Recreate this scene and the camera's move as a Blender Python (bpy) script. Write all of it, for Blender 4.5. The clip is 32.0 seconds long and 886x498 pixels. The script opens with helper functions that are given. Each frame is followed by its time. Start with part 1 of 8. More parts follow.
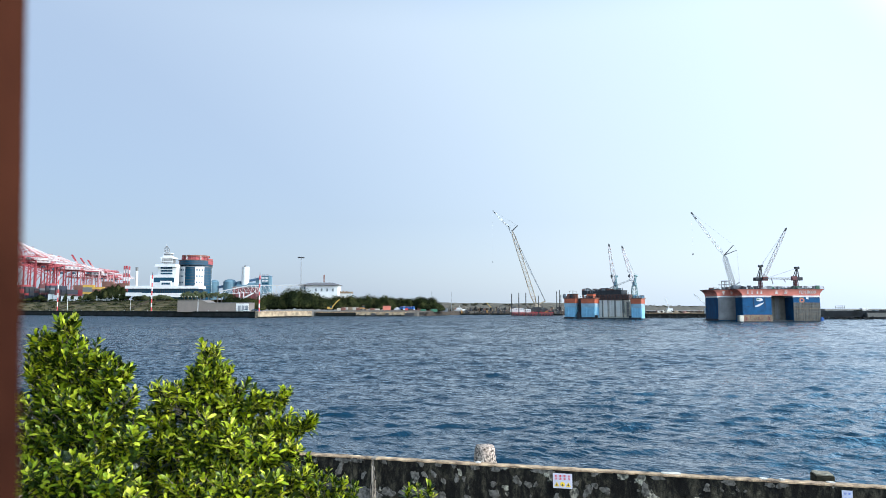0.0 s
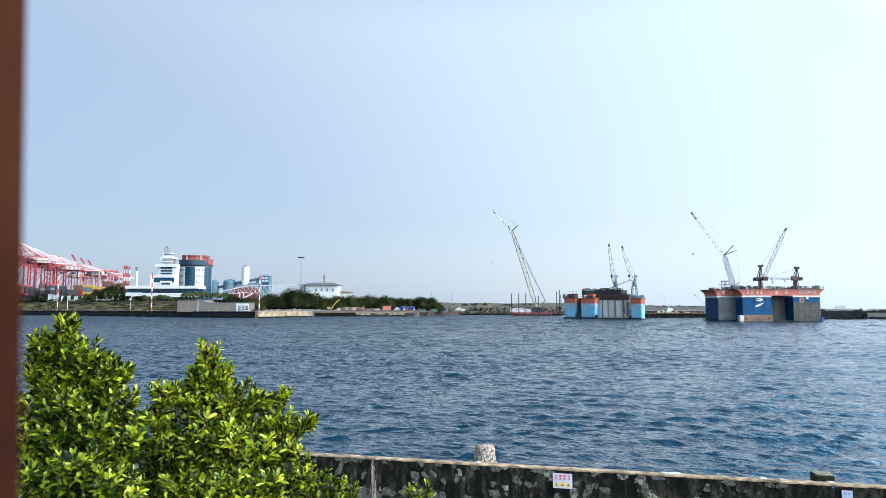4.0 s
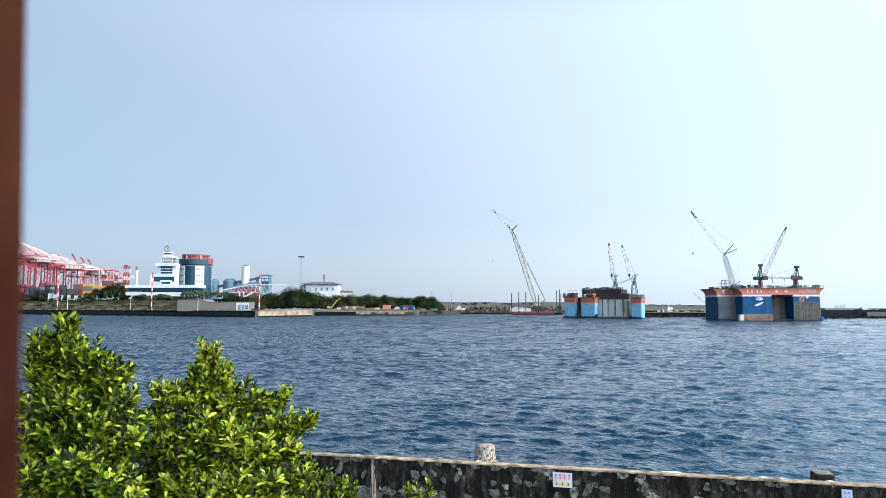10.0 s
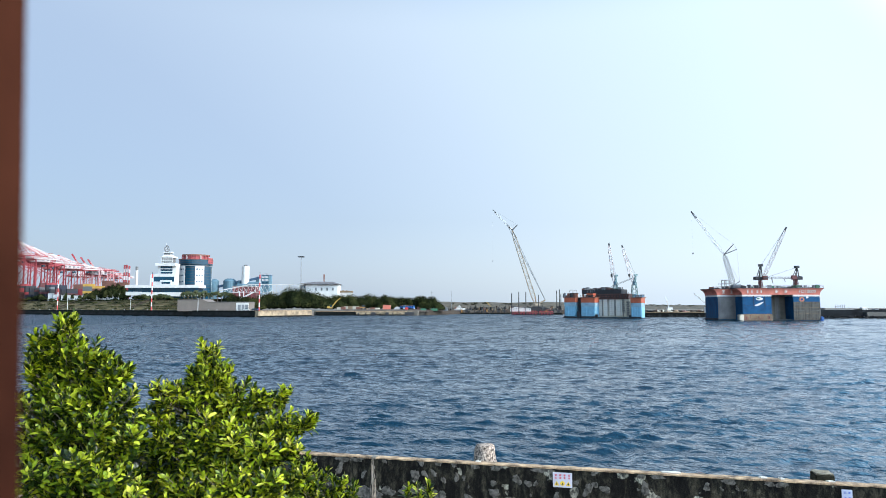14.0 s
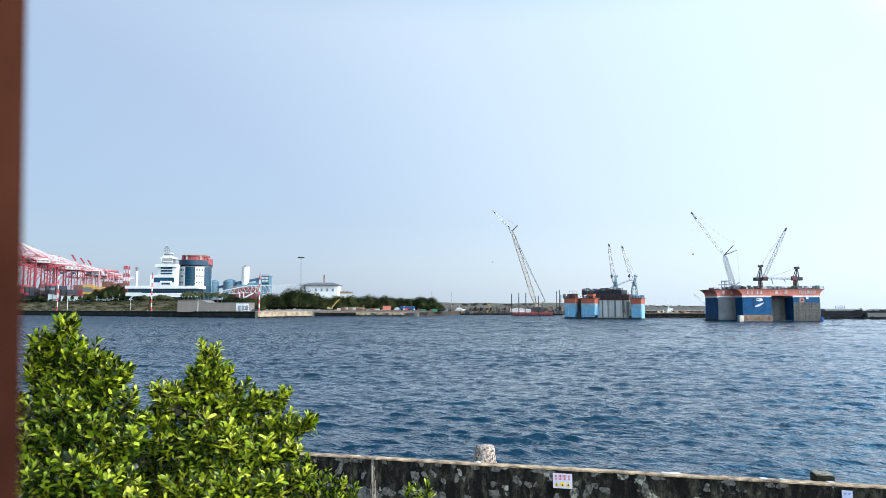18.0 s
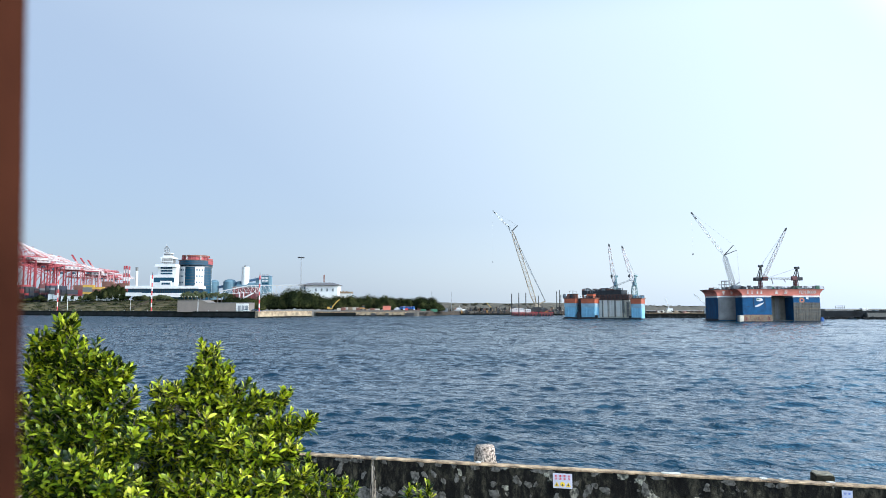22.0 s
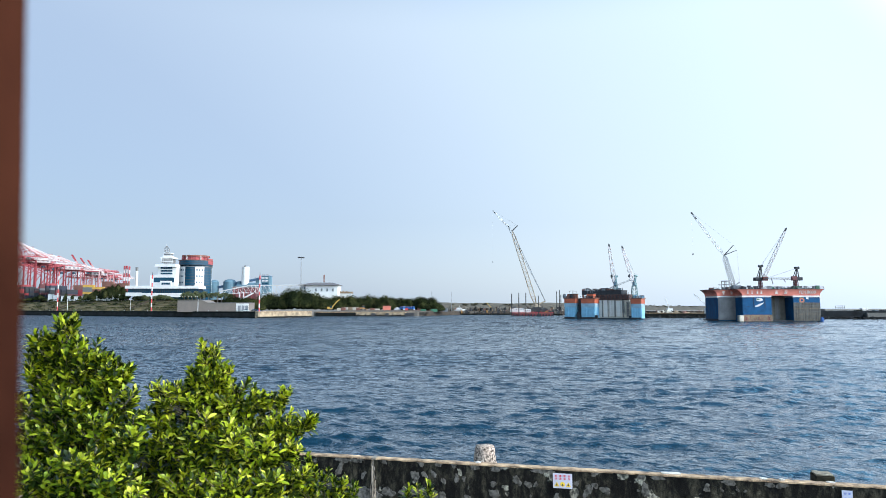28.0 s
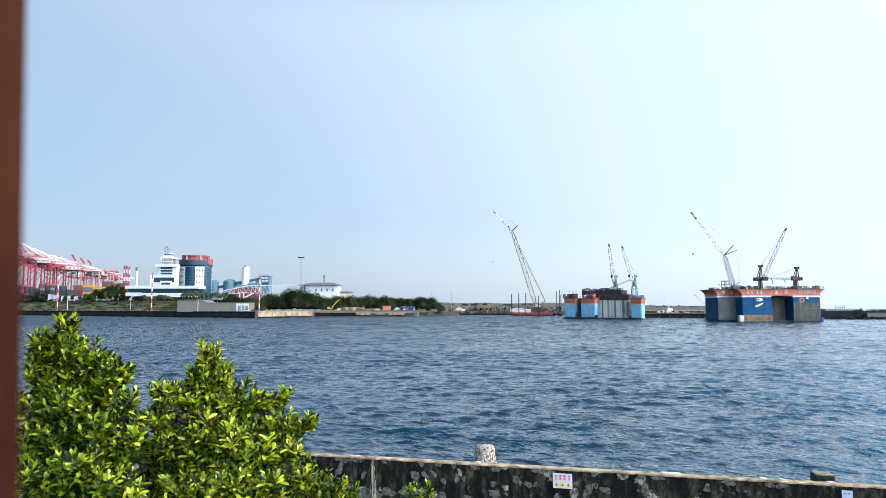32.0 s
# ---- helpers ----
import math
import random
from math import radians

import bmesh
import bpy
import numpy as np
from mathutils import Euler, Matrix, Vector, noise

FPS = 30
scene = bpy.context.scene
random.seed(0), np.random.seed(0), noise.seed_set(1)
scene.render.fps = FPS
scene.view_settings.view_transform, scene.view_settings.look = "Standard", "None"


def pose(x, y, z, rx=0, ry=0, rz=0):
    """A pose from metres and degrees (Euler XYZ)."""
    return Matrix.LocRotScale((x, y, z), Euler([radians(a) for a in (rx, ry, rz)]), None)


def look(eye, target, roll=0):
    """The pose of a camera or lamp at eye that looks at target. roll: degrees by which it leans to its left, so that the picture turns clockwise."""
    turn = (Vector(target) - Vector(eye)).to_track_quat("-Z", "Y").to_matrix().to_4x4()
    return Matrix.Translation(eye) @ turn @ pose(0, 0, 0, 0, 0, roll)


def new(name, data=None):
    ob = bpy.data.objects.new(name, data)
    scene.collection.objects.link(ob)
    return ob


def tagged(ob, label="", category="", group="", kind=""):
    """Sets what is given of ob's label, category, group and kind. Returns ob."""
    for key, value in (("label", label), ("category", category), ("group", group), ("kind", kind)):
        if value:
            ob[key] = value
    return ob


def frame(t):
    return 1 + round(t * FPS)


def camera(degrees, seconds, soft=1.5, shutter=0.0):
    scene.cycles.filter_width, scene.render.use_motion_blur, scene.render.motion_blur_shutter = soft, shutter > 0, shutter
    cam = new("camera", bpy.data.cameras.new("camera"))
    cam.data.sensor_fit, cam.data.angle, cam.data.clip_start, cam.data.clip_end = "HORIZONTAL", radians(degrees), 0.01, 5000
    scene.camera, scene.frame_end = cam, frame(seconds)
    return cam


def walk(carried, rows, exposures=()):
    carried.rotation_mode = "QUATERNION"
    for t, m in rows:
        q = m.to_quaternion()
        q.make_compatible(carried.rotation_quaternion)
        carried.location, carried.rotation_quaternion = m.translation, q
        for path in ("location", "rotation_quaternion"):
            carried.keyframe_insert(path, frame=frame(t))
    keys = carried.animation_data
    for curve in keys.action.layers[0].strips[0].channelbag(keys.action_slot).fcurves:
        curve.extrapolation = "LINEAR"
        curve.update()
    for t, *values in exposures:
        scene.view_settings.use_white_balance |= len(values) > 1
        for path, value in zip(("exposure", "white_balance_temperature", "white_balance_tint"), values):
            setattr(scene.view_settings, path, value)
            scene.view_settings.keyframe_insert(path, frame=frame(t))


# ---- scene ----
cam = camera(68, 32.0, soft=0.75)
cam.data.dof.use_dof = True
cam.data.dof.focus_distance = 6.5
cam.data.dof.aperture_fstop = 8.5
TILT = 5.162
EYE = 7.0
NOD = [(0, 0), (7.6, 0), (8.3, -0.07), (14.8, -0.07), (16.2, 0), (23.6, 0), (24.0, -0.05), (24.6, -0.05), (25.0, 0), (32, 0)]  # a hand that gives a little
walk(cam, [(t, pose(0, 0, EYE, 90 + TILT + q)) for t, q in NOD], [(0, 0.0), (28.6, 0.0), (29.8, 0.06), (32, 0.06)])

# ---- daylight ----
SUN_AZ, SUN_EL = 112.0, 40.0
world = bpy.data.worlds.new("sky")
scene.world = world
world.use_nodes = True
wn, wl = world.node_tree.nodes, world.node_tree.links
sky = wn.new("ShaderNodeTexSky")
sky.sky_type = "NISHITA"
sky.sun_disc = False
sky.sun_elevation, sky.sun_rotation = radians(SUN_EL), radians(SUN_AZ)
sky.air_density, sky.dust_density, sky.ozone_density = 1.0, 2.5, 1.5
wl.new(sky.outputs[0], wn["Background"].inputs[0])
wn["Background"].inputs[1].default_value = 0.06
# summer haze: pale blue away from the sun, whitening towards it
def bearing(az, el):
    return Vector((math.sin(radians(az)) * math.cos(radians(el)), math.cos(radians(az)) * math.cos(radians(el)), math.sin(radians(el))))


SUN_DIR, HAZE_DIR = bearing(SUN_AZ, SUN_EL), bearing(118, 40)  # the haze is brightest a little seaward of the sun
w_dir = wn.new("ShaderNodeTexCoord")
w_dot = wn.new("ShaderNodeVectorMath")
w_dot.operation = "DOT_PRODUCT"
w_dot.inputs[1].default_value = HAZE_DIR
wl.new(w_dir.outputs["Generated"], w_dot.inputs[0])
w_map = wn.new("ShaderNodeMapRange")
w_map.inputs["From Min"].default_value, w_map.inputs["From Max"].default_value = -0.8, 0.62
wl.new(w_dot.outputs["Value"], w_map.inputs["Value"])
w_ramp = wn.new("ShaderNodeValToRGB")
wr = w_ramp.color_ramp
wr.elements[0].position, wr.elements[0].color = 0.0, (0.235, 0.345, 0.50, 1)
wr.elements[1].position, wr.elements[1].color = 0.72, (0.850, 1.045, 1.285, 1)
e = wr.elements.new(0.30)
e.color = (0.435, 0.550, 0.715, 1)
e = wr.elements.new(0.5)
e.color = (0.680, 0.818, 0.96, 1)
w_sep = wn.new("ShaderNodeSeparateXYZ")
wl.new(w_dir.outputs["Generated"], w_sep.inputs[0])
w_low = wn.new("ShaderNodeMapRange")  # the haze lies thickest along the horizon
for key, value in (("From Min", 0.0), ("From Max", 0.13), ("To Min", 0.105), ("To Max", 0.0)):
    w_low.inputs[key].default_value = value
wl.new(w_sep.outputs["Z"], w_low.inputs["Value"])
w_sum = wn.new("ShaderNodeMath")
wl.new(w_map.outputs[0], w_sum.inputs[0])
wl.new(w_low.outputs[0], w_sum.inputs[1])
wl.new(w_sum.outputs[0], w_ramp.inputs[0])
w_haze = wn.new("ShaderNodeBackground")
w_glow = wn.new("ShaderNodeMapRange")  # the aureole round the hidden sun
w_glow.interpolation_type = "SMOOTHSTEP"
for key, value in (("From Min", 0.28), ("From Max", 0.62), ("To Min", 0.86), ("To Max", 4.4)):
    w_glow.inputs[key].default_value = value
wl.new(w_dot.outputs["Value"], w_glow.inputs["Value"])
wl.new(w_glow.outputs[0], w_haze.inputs[1])
# clearer, deeper blue overhead
w_up = wn.new("ShaderNodeMapRange")
w_up.interpolation_type = "SMOOTHSTEP"
w_up.inputs["From Min"].default_value, w_up.inputs["From Max"].default_value = 0.39, 0.60
wl.new(w_sep.outputs["Z"], w_up.inputs["Value"])
w_mix = wn.new("ShaderNodeMix")
w_mix.data_type = "RGBA"
wl.new(w_up.outputs[0], w_mix.inputs["Factor"])
wl.new(w_ramp.outputs[0], w_mix.inputs["A"])
w_far = wn.new("ShaderNodeMapRange")  # and deeper away from the sun
w_far.inputs["From Min"].default_value, w_far.inputs["From Max"].default_value = 0.3, 0.9
wl.new(w_map.outputs[0], w_far.inputs["Value"])
w_blue = wn.new("ShaderNodeMix")
w_blue.data_type = "RGBA"
w_blue.inputs["A"].default_value, w_blue.inputs["B"].default_value = (0.018, 0.125, 0.265, 1), (0.18, 0.50, 0.80, 1)
wl.new(w_far.outputs[0], w_blue.inputs["Factor"])
wl.new(w_blue.outputs["Result"], w_mix.inputs["B"])
w_zen = wn.new("ShaderNodeMapRange")  # deepest right overhead
w_zen.interpolation_type = "SMOOTHSTEP"
w_zen.inputs["From Min"].default_value, w_zen.inputs["From Max"].default_value = 0.58, 0.90
wl.new(w_sep.outputs["Z"], w_zen.inputs["Value"])
w_top = wn.new("ShaderNodeMix")
w_top.data_type = "RGBA"
wl.new(w_zen.outputs[0], w_top.inputs["Factor"])
wl.new(w_mix.outputs["Result"], w_top.inputs["A"])
w_top.inputs["B"].default_value = (0.045, 0.11, 0.22, 1)
wl.new(w_top.outputs["Result"], w_haze.inputs[0])
w_add = wn.new("ShaderNodeAddShader")
wl.new(wn["Background"].outputs[0], w_add.inputs[0])
wl.new(w_haze.outputs[0], w_add.inputs[1])
wl.new(w_add.outputs[0], wn["World Output"].inputs[0])
sun = new("sun", bpy.data.lights.new("sun", "SUN"))
sun.data.energy, sun.data.angle, sun.data.color = 5.0, radians(0.6), (1.0, 0.94, 0.83)
sun.matrix_world = look(SUN_DIR * 300, (0, 0, 0))


# ---- materials ----
def mat(name, col, rough=0.7, metal=0.0, var=0.25, scale=1.0, bump=0.0, tint=None, bscale=None, spread=0.0, spec=0.5):
    """Painted or mineral surface: two scales of mottling, fine relief, and some difference from piece to piece."""
    m = bpy.data.materials.new(name)
    m.use_nodes = True
    n, l = m.node_tree.nodes, m.node_tree.links
    p = n["Principled BSDF"]
    tc = n.new("ShaderNodeTexCoord")
    a, b = n.new("ShaderNodeTexNoise"), n.new("ShaderNodeTexNoise")
    a.inputs["Scale"].default_value, a.inputs["Detail"].default_value = scale, 6
    b.inputs["Scale"].default_value, b.inputs["Detail"].default_value = scale * 9, 4
    for q in (a, b):
        l.new(tc.outputs["Object"], q.inputs["Vector"])
    add = n.new("ShaderNodeMath")
    add.operation = "ADD"
    half = n.new("ShaderNodeMath")
    half.operation = "MULTIPLY"
    half.inputs[1].default_value = 0.4
    l.new(b.outputs[0], half.inputs[0])
    l.new(a.outputs[0], add.inputs[0])
    l.new(half.outputs[0], add.inputs[1])
    last = add
    if spread:
        oi = n.new("ShaderNodeObjectInfo")
        sp = n.new("ShaderNodeMath")
        sp.operation = "MULTIPLY_ADD"
        sp.inputs[1].default_value, sp.inputs[2].default_value = spread, -spread / 2
        l.new(oi.outputs["Random"], sp.inputs[0])
        ad2 = n.new("ShaderNodeMath")
        ad2.operation = "ADD"
        l.new(add.outputs[0], ad2.inputs[0])
        l.new(sp.outputs[0], ad2.inputs[1])
        last = ad2
    ramp = n.new("ShaderNodeValToRGB")
    e = ramp.color_ramp.elements
    e[0].position, e[1].position = 0.45, 0.95
    dark = tint or [c * (1 - var) for c in col]
    e[0].color = (*dark, 1)
    e[1].color = (*[min(1, c * (1 + var * 0.6)) for c in col], 1)
    l.new(last.outputs[0], ramp.inputs[0])
    l.new(ramp.outputs[0], p.inputs["Base Color"])
    p.inputs["Roughness"].default_value, p.inputs["Metallic"].default_value = rough, metal
    p.inputs["Specular IOR Level"].default_value = spec
    if bump:
        bp = n.new("ShaderNodeBump")
        bp.inputs["Strength"].default_value, bp.inputs["Distance"].default_value = 0.6, bump
        c = n.new("ShaderNodeTexNoise")
        c.inputs["Scale"].default_value, c.inputs["Detail"].default_value = bscale or scale * 12, 5
        l.new(tc.outputs["Object"], c.inputs["Vector"])
        l.new(c.outputs[0], bp.inputs["Height"])
        l.new(bp.outputs[0], p.inputs["Normal"])
    return m


def leaf_mat(name, ramp_cols, trans=0.45, rough=0.38):
    m = bpy.data.materials.new(name)
    m.use_nodes = True
    n, l = m.node_tree.nodes, m.node_tree.links
    p, out = n["Principled BSDF"], n["Material Output"]
    ge = n.new("ShaderNodeNewGeometry")
    oi = n.new("ShaderNodeObjectInfo")
    ad = n.new("ShaderNodeMath")
    ad.operation = "ADD"
    fr = n.new("ShaderNodeMath")
    fr.operation = "FRACT"
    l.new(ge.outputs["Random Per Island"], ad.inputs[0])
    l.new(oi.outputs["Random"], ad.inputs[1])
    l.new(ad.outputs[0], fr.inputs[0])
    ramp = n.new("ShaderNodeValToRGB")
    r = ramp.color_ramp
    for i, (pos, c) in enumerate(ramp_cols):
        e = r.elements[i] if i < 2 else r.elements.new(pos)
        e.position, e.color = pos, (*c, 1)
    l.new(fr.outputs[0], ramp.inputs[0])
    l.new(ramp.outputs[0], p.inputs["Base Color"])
    p.inputs["Roughness"].default_value, p.inputs["Specular IOR Level"].default_value = rough, 0.25
    tr = n.new("ShaderNodeBsdfTranslucent")
    hs = n.new("ShaderNodeHueSaturation")
    hs.inputs["Hue"].default_value, hs.inputs["Saturation"].default_value, hs.inputs["Value"].default_value = 0.485, 1.1, 1.5
    l.new(ramp.outputs[0], hs.inputs["Color"])
    l.new(hs.outputs[0], tr.inputs["Color"])
    mx = n.new("ShaderNodeMixShader")
    mx.inputs[0].default_value = trans
    l.new(p.outputs[0], mx.inputs[1])
    l.new(tr.outputs[0], mx.inputs[2])
    l.new(mx.outputs[0], out.inputs["Surface"])
    return m


def water_mat():
    m = bpy.data.materials.new("sea_water")
    m.use_nodes = True
    n, l = m.node_tree.nodes, m.node_tree.links
    p = n["Principled BSDF"]
    tc = n.new("ShaderNodeTexCoord")
    a = n.new("ShaderNodeTexNoise")
    a.inputs["Scale"].default_value, a.inputs["Detail"].default_value = 0.03, 4
    l.new(tc.outputs["Object"], a.inputs["Vector"])
    ramp = n.new("ShaderNodeValToRGB")
    e = ramp.color_ramp.elements
    e[0].position, e[0].color = 0.35, (0.0012, 0.0150, 0.0290, 1)
    e[1].position, e[1].color = 0.7, (0.0014, 0.0215, 0.0385, 1)
    l.new(a.outputs[0], ramp.inputs[0])
    l.new(ramp.outputs[0], p.inputs["Base Color"])
    p.inputs["IOR"].default_value = 1.58
    p.inputs["Specular Tint"].default_value = (0.93, 1.0, 1.0, 1)
    mp = n.new("ShaderNodeMapping")  # ripples drawn out along the crests
    mp.vector_type = "TEXTURE"
    mp.inputs["Rotation"].default_value = (0, 0, radians(CREST))
    mp.inputs["Scale"].default_value = (1.8, 1.0, 1.0)
    l.new(tc.outputs["Object"], mp.inputs["Vector"])
    # unresolved chop: the sheet is rougher far out, and the breeze is fresher in the west
    sep = n.new("ShaderNodeSeparateXYZ")
    l.new(tc.outputs["Object"], sep.inputs[0])
    west = n.new("ShaderNodeMath")
    west.operation = "MULTIPLY_ADD"
    west.inputs[1].default_value = -1.3
    l.new(sep.outputs["X"], west.inputs[0])
    l.new(sep.outputs["Y"], west.inputs[2])
    rr = n.new("ShaderNodeMapRange")
    for key, value in (("From Min", 90.0), ("From Max", 620.0), ("To Min", 0.05), ("To Max", 0.37)):
        rr.inputs[key].default_value = value
    l.new(west.outputs[0], rr.inputs["Value"])
    l.new(rr.outputs[0], p.inputs["Roughness"])
    prev = None
    for sc, dist, strength in ((0.95, 0.22, 0.9), (2.4, 0.15, 0.9), (5.5, 0.030, 0.5)):
        w = n.new("ShaderNodeTexNoise")
        w.inputs["Scale"].default_value, w.inputs["Detail"].default_value = sc, 3
        l.new(mp.outputs[0], w.inputs["Vector"])
        bp = n.new("ShaderNodeBump")
        bp.inputs["Strength"].default_value = strength
        steep = n.new("ShaderNodeMapRange")  # steeper chop out in the channel
        for key, value in (("From Min", 50.0), ("From Max", 500.0), ("To Min", dist), ("To Max", dist * 8.5)):
            steep.inputs[key].default_value = value
        l.new(west.outputs[0], steep.inputs["Value"])
        l.new(steep.outputs[0], bp.inputs["Distance"])
        l.new(w.outputs[0], bp.inputs["Height"])
        if prev:
            l.new(prev.outputs[0], bp.inputs["Normal"])
        prev = bp
    l.new(prev.outputs[0], p.inputs["Normal"])
    return m


def stained_concrete():
    """Old sea wall: black algae and weather stains over grey render, pale where the render has flaked."""
    m = bpy.data.materials.new("stained_concrete")
    m.use_nodes = True
    n, l = m.node_tree.nodes, m.node_tree.links
    p = n["Principled BSDF"]
    tc = n.new("ShaderNodeTexCoord")
    mp = n.new("ShaderNodeMapping")
    mp.inputs["Scale"].default_value = (1.7, 1.7, 0.75)
    l.new(tc.outputs["Object"], mp.inputs["Vector"])
    streak, flake, grain = n.new("ShaderNodeTexNoise"), n.new("ShaderNodeTexNoise"), n.new("ShaderNodeTexNoise")
    for q, s, d in ((streak, 2.4, 14), (flake, 2.6, 5), (grain, 45.0, 4)):
        q.inputs["Scale"].default_value, q.inputs["Detail"].default_value = s, d
    streak.inputs["Roughness"].default_value = 0.74
    l.new(mp.outputs[0], streak.inputs["Vector"])
    l.new(tc.outputs["Object"], flake.inputs["Vector"])
    l.new(tc.outputs["Object"], grain.inputs["Vector"])
    r1 = n.new("ShaderNodeValToRGB")
    e = r1.color_ramp.elements
    e[0].position, e[0].color = 0.44, (0.0035, 0.0034, 0.003, 1)
    e[1].position, e[1].color = 0.74, (0.066, 0.063, 0.052, 1)
    l.new(streak.outputs[0], r1.inputs[0])
    r2 = n.new("ShaderNodeValToRGB")
    e = r2.color_ramp.elements
    e[0].position, e[1].position = 0.630, 0.645
    l.new(flake.outputs[0], r2.inputs[0])
    mx = n.new("ShaderNodeMix")
    mx.data_type = "RGBA"
    l.new(r2.outputs[0], mx.inputs["Factor"])
    l.new(r1.outputs[0], mx.inputs["A"])
    mx.inputs["B"].default_value = (0.24, 0.24, 0.23, 1)
    mg = n.new("ShaderNodeMix")
    mg.data_type, mg.blend_type = "RGBA", "MULTIPLY"
    mg.inputs["Factor"].default_value = 0.6
    l.new(mx.outputs["Result"], mg.inputs["A"])
    l.new(grain.outputs[0], mg.inputs["B"])
    mul = n.new("ShaderNodeMix")
    mul.data_type, mul.blend_type = "RGBA", "ADD"
    mul.inputs["Factor"].default_value = 0.35
    l.new(mg.outputs["Result"], mul.inputs["A"])
    l.new(mg.outputs["Result"], mul.inputs["B"])
    speck = n.new("ShaderNodeTexNoise")
    speck.inputs["Scale"].default_value, speck.inputs["Detail"].default_value, speck.inputs["Roughness"].default_value = 7.0, 12, 0.75
    l.new(mp.outputs[0], speck.inputs["Vector"])
    r3 = n.new("ShaderNodeValToRGB")
    e = r3.color_ramp.elements
    e[0].position, e[0].color = 0.43, (0.16, 0.155, 0.14, 1)
    e[1].position, e[1].color = 0.63, (2.0, 1.85, 1.5, 1)
    l.new(speck.outputs[0], r3.inputs[0])
    dirt = n.new("ShaderNodeMix")
    dirt.data_type, dirt.blend_type = "RGBA", "MULTIPLY"
    dirt.inputs["Factor"].default_value = 1.0
    l.new(mul.outputs["Result"], dirt.inputs["A"])
    l.new(r3.outputs[0], dirt.inputs["B"])
    l.new(dirt.outputs["Result"], p.inputs["Base Color"])
    p.inputs["Roughness"].default_value = 0.95
    p.inputs["Specular IOR Level"].default_value = 0.2
    bp = n.new("ShaderNodeBump")
    bp.inputs["Strength"].default_value, bp.inputs["Distance"].default_value = 0.7, 0.02
    l.new(grain.outputs[0], bp.inputs["Height"])
    b2 = n.new("ShaderNodeBump")
    b2.inputs["Strength"].default_value, b2.inputs["Distance"].default_value = 0.5, 0.015
    b2.invert = True
    l.new(r2.outputs[0], b2.inputs["Height"])
    l.new(bp.outputs[0], b2.inputs["Normal"])
    l.new(b2.outputs[0], p.inputs["Normal"])
    return m


def woods_mat():
    """Far foliage: tone changes from crown to crown and, less, from clump to clump."""
    m = bpy.data.materials.new("dark_foliage")
    m.use_nodes = True
    n, l = m.node_tree.nodes, m.node_tree.links
    p = n["Principled BSDF"]
    tc, ge = n.new("ShaderNodeTexCoord"), n.new("ShaderNodeNewGeometry")
    a = n.new("ShaderNodeTexNoise")
    a.inputs["Scale"].default_value, a.inputs["Detail"].default_value = 0.11, 3
    l.new(tc.outputs["Object"], a.inputs["Vector"])
    mx = n.new("ShaderNodeMath")
    mx.operation = "MULTIPLY_ADD"
    mx.inputs[1].default_value = 0.16
    l.new(ge.outputs["Random Per Island"], mx.inputs[0])
    l.new(a.outputs[0], mx.inputs[2])
    ramp = n.new("ShaderNodeValToRGB")
    r = ramp.color_ramp
    r.elements[0].position, r.elements[0].color = 0.44, (0.008, 0.011, 0.006, 1)
    r.elements[1].position, r.elements[1].color = 0.80, (0.066, 0.064, 0.026, 1)
    e = r.elements.new(0.62)
    e.color = (0.027, 0.033, 0.012, 1)
    l.new(mx.outputs[0], ramp.inputs[0])
    l.new(ramp.outputs[0], p.inputs["Base Color"])
    p.inputs["Roughness"].default_value, p.inputs["Specular IOR Level"].default_value = 0.9, 0.0
    return m


CREST = -28.0  # the way the wave crests lie, degrees from the x axis
M_WATER = water_mat()
M_SEAWALL = stained_concrete()
M_COPING = mat("weathered_coping", (0.40, 0.275, 0.165), 0.95, var=0.5, scale=4.5, bump=0.02, tint=(0.07, 0.045, 0.027))
M_CONC = mat("pale_concrete", (0.52, 0.49, 0.45), 0.9, var=0.45, scale=3, bump=0.02)
M_SHELL = mat("pitted_white_concrete", (0.44, 0.345, 0.275), 0.95, var=0.6, scale=24, bump=0.09, tint=(0.028, 0.017, 0.011), bscale=26)
M_DARKCONC = mat("dark_concrete", (0.10, 0.095, 0.085), 0.9, var=0.5, scale=3, bump=0.02)
M_GROUND = mat("yard_ground", (0.20, 0.15, 0.095), 0.95, var=0.4, scale=0.3, bump=0.02)
M_SEABED = mat("sea_bed", (0.12, 0.11, 0.09), 1.0, var=0.3, scale=0.05)
# west quay face turned from the sun: its shade is put into this colour
M_QUAYSHADE = mat("shade_dark_quay_wall", (0.022, 0.023, 0.021), 0.95, var=0.6, scale=0.25, spec=0.08)
M_BREAK = mat("black_stained_breakwater", (0.016, 0.018, 0.020), 0.95, var=0.6, scale=0.25, spec=0.08)
M_SCRUB = mat("dry_olive_scrub", (0.058, 0.054, 0.036), 1.0, var=0.6, scale=0.15, tint=(0.024, 0.025, 0.017), spec=0.0)
M_YARD = mat("trodden_brown_yard", (0.105, 0.085, 0.068), 0.95, var=0.5, scale=0.12, bump=0.05, tint=(0.045, 0.037, 0.030), spec=0.1)
M_NEARBLACK = mat("near_black", (0.008, 0.009, 0.008), 0.9, var=0.5, scale=0.3, spec=0.1)
M_QUAYPALE = mat("pale_quay_wall", (0.30, 0.225, 0.140), 0.9, var=0.7, scale=0.3, tint=(0.06, 0.044, 0.030))
M_LAND = mat("far_land", (0.12, 0.105, 0.085), 0.95, var=0.4, scale=0.02)
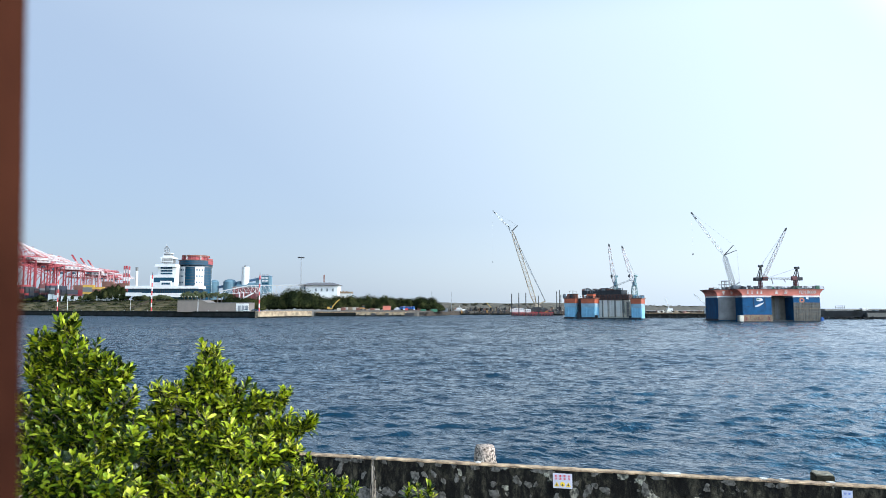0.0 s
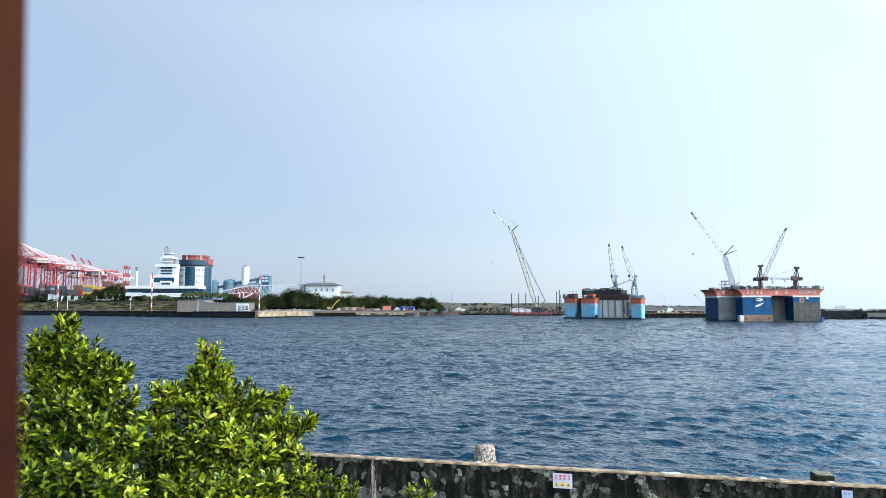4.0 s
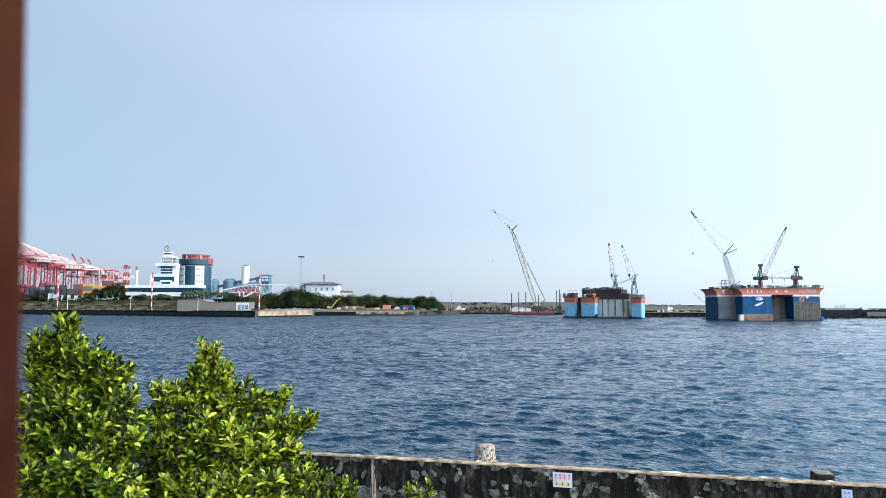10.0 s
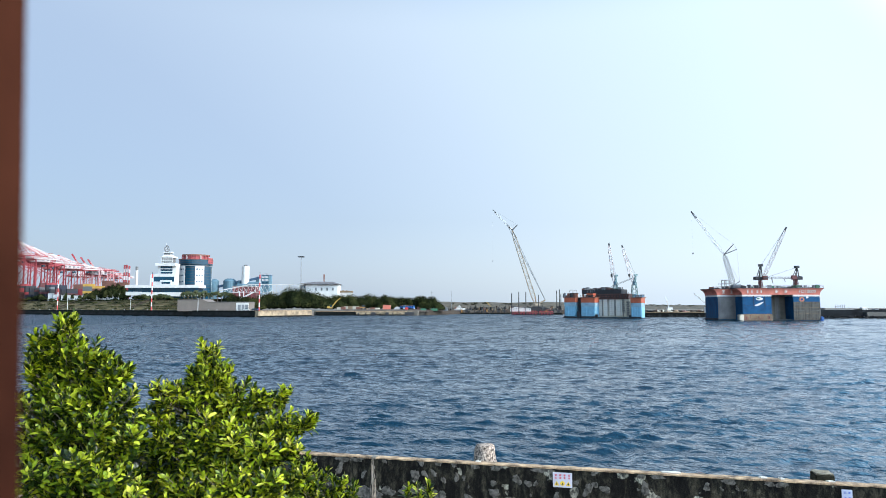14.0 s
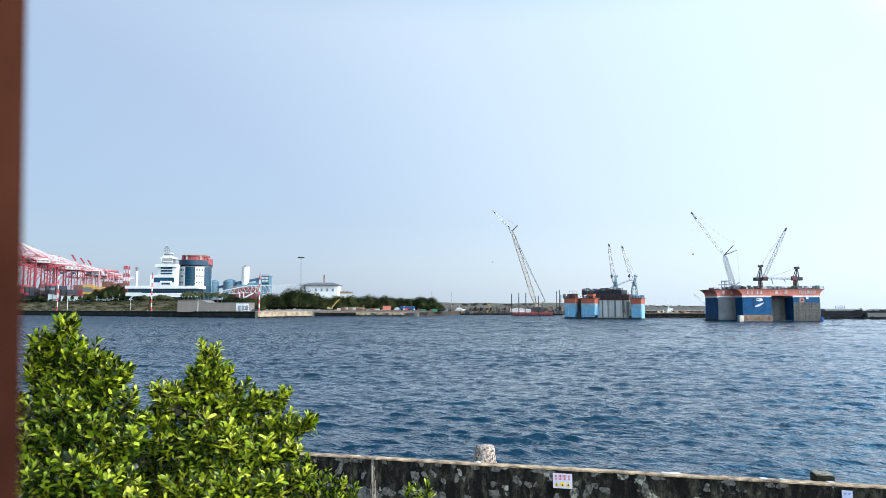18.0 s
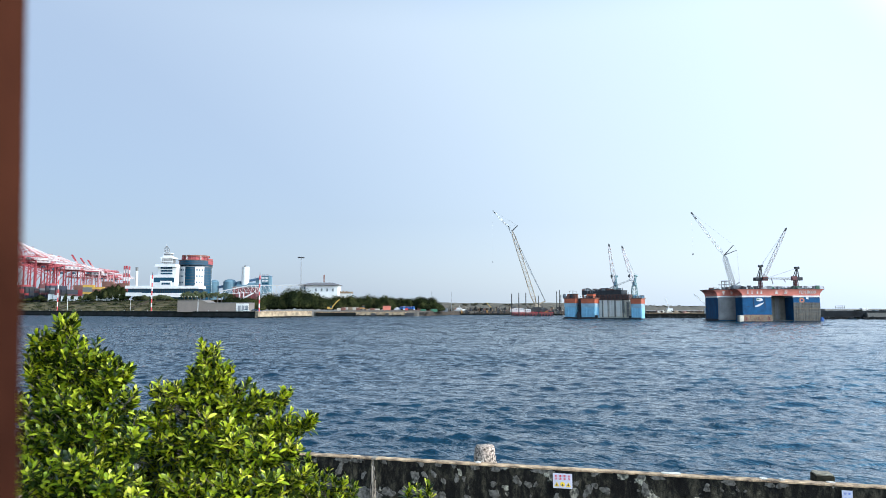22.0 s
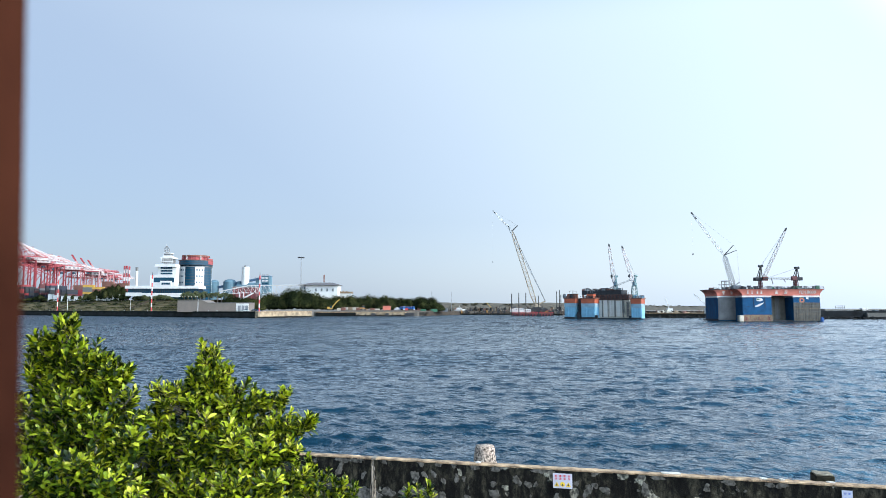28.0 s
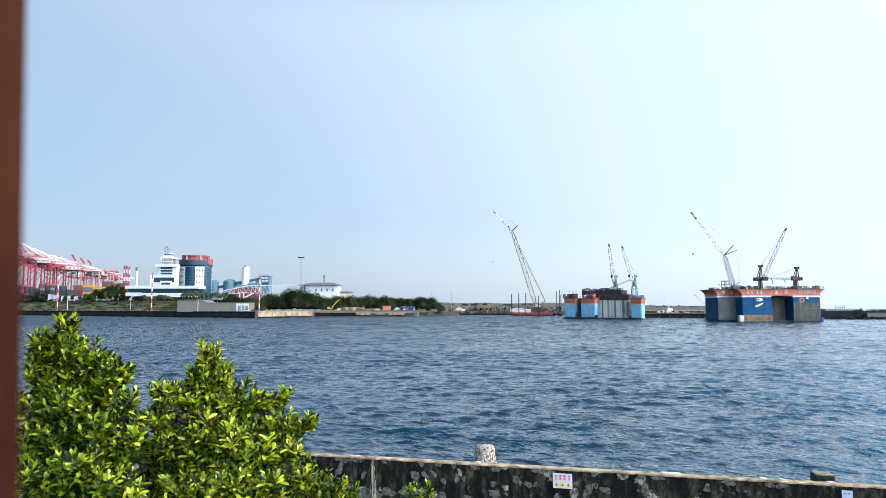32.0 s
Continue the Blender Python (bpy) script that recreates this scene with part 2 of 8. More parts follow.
M_GRASS = mat("dry_grass_bank", (0.118, 0.086, 0.034), 0.95, var=0.6, scale=0.12, tint=(0.024, 0.023, 0.010))
M_HILL = mat("scrub_hill", (0.082, 0.066, 0.046), 0.95, var=0.6, scale=0.16, tint=(0.018, 0.018, 0.012))
M_ROCK = mat("dark_armour_rock", (0.016, 0.016, 0.016), 0.98, var=0.5, scale=0.3, spec=0.2)
M_RUSTPOST = mat("rusty_brown_steel", (0.036, 0.0112, 0.0060), 1.0, var=0.5, scale=7, bump=0.002, tint=(0.013, 0.0043, 0.0026), spec=0.02)
M_PANEL = mat("mid_grey_plating", (0.135, 0.132, 0.130), 0.7, var=0.45, scale=0.22)
M_LANDDARK = mat("dark_littered_shore", (0.044, 0.033, 0.024), 0.95, var=0.7, scale=0.3, spec=0.2)
M_JOINT = mat("old_mortar", (0.17, 0.155, 0.13), 0.95, var=0.6, scale=12, bump=0.02)
M_CROWN = mat("dull_red_screen", (0.30, 0.055, 0.055), 0.7, var=0.2, scale=0.3)
M_WHITE = mat("white_paint", (0.54, 0.525, 0.50), 0.65, var=0.14, scale=0.3)
M_CRANEWHITE = mat("crane_white", (0.42, 0.38, 0.375), 0.7, var=0.25, scale=0.2)
M_OFFWHITE = mat("off_white_render", (0.54, 0.53, 0.50), 0.8, var=0.15, scale=0.2)
M_GREYWALL = mat("grey_taupe_cladding", (0.148, 0.122, 0.102), 0.9, var=0.15, scale=0.2)
M_REDPAINT = mat("red_paint", (0.46, 0.045, 0.040), 0.55, var=0.25, scale=0.4)
M_CRANERED = mat("crane_red", (0.25, 0.026, 0.034), 0.6, var=0.25, scale=0.2)
M_ORANGE = mat("faded_orange_paint", (0.53, 0.15, 0.10), 0.7, var=0.28, scale=0.25, spread=0.1)
M_BLUEHULL = mat("hull_blue", (0.004, 0.062, 0.150), 0.7, var=0.4, scale=0.25, spec=0.2)
M_LTBLUE = mat("faded_light_blue", (0.165, 0.36, 0.485), 0.6, var=0.25, scale=0.3)
M_FADEDBLUE = mat("sun_bleached_blue", (0.22, 0.33, 0.39), 0.7, var=0.35, scale=0.3)
M_FORMDECK = mat("dark_brown_formwork", (0.060, 0.028, 0.024), 0.8, var=0.5, scale=0.4)
M_BARGERED = mat("crimson_hull_paint", (0.33, 0.024, 0.036), 0.6, var=0.3, scale=0.4)
M_GREYSTEEL = mat("grey_steel", (0.17, 0.18, 0.19), 0.6, var=0.25, scale=0.3)
M_CAISSON = mat("grey_caisson_concrete", (0.50, 0.44, 0.345), 0.9, var=0.4, scale=0.25, tint=(0.26, 0.25, 0.22))
M_RUSTBASE = mat("rusted_boot_topping", (0.22, 0.15, 0.09), 0.85, var=0.6, scale=0.35)
M_BROWN = mat("red_brown_steel", (0.16, 0.065, 0.045), 0.75, var=0.4, scale=0.3)
M_DARK = mat("dark_steel", (0.030, 0.031, 0.034), 0.7, var=0.3, scale=0.5, spec=0.25)
M_GLASS = mat("tinted_glazing", (0.005, 0.040, 0.070), 0.22, var=0.2, scale=0.15, spec=0.3)
M_YELLOW = mat("machine_yellow", (0.48, 0.28, 0.045), 0.6, var=0.25, scale=0.4)
M_OCHRE = mat("ochre_machine_paint", (0.30, 0.15, 0.035), 0.7, var=0.4, scale=0.5)
M_BOOMYEL = mat("boom_cream_yellow", (0.33, 0.265, 0.19), 0.7, var=0.5, scale=0.3)
M_LATTICE = mat("lattice_grey_white", (0.58, 0.58, 0.57), 0.6, var=0.2, scale=0.3)
M_PALEBLUE = mat("pale_blue_sheet", (0.070, 0.140, 0.180), 0.7, var=0.4, scale=0.25)
M_DUSKBLUE = mat("dusky_blue_sheet", (0.030, 0.075, 0.135), 0.7, var=0.4, scale=0.25)
M_BRIGHTBLUE = mat("truck_blue", (0.012, 0.10, 0.33), 0.5, var=0.3, scale=0.5)
M_ROOFGREY = mat("roof_grey", (0.28, 0.27, 0.26), 0.85, var=0.2, scale=0.3)
M_HALLROOF = mat("grey_roof_sheet", (0.105, 0.10, 0.105), 0.8, var=0.25, scale=0.3)
M_DARKRED = mat("dark_red_steel", (0.10, 0.022, 0.022), 0.7, var=0.4, scale=0.3)
M_TOPORANGE = mat("weathered_orange_paint", (0.40, 0.092, 0.042), 0.7, var=0.3, scale=0.3)
M_BOOMWHITE = mat("pale_boom_paint", (0.66, 0.62, 0.62), 0.65, var=0.3, scale=0.16, tint=(0.42, 0.34, 0.33))
M_VINE = mat("dry_vine", (0.30, 0.25, 0.19), 0.9, var=0.4, scale=20)
M_MOSSTOP = mat("speckled_mossy_top", (0.22, 0.19, 0.135), 0.95, var=0.6, scale=16, bump=0.02, tint=(0.05, 0.045, 0.03))
M_SIGNGREY = mat("faded_lilac_sign", (0.42, 0.44, 0.54), 0.5, var=0.1, scale=6)
M_CGREY = mat("container_grey", (0.11, 0.115, 0.12), 0.6, var=0.2, scale=0.3)
M_NAVYBOX = mat("container_navy", (0.006, 0.010, 0.022), 0.65, var=0.3, scale=0.3)
M_GREEN = mat("machine_green", (0.03, 0.12, 0.065), 0.6, var=0.2, scale=0.4)
M_BARK = mat("bark", (0.16, 0.13, 0.10), 0.9, var=0.4, scale=30, bump=0.003)
# leaf tones near black to yellow: crown shade and sun put into the colour
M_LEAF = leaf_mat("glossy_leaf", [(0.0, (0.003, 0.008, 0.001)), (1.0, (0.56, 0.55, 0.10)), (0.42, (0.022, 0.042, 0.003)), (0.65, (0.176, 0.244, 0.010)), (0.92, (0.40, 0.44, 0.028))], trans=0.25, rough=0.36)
# the same ramp, lighter and yellower, for the leaning tree
M_LEAFPALE = leaf_mat("paler_yellow_green_leaf", [(0.0, (0.004, 0.009, 0.001)), (1.0, (0.66, 0.62, 0.12)), (0.39, (0.030, 0.052, 0.004)), (0.63, (0.245, 0.318, 0.013)), (0.90, (0.48, 0.51, 0.032))], trans=0.25, rough=0.36)
M_WOODS = woods_mat()
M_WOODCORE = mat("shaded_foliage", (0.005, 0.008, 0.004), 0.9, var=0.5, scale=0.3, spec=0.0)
M_PALM = leaf_mat("palm_frond", [(0.0, (0.014, 0.024, 0.008)), (1.0, (0.075, 0.080, 0.028))], trans=0.2, rough=0.5)
M_SIGNWHITE = mat("sign_white", (0.50, 0.48, 0.55), 0.4, var=0.06, scale=6)
M_SIGNRED = mat("sign_red", (0.55, 0.04, 0.06), 0.5, var=0.1, scale=6)
M_SIGNYEL = mat("sign_yellow", (0.75, 0.50, 0.03), 0.5, var=0.1, scale=6)
M_ORANGELEAF = mat("orange_leaf", (0.75, 0.30, 0.03), 0.5, var=0.3, scale=20)
M_TEAL = mat("grey_teal_steel", (0.17, 0.25, 0.25), 0.65, var=0.25, scale=0.4)
M_BOOMPALE = mat("pale_red_lattice", (0.46, 0.30, 0.29), 0.65, var=0.3, scale=0.10, tint=(0.30, 0.055, 0.060))
M_OLIVE = mat("grey_brown_plating", (0.105, 0.09, 0.07), 0.75, var=0.4, scale=0.4)
M_PATCH = mat("grey_render_patch", (0.098, 0.091, 0.080), 0.95, var=0.7, scale=14, bump=0.012, tint=(0.026, 0.024, 0.020), spec=0.2)
M_PALE = mat("pale_mortar", (0.55, 0.51, 0.45), 0.9, var=0.35, scale=9, bump=0.01)
# near black: shade on the block's front, put into the base colour
M_BLOCKSHADE = mat("shade_dark_concrete", (0.040, 0.035, 0.020), 0.95, var=0.5, scale=7, bump=0.03, tint=(0.008, 0.008, 0.007), spec=0.1)
M_SIGNBLUE = mat("sign_blue", (0.12, 0.16, 0.45), 0.5, var=0.1, scale=6)

for m_, lo, hi in ((M_SHELL, 0.58, 0.86), (M_COPING, 0.52, 0.88), (M_PATCH, 0.52, 0.86)):  # sharper pitting and staining
    for nd in m_.node_tree.nodes:
        if nd.type == "VALTORGB":
            nd.color_ramp.elements[0].position, nd.color_ramp.elements[1].position = lo, hi


# ---- building helpers ----
SC, SS, SF = math.cos(radians(TILT)), math.sin(radians(TILT)), 784 / math.tan(radians(34))


def S(a, b, d):
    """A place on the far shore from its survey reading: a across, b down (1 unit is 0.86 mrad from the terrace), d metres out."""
    u, v = (a - 784) / SF, (441 - b) / SF
    den = SC - v * SS
    return Vector((d * u / den, d, EYE + d * (SS + v * SC) / den))


def bm_new():
    return bmesh.new()


def thing(name, loc, label, category, group="", kind=""):
    ob = new(name)
    ob.location = loc
    ob.empty_display_size = 0.1
    return tagged(ob, label, category, group, kind)


def part(name, bm, material, parent=None, label="", smooth=False, local=False):
    """One mesh object; the bmesh is in world metres unless local."""
    me = bpy.data.meshes.new(name)
    if parent is not None and not local:
        root = parent
        while root.parent:
            root = root.parent
        bmesh.ops.translate(bm, verts=bm.verts, vec=-root.location)
    bm.to_mesh(me)
    bm.free()
    if smooth:
        me.polygons.foreach_set("use_smooth", [True] * len(me.polygons))
    me.materials.append(material)
    ob = new(name, me)
    if parent is not None:
        ob.parent = parent
    if label:
        tagged(ob, label)
    return ob


def whole(name, bm, material, label, category, group="", kind="", smooth=False):
    """A thing or piece of the setting that is one mesh, origin at the foot of its middle."""
    vs = [v.co for v in bm.verts]
    c = sum(vs, Vector()) / len(vs)
    c.z = min(v.z for v in vs)
    bmesh.ops.translate(bm, verts=bm.verts, vec=-c)
    ob = part(name, bm, material, None, "", smooth)
    ob.location = c
    return tagged(ob, label, category, group, kind)


FACES = ((0, 3, 2, 1), (4, 5, 6, 7), (0, 1, 5, 4), (1, 2, 6, 5), (2, 3, 7, 6), (3, 0, 4, 7))


def hexa(bm, pts):
    vs = [bm.verts.new(p) for p in pts]
    for f in FACES:
        bm.faces.new([vs[i] for i in f])
    return vs


def box(bm, x0, x1, y0, y1, z0, z1, m=None):
    pts = [Vector(p) for p in ((x0, y0, z0), (x1, y0, z0), (x1, y1, z0), (x0, y1, z0), (x0, y0, z1), (x1, y0, z1), (x1, y1, z1), (x0, y1, z1))]
    return hexa(bm, [m @ p for p in pts] if m else pts)


def sbox(bm, a0, a1, b0, b1, d, deep):
    """An upright box by survey readings: across a0..a1, from b1 (foot) to b0 (head), front at d, deep metres thick."""
    bc = max(b0, min(b1, 540))
    x0, x1 = S(a0, bc, d).x, S(a1, bc, d).x
    return box(bm, x0, x1, d, d + deep, S((a0 + a1) / 2, b1, d).z, S((a0 + a1) / 2, b0, d).z)


def beam(bm, p, q, w, w2=None, n=4):
    """A straight bar from p to q, w thick."""
    p, q = Vector(p), Vector(q)
    w2 = w if w2 is None else w2
    ax = (q - p).normalized()
    s = ax.cross(Vector((0, 0, 1)))
    if s.length < 1e-3:
        s = Vector((1, 0, 0))
    s.normalize()
    t = ax.cross(s)
    rings = []
    for c, r in ((p, w / 2), (q, w2 / 2)):
        rings.append([bm.verts.new(c + (s * math.cos(a) + t * math.sin(a)) * r * (1.414 if n == 4 else 1)) for a in [math.pi / n + 2 * math.pi * i / n for i in range(n)]])
    for i in range(n):
        j = (i + 1) % n
        bm.faces.new((rings[0][i], rings[0][j], rings[1][j], rings[1][i]))
    bm.faces.new(rings[0][::-1])
    bm.faces.new(rings[1])


def cyl(bm, c, r, z0, z1, n=16, r2=None):
    beam(bm, (c[0], c[1], z0), (c[0], c[1], z1), 2 * r, 2 * (r if r2 is None else r2), n)


def lattice(bm, p, q, w0, w1, bays, bar=0.14):
    """A lattice boom of four chords with crossed lacing, tapering at both ends."""
    p, q = Vector(p), Vector(q)
    ax = (q - p).normalized()
    s = Vector((0, 1, 0)) - ax * ax.y
    s.normalize()
    t = ax.cross(s)

    def node(f, i):
        w = (w0 + (w1 - w0) * f) / 2 * min(1, 0.25 + 7 * f, 0.25 + 7 * (1 - f))
        return p + (q - p) * f + s * (w if i in (0, 3) else -w) + t * (w if i < 2 else -w)
    for i in range(4):
        for k in range(bays):
            f0, f1 = k / bays, (k + 1) / bays
            beam(bm, node(f0, i), node(f1, i), bar)
            j = (i + 1) % 4
            a, b = (i, j) if k % 2 else (j, i)
            beam(bm, node(f0, a), node(f1, b), bar * 0.7)


def extrude_poly(bm, pts, z0, z1):
    lo = [bm.verts.new((x, y, z0)) for x, y in pts]
    hi = [bm.verts.new((x, y, z1)) for x, y in pts]
    n = len(pts)
    bm.faces.new(hi)
    bm.faces.new(lo[::-1])
    for i in range(n):
        j = (i + 1) % n
        bm.faces.new((lo[i], lo[j], hi[j], hi[i]))
    bmesh.ops.recalc_face_normals(bm, faces=bm.faces)


# ---- sea ----
def wave_sheet(name, seed, heading, label, lift=0.0, far=1500, nx=560):
    """One sheet of wind waves, fine near the sea wall and coarser far out. Returns it; it is slid along its heading."""
    rng = np.random.default_rng(seed)
    ys = [6.0]
    while ys[-1] < far:
        ys.append(ys[-1] + max(0.21, (ys[-1] - 60) * 0.0062))
    ys = np.array(ys)
    u = np.linspace(-1, 1, nx)
    X = (u[None, :] * (0.74 * np.maximum(ys, 0) + 46)[:, None])
    Y = np.repeat(ys[:, None], nx, 1)
    gap = np.gradient(ys)[:, None] * 1.0
    gapx = ((0.74 * np.maximum(ys, 0) + 46) * 2 / nx)[:, None]
    Z = np.zeros_like(X)
    DX, DY = np.zeros_like(X), np.zeros_like(X)
    swell = [(lam, amp, heading + rng.normal(0, 0.22)) for lam, amp in ((3.9, 0.021), (4.7, 0.025), (5.6, 0.029), (7.3, 0.033))]
    for i in range(50):
        lam = 0.5 * (3.4 / 0.5) ** (i / 45)
        ang = heading + rng.normal(0, 0.5)
        if i >= 46:
            lam, _, ang = swell[i - 46]
        k = 2 * math.pi / lam
        kx, ky = k * math.cos(ang), k * math.sin(ang)
        amp = 0.0084 * lam if lam < 1.2 else 0.0101 * (lam / 1.2) ** 0.42
        if i >= 46:
            amp = swell[i - 46][1]
        fade = np.clip((lam / (np.maximum(gap * 0.5, gapx * 0.75)) - 1.7) / 1.4, 0, 1)
        ph = kx * X + ky * Y + rng.uniform(0, 6.28)
        ph = ph + 0.5 * np.sin(0.13 * X + rng.uniform(0, 6)) + 0.5 * np.sin(0.11 * Y + rng.uniform(0, 6))
        Z += fade * amp * np.sin(ph)
        DX += fade * amp * 0.8 * math.cos(ang) * np.cos(ph)
        DY += fade * amp * 0.8 * math.sin(ang) * np.cos(ph)
    for i in range(14 if far > 1000 else 0):  # longer seas running in the open channel
        lam = 3.2 * (9.0 / 3.2) ** (i / 13)
        ang = heading + rng.normal(0, 0.45)
        kx, ky = 2 * math.pi / lam * math.cos(ang), 2 * math.pi / lam * math.sin(ang)
        fade = np.clip((Y - 90) / 200, 0, 1) * np.clip((lam / np.maximum(gap * 0.5, gapx * 0.75) - 1.5) / 1.4, 0, 1)
        ph = kx * X + ky * Y + rng.uniform(0, 6.28) + 0.8 * np.sin(0.05 * X + rng.uniform(0, 6))
        Z += fade * 0.011 * lam * np.sin(ph)
    gust = sum(np.sin((X * math.cos(q) + Y * math.sin(q)) * 6.28 / w + rng.uniform(0, 6)) for q, w in ((0.5, 34), (1.3, 21), (2.0, 47), (2.7, 15)))
    gain = 1 + 0.16 * gust - 0.12 * np.clip((Y - 60) / 160, 0, 1)  # the breeze is fresher out in the channel
    Z, DX, DY = Z * gain, DX * gain, DY * gain
    if far < 1000:
        Z -= 0.6 * np.clip((Y - far + 60) / 50, 0, 1)
    ny = len(ys)
    co = np.stack([X + DX, Y + DY, Z + lift], -1).reshape(-1, 3)
    idx = np.arange(ny * nx).reshape(ny, nx)
    quads = np.stack([idx[:-1, :-1], idx[:-1, 1:], idx[1:, 1:], idx[1:, :-1]], -1).reshape(-1, 4)
    me = bpy.data.meshes.new(name)
    me.vertices.add(len(co))
    me.vertices.foreach_set("co", co.ravel())
    me.loops.add(quads.size)
    me.loops.foreach_set("vertex_index", quads.ravel().astype(np.int32))
    me.polygons.add(len(quads))
    me.polygons.foreach_set("loop_start", np.arange(0, quads.size, 4, dtype=np.int32))
    me.polygons.foreach_set("use_smooth", np.ones(len(quads), dtype=bool))
    me.update()
    me.materials.append(M_WATER)
    ob = new(name, me)
    tagged(ob, label, "water", "", "structure")
    return ob


WATER_A = wave_sheet("water", 3, math.radians(CREST - 90), "deep blue choppy sea water with wind ripples")
WATER_B = wave_sheet("water", 8, math.radians(CREST - 62), "deep blue cross chop on the harbour water", -0.03, 260, 470)

bm = bm_new()
box(bm, -4800, 4800, -400, 4800, -9, -6)
whole("ground", bm, M_SEABED, "sandy sea bed under the harbour", "ground", kind="structure")

# ---- near shore: yard, sea wall, apron ----
WD = Vector((0.971, -0.239, 0)).normalized()
WN = Vector((-WD.y, WD.x, 0))
W0 = Vector((-3.11, 15.16, 0))
WALLM = Matrix(((WD.x, WN.x, 0, W0.x), (WD.y, WN.y, 0, W0.y), (0, 0, 1, 0), (0, 0, 0, 1)))  # along, towards the sea, up
YARD_Z = 2.65
bm = bm_new()
box(bm, -60, 70, -70, 0.20, -6, YARD_Z, WALLM)
whole("ground", bm, M_GROUND, "bare yard ground behind the sea wall", "ground", kind="structure")
bm = bm_new()
box(bm, -60, 70, 0.202, 2.0, -6, 3.05, WALLM)
whole("pavement", bm, M_CONC, "concrete quay apron on the sea side of the wall", "pavement", kind="structure")

# the sea wall in cast lengths, each with its coping
wall = thing("wall_seaward", WALLM @ Vector((0, 0, YARD_Z)), "old stained concrete sea wall with flaking render", "wall", kind="structure")
JOINTS = [-24.0, -15.6, -7.1, 1.63, 12.9, 22.0, 30.0]
for i in range(len(JOINTS) - 1):
    s0, s1 = JOINTS[i] + 0.012, JOINTS[i + 1] - 0.012
    bm = bm_new()
    n = 14
    for k in range(n):
        a, b = s0 + (s1 - s0) * k / n, s0 + (s1 - s0) * (k + 1) / n
        box(bm, a, b, 0.0, 0.20, YARD_Z - 0.1, 3.69, WALLM)
    bmesh.ops.remove_doubles(bm, verts=bm.verts, dist=0.001)
    part("wall_panel", bm, M_SEAWALL, wall)
    bm = bm_new()
    rng = random.Random(40 + i)
    m = 130
    rings = []
    for k in range(m + 1):
        a = s0 + (s1 - s0) * k / m
        j = lambda q: rng.uniform(-q, q)
        sec = ((a, -0.016 + j(0.003) + (0.014 if rng.random() < 0.06 else 0), 3.698 + j(0.004) + (0.012 if rng.random() < 0.1 else 0)), (a, -0.014 + j(0.006), 3.726 + j(0.004)), (a, 0.02, 3.735 + j(0.003)), (a, 0.165, 3.733 + j(0.005)), (a, 0.18, 3.69))
        rings.append([bm.verts.new(WALLM @ Vector(p)) for p in sec])
    for k in range(m):
        for q in range(5):
            w = (q + 1) % 5
            bm.faces.new((rings[k][q], rings[k + 1][q], rings[k + 1][w], rings[k][w]))
    bm.faces.new(rings[0])
    bm.faces.new(rings[m][::-1])
    bmesh.ops.recalc_face_normals(bm, faces=bm.faces)
    part("coping", bm, M_COPING, wall, "sun-bleached beige concrete coping")
# pale mortar smeared over the joint
bm = bm_new()
rng = random.Random(5)
for k in range(16):
    z = 2.62 + k * 0.066
    hw = 0.015 + rng.uniform(-0.008, 0.008)
    o = rng.uniform(-0.012, 0.012)
    box(bm, 1.63 + o - hw, 1.63 + o + hw, -0.018 - rng.uniform(0, 0.008), 0.01, z, z + 0.0665, WALLM)
box(bm, 1.59, 1.69, -0.030, 0.175, 3.69, 3.742, WALLM)
part("joint_mortar", bm, M_JOINT, wall, "rough pale mortar joint")
# dead vine stems climbing the joint
vine = thing("dead_vine", WALLM @ Vector((1.64, -0.03, YARD_Z)), "pale dry vine stems climbing the wall joint", "vine")
rng = random.Random(61)
for k in range(5):
    bm = bm_new()
    x0, x1 = 1.58 + 0.035 * k, 1.61 + 0.02 * k
    pts = []
    for q in range(9):
        f = q / 8
        pts.append(WALLM @ Vector((x0 + (x1 - x0) * f + rng.uniform(-0.015, 0.015), -0.032 - 0.008 * (k % 2), YARD_Z + f * (1.02 - 0.1 * k))))
    for p_, q_ in zip(pts, pts[1:]):
        beam(bm, p_, q_, 0.016, 0.014, 5)
    part("stem", bm, M_VINE, vine)
bm = bm_new()
beam(bm, WALLM @ Vector((1.60, -0.03, 3.66)), WALLM @ Vector((1.64, -0.045, 3.73)), 0.014, 0.012, 5)
beam(bm, WALLM @ Vector((1.64, -0.045, 3.73)), WALLM @ Vector((1.80, 0.05, 3.765)), 0.012, 0.006, 5)
part("stem", bm, M_VINE, vine)
# render still clinging: ragged tongues under the coping, scabs on the face, broad sheets near the foot
def on_wall(a, b):
    """How far along the wall and how high survey reading (a, b) meets its face."""
    eye = Vector((0, 0, EYE))
    q = S(a, b, 1.0) - eye
    p = eye + q * ((W0 - eye).dot(WN) / q.dot(WN))
    return (p - W0).dot(WD), p.z


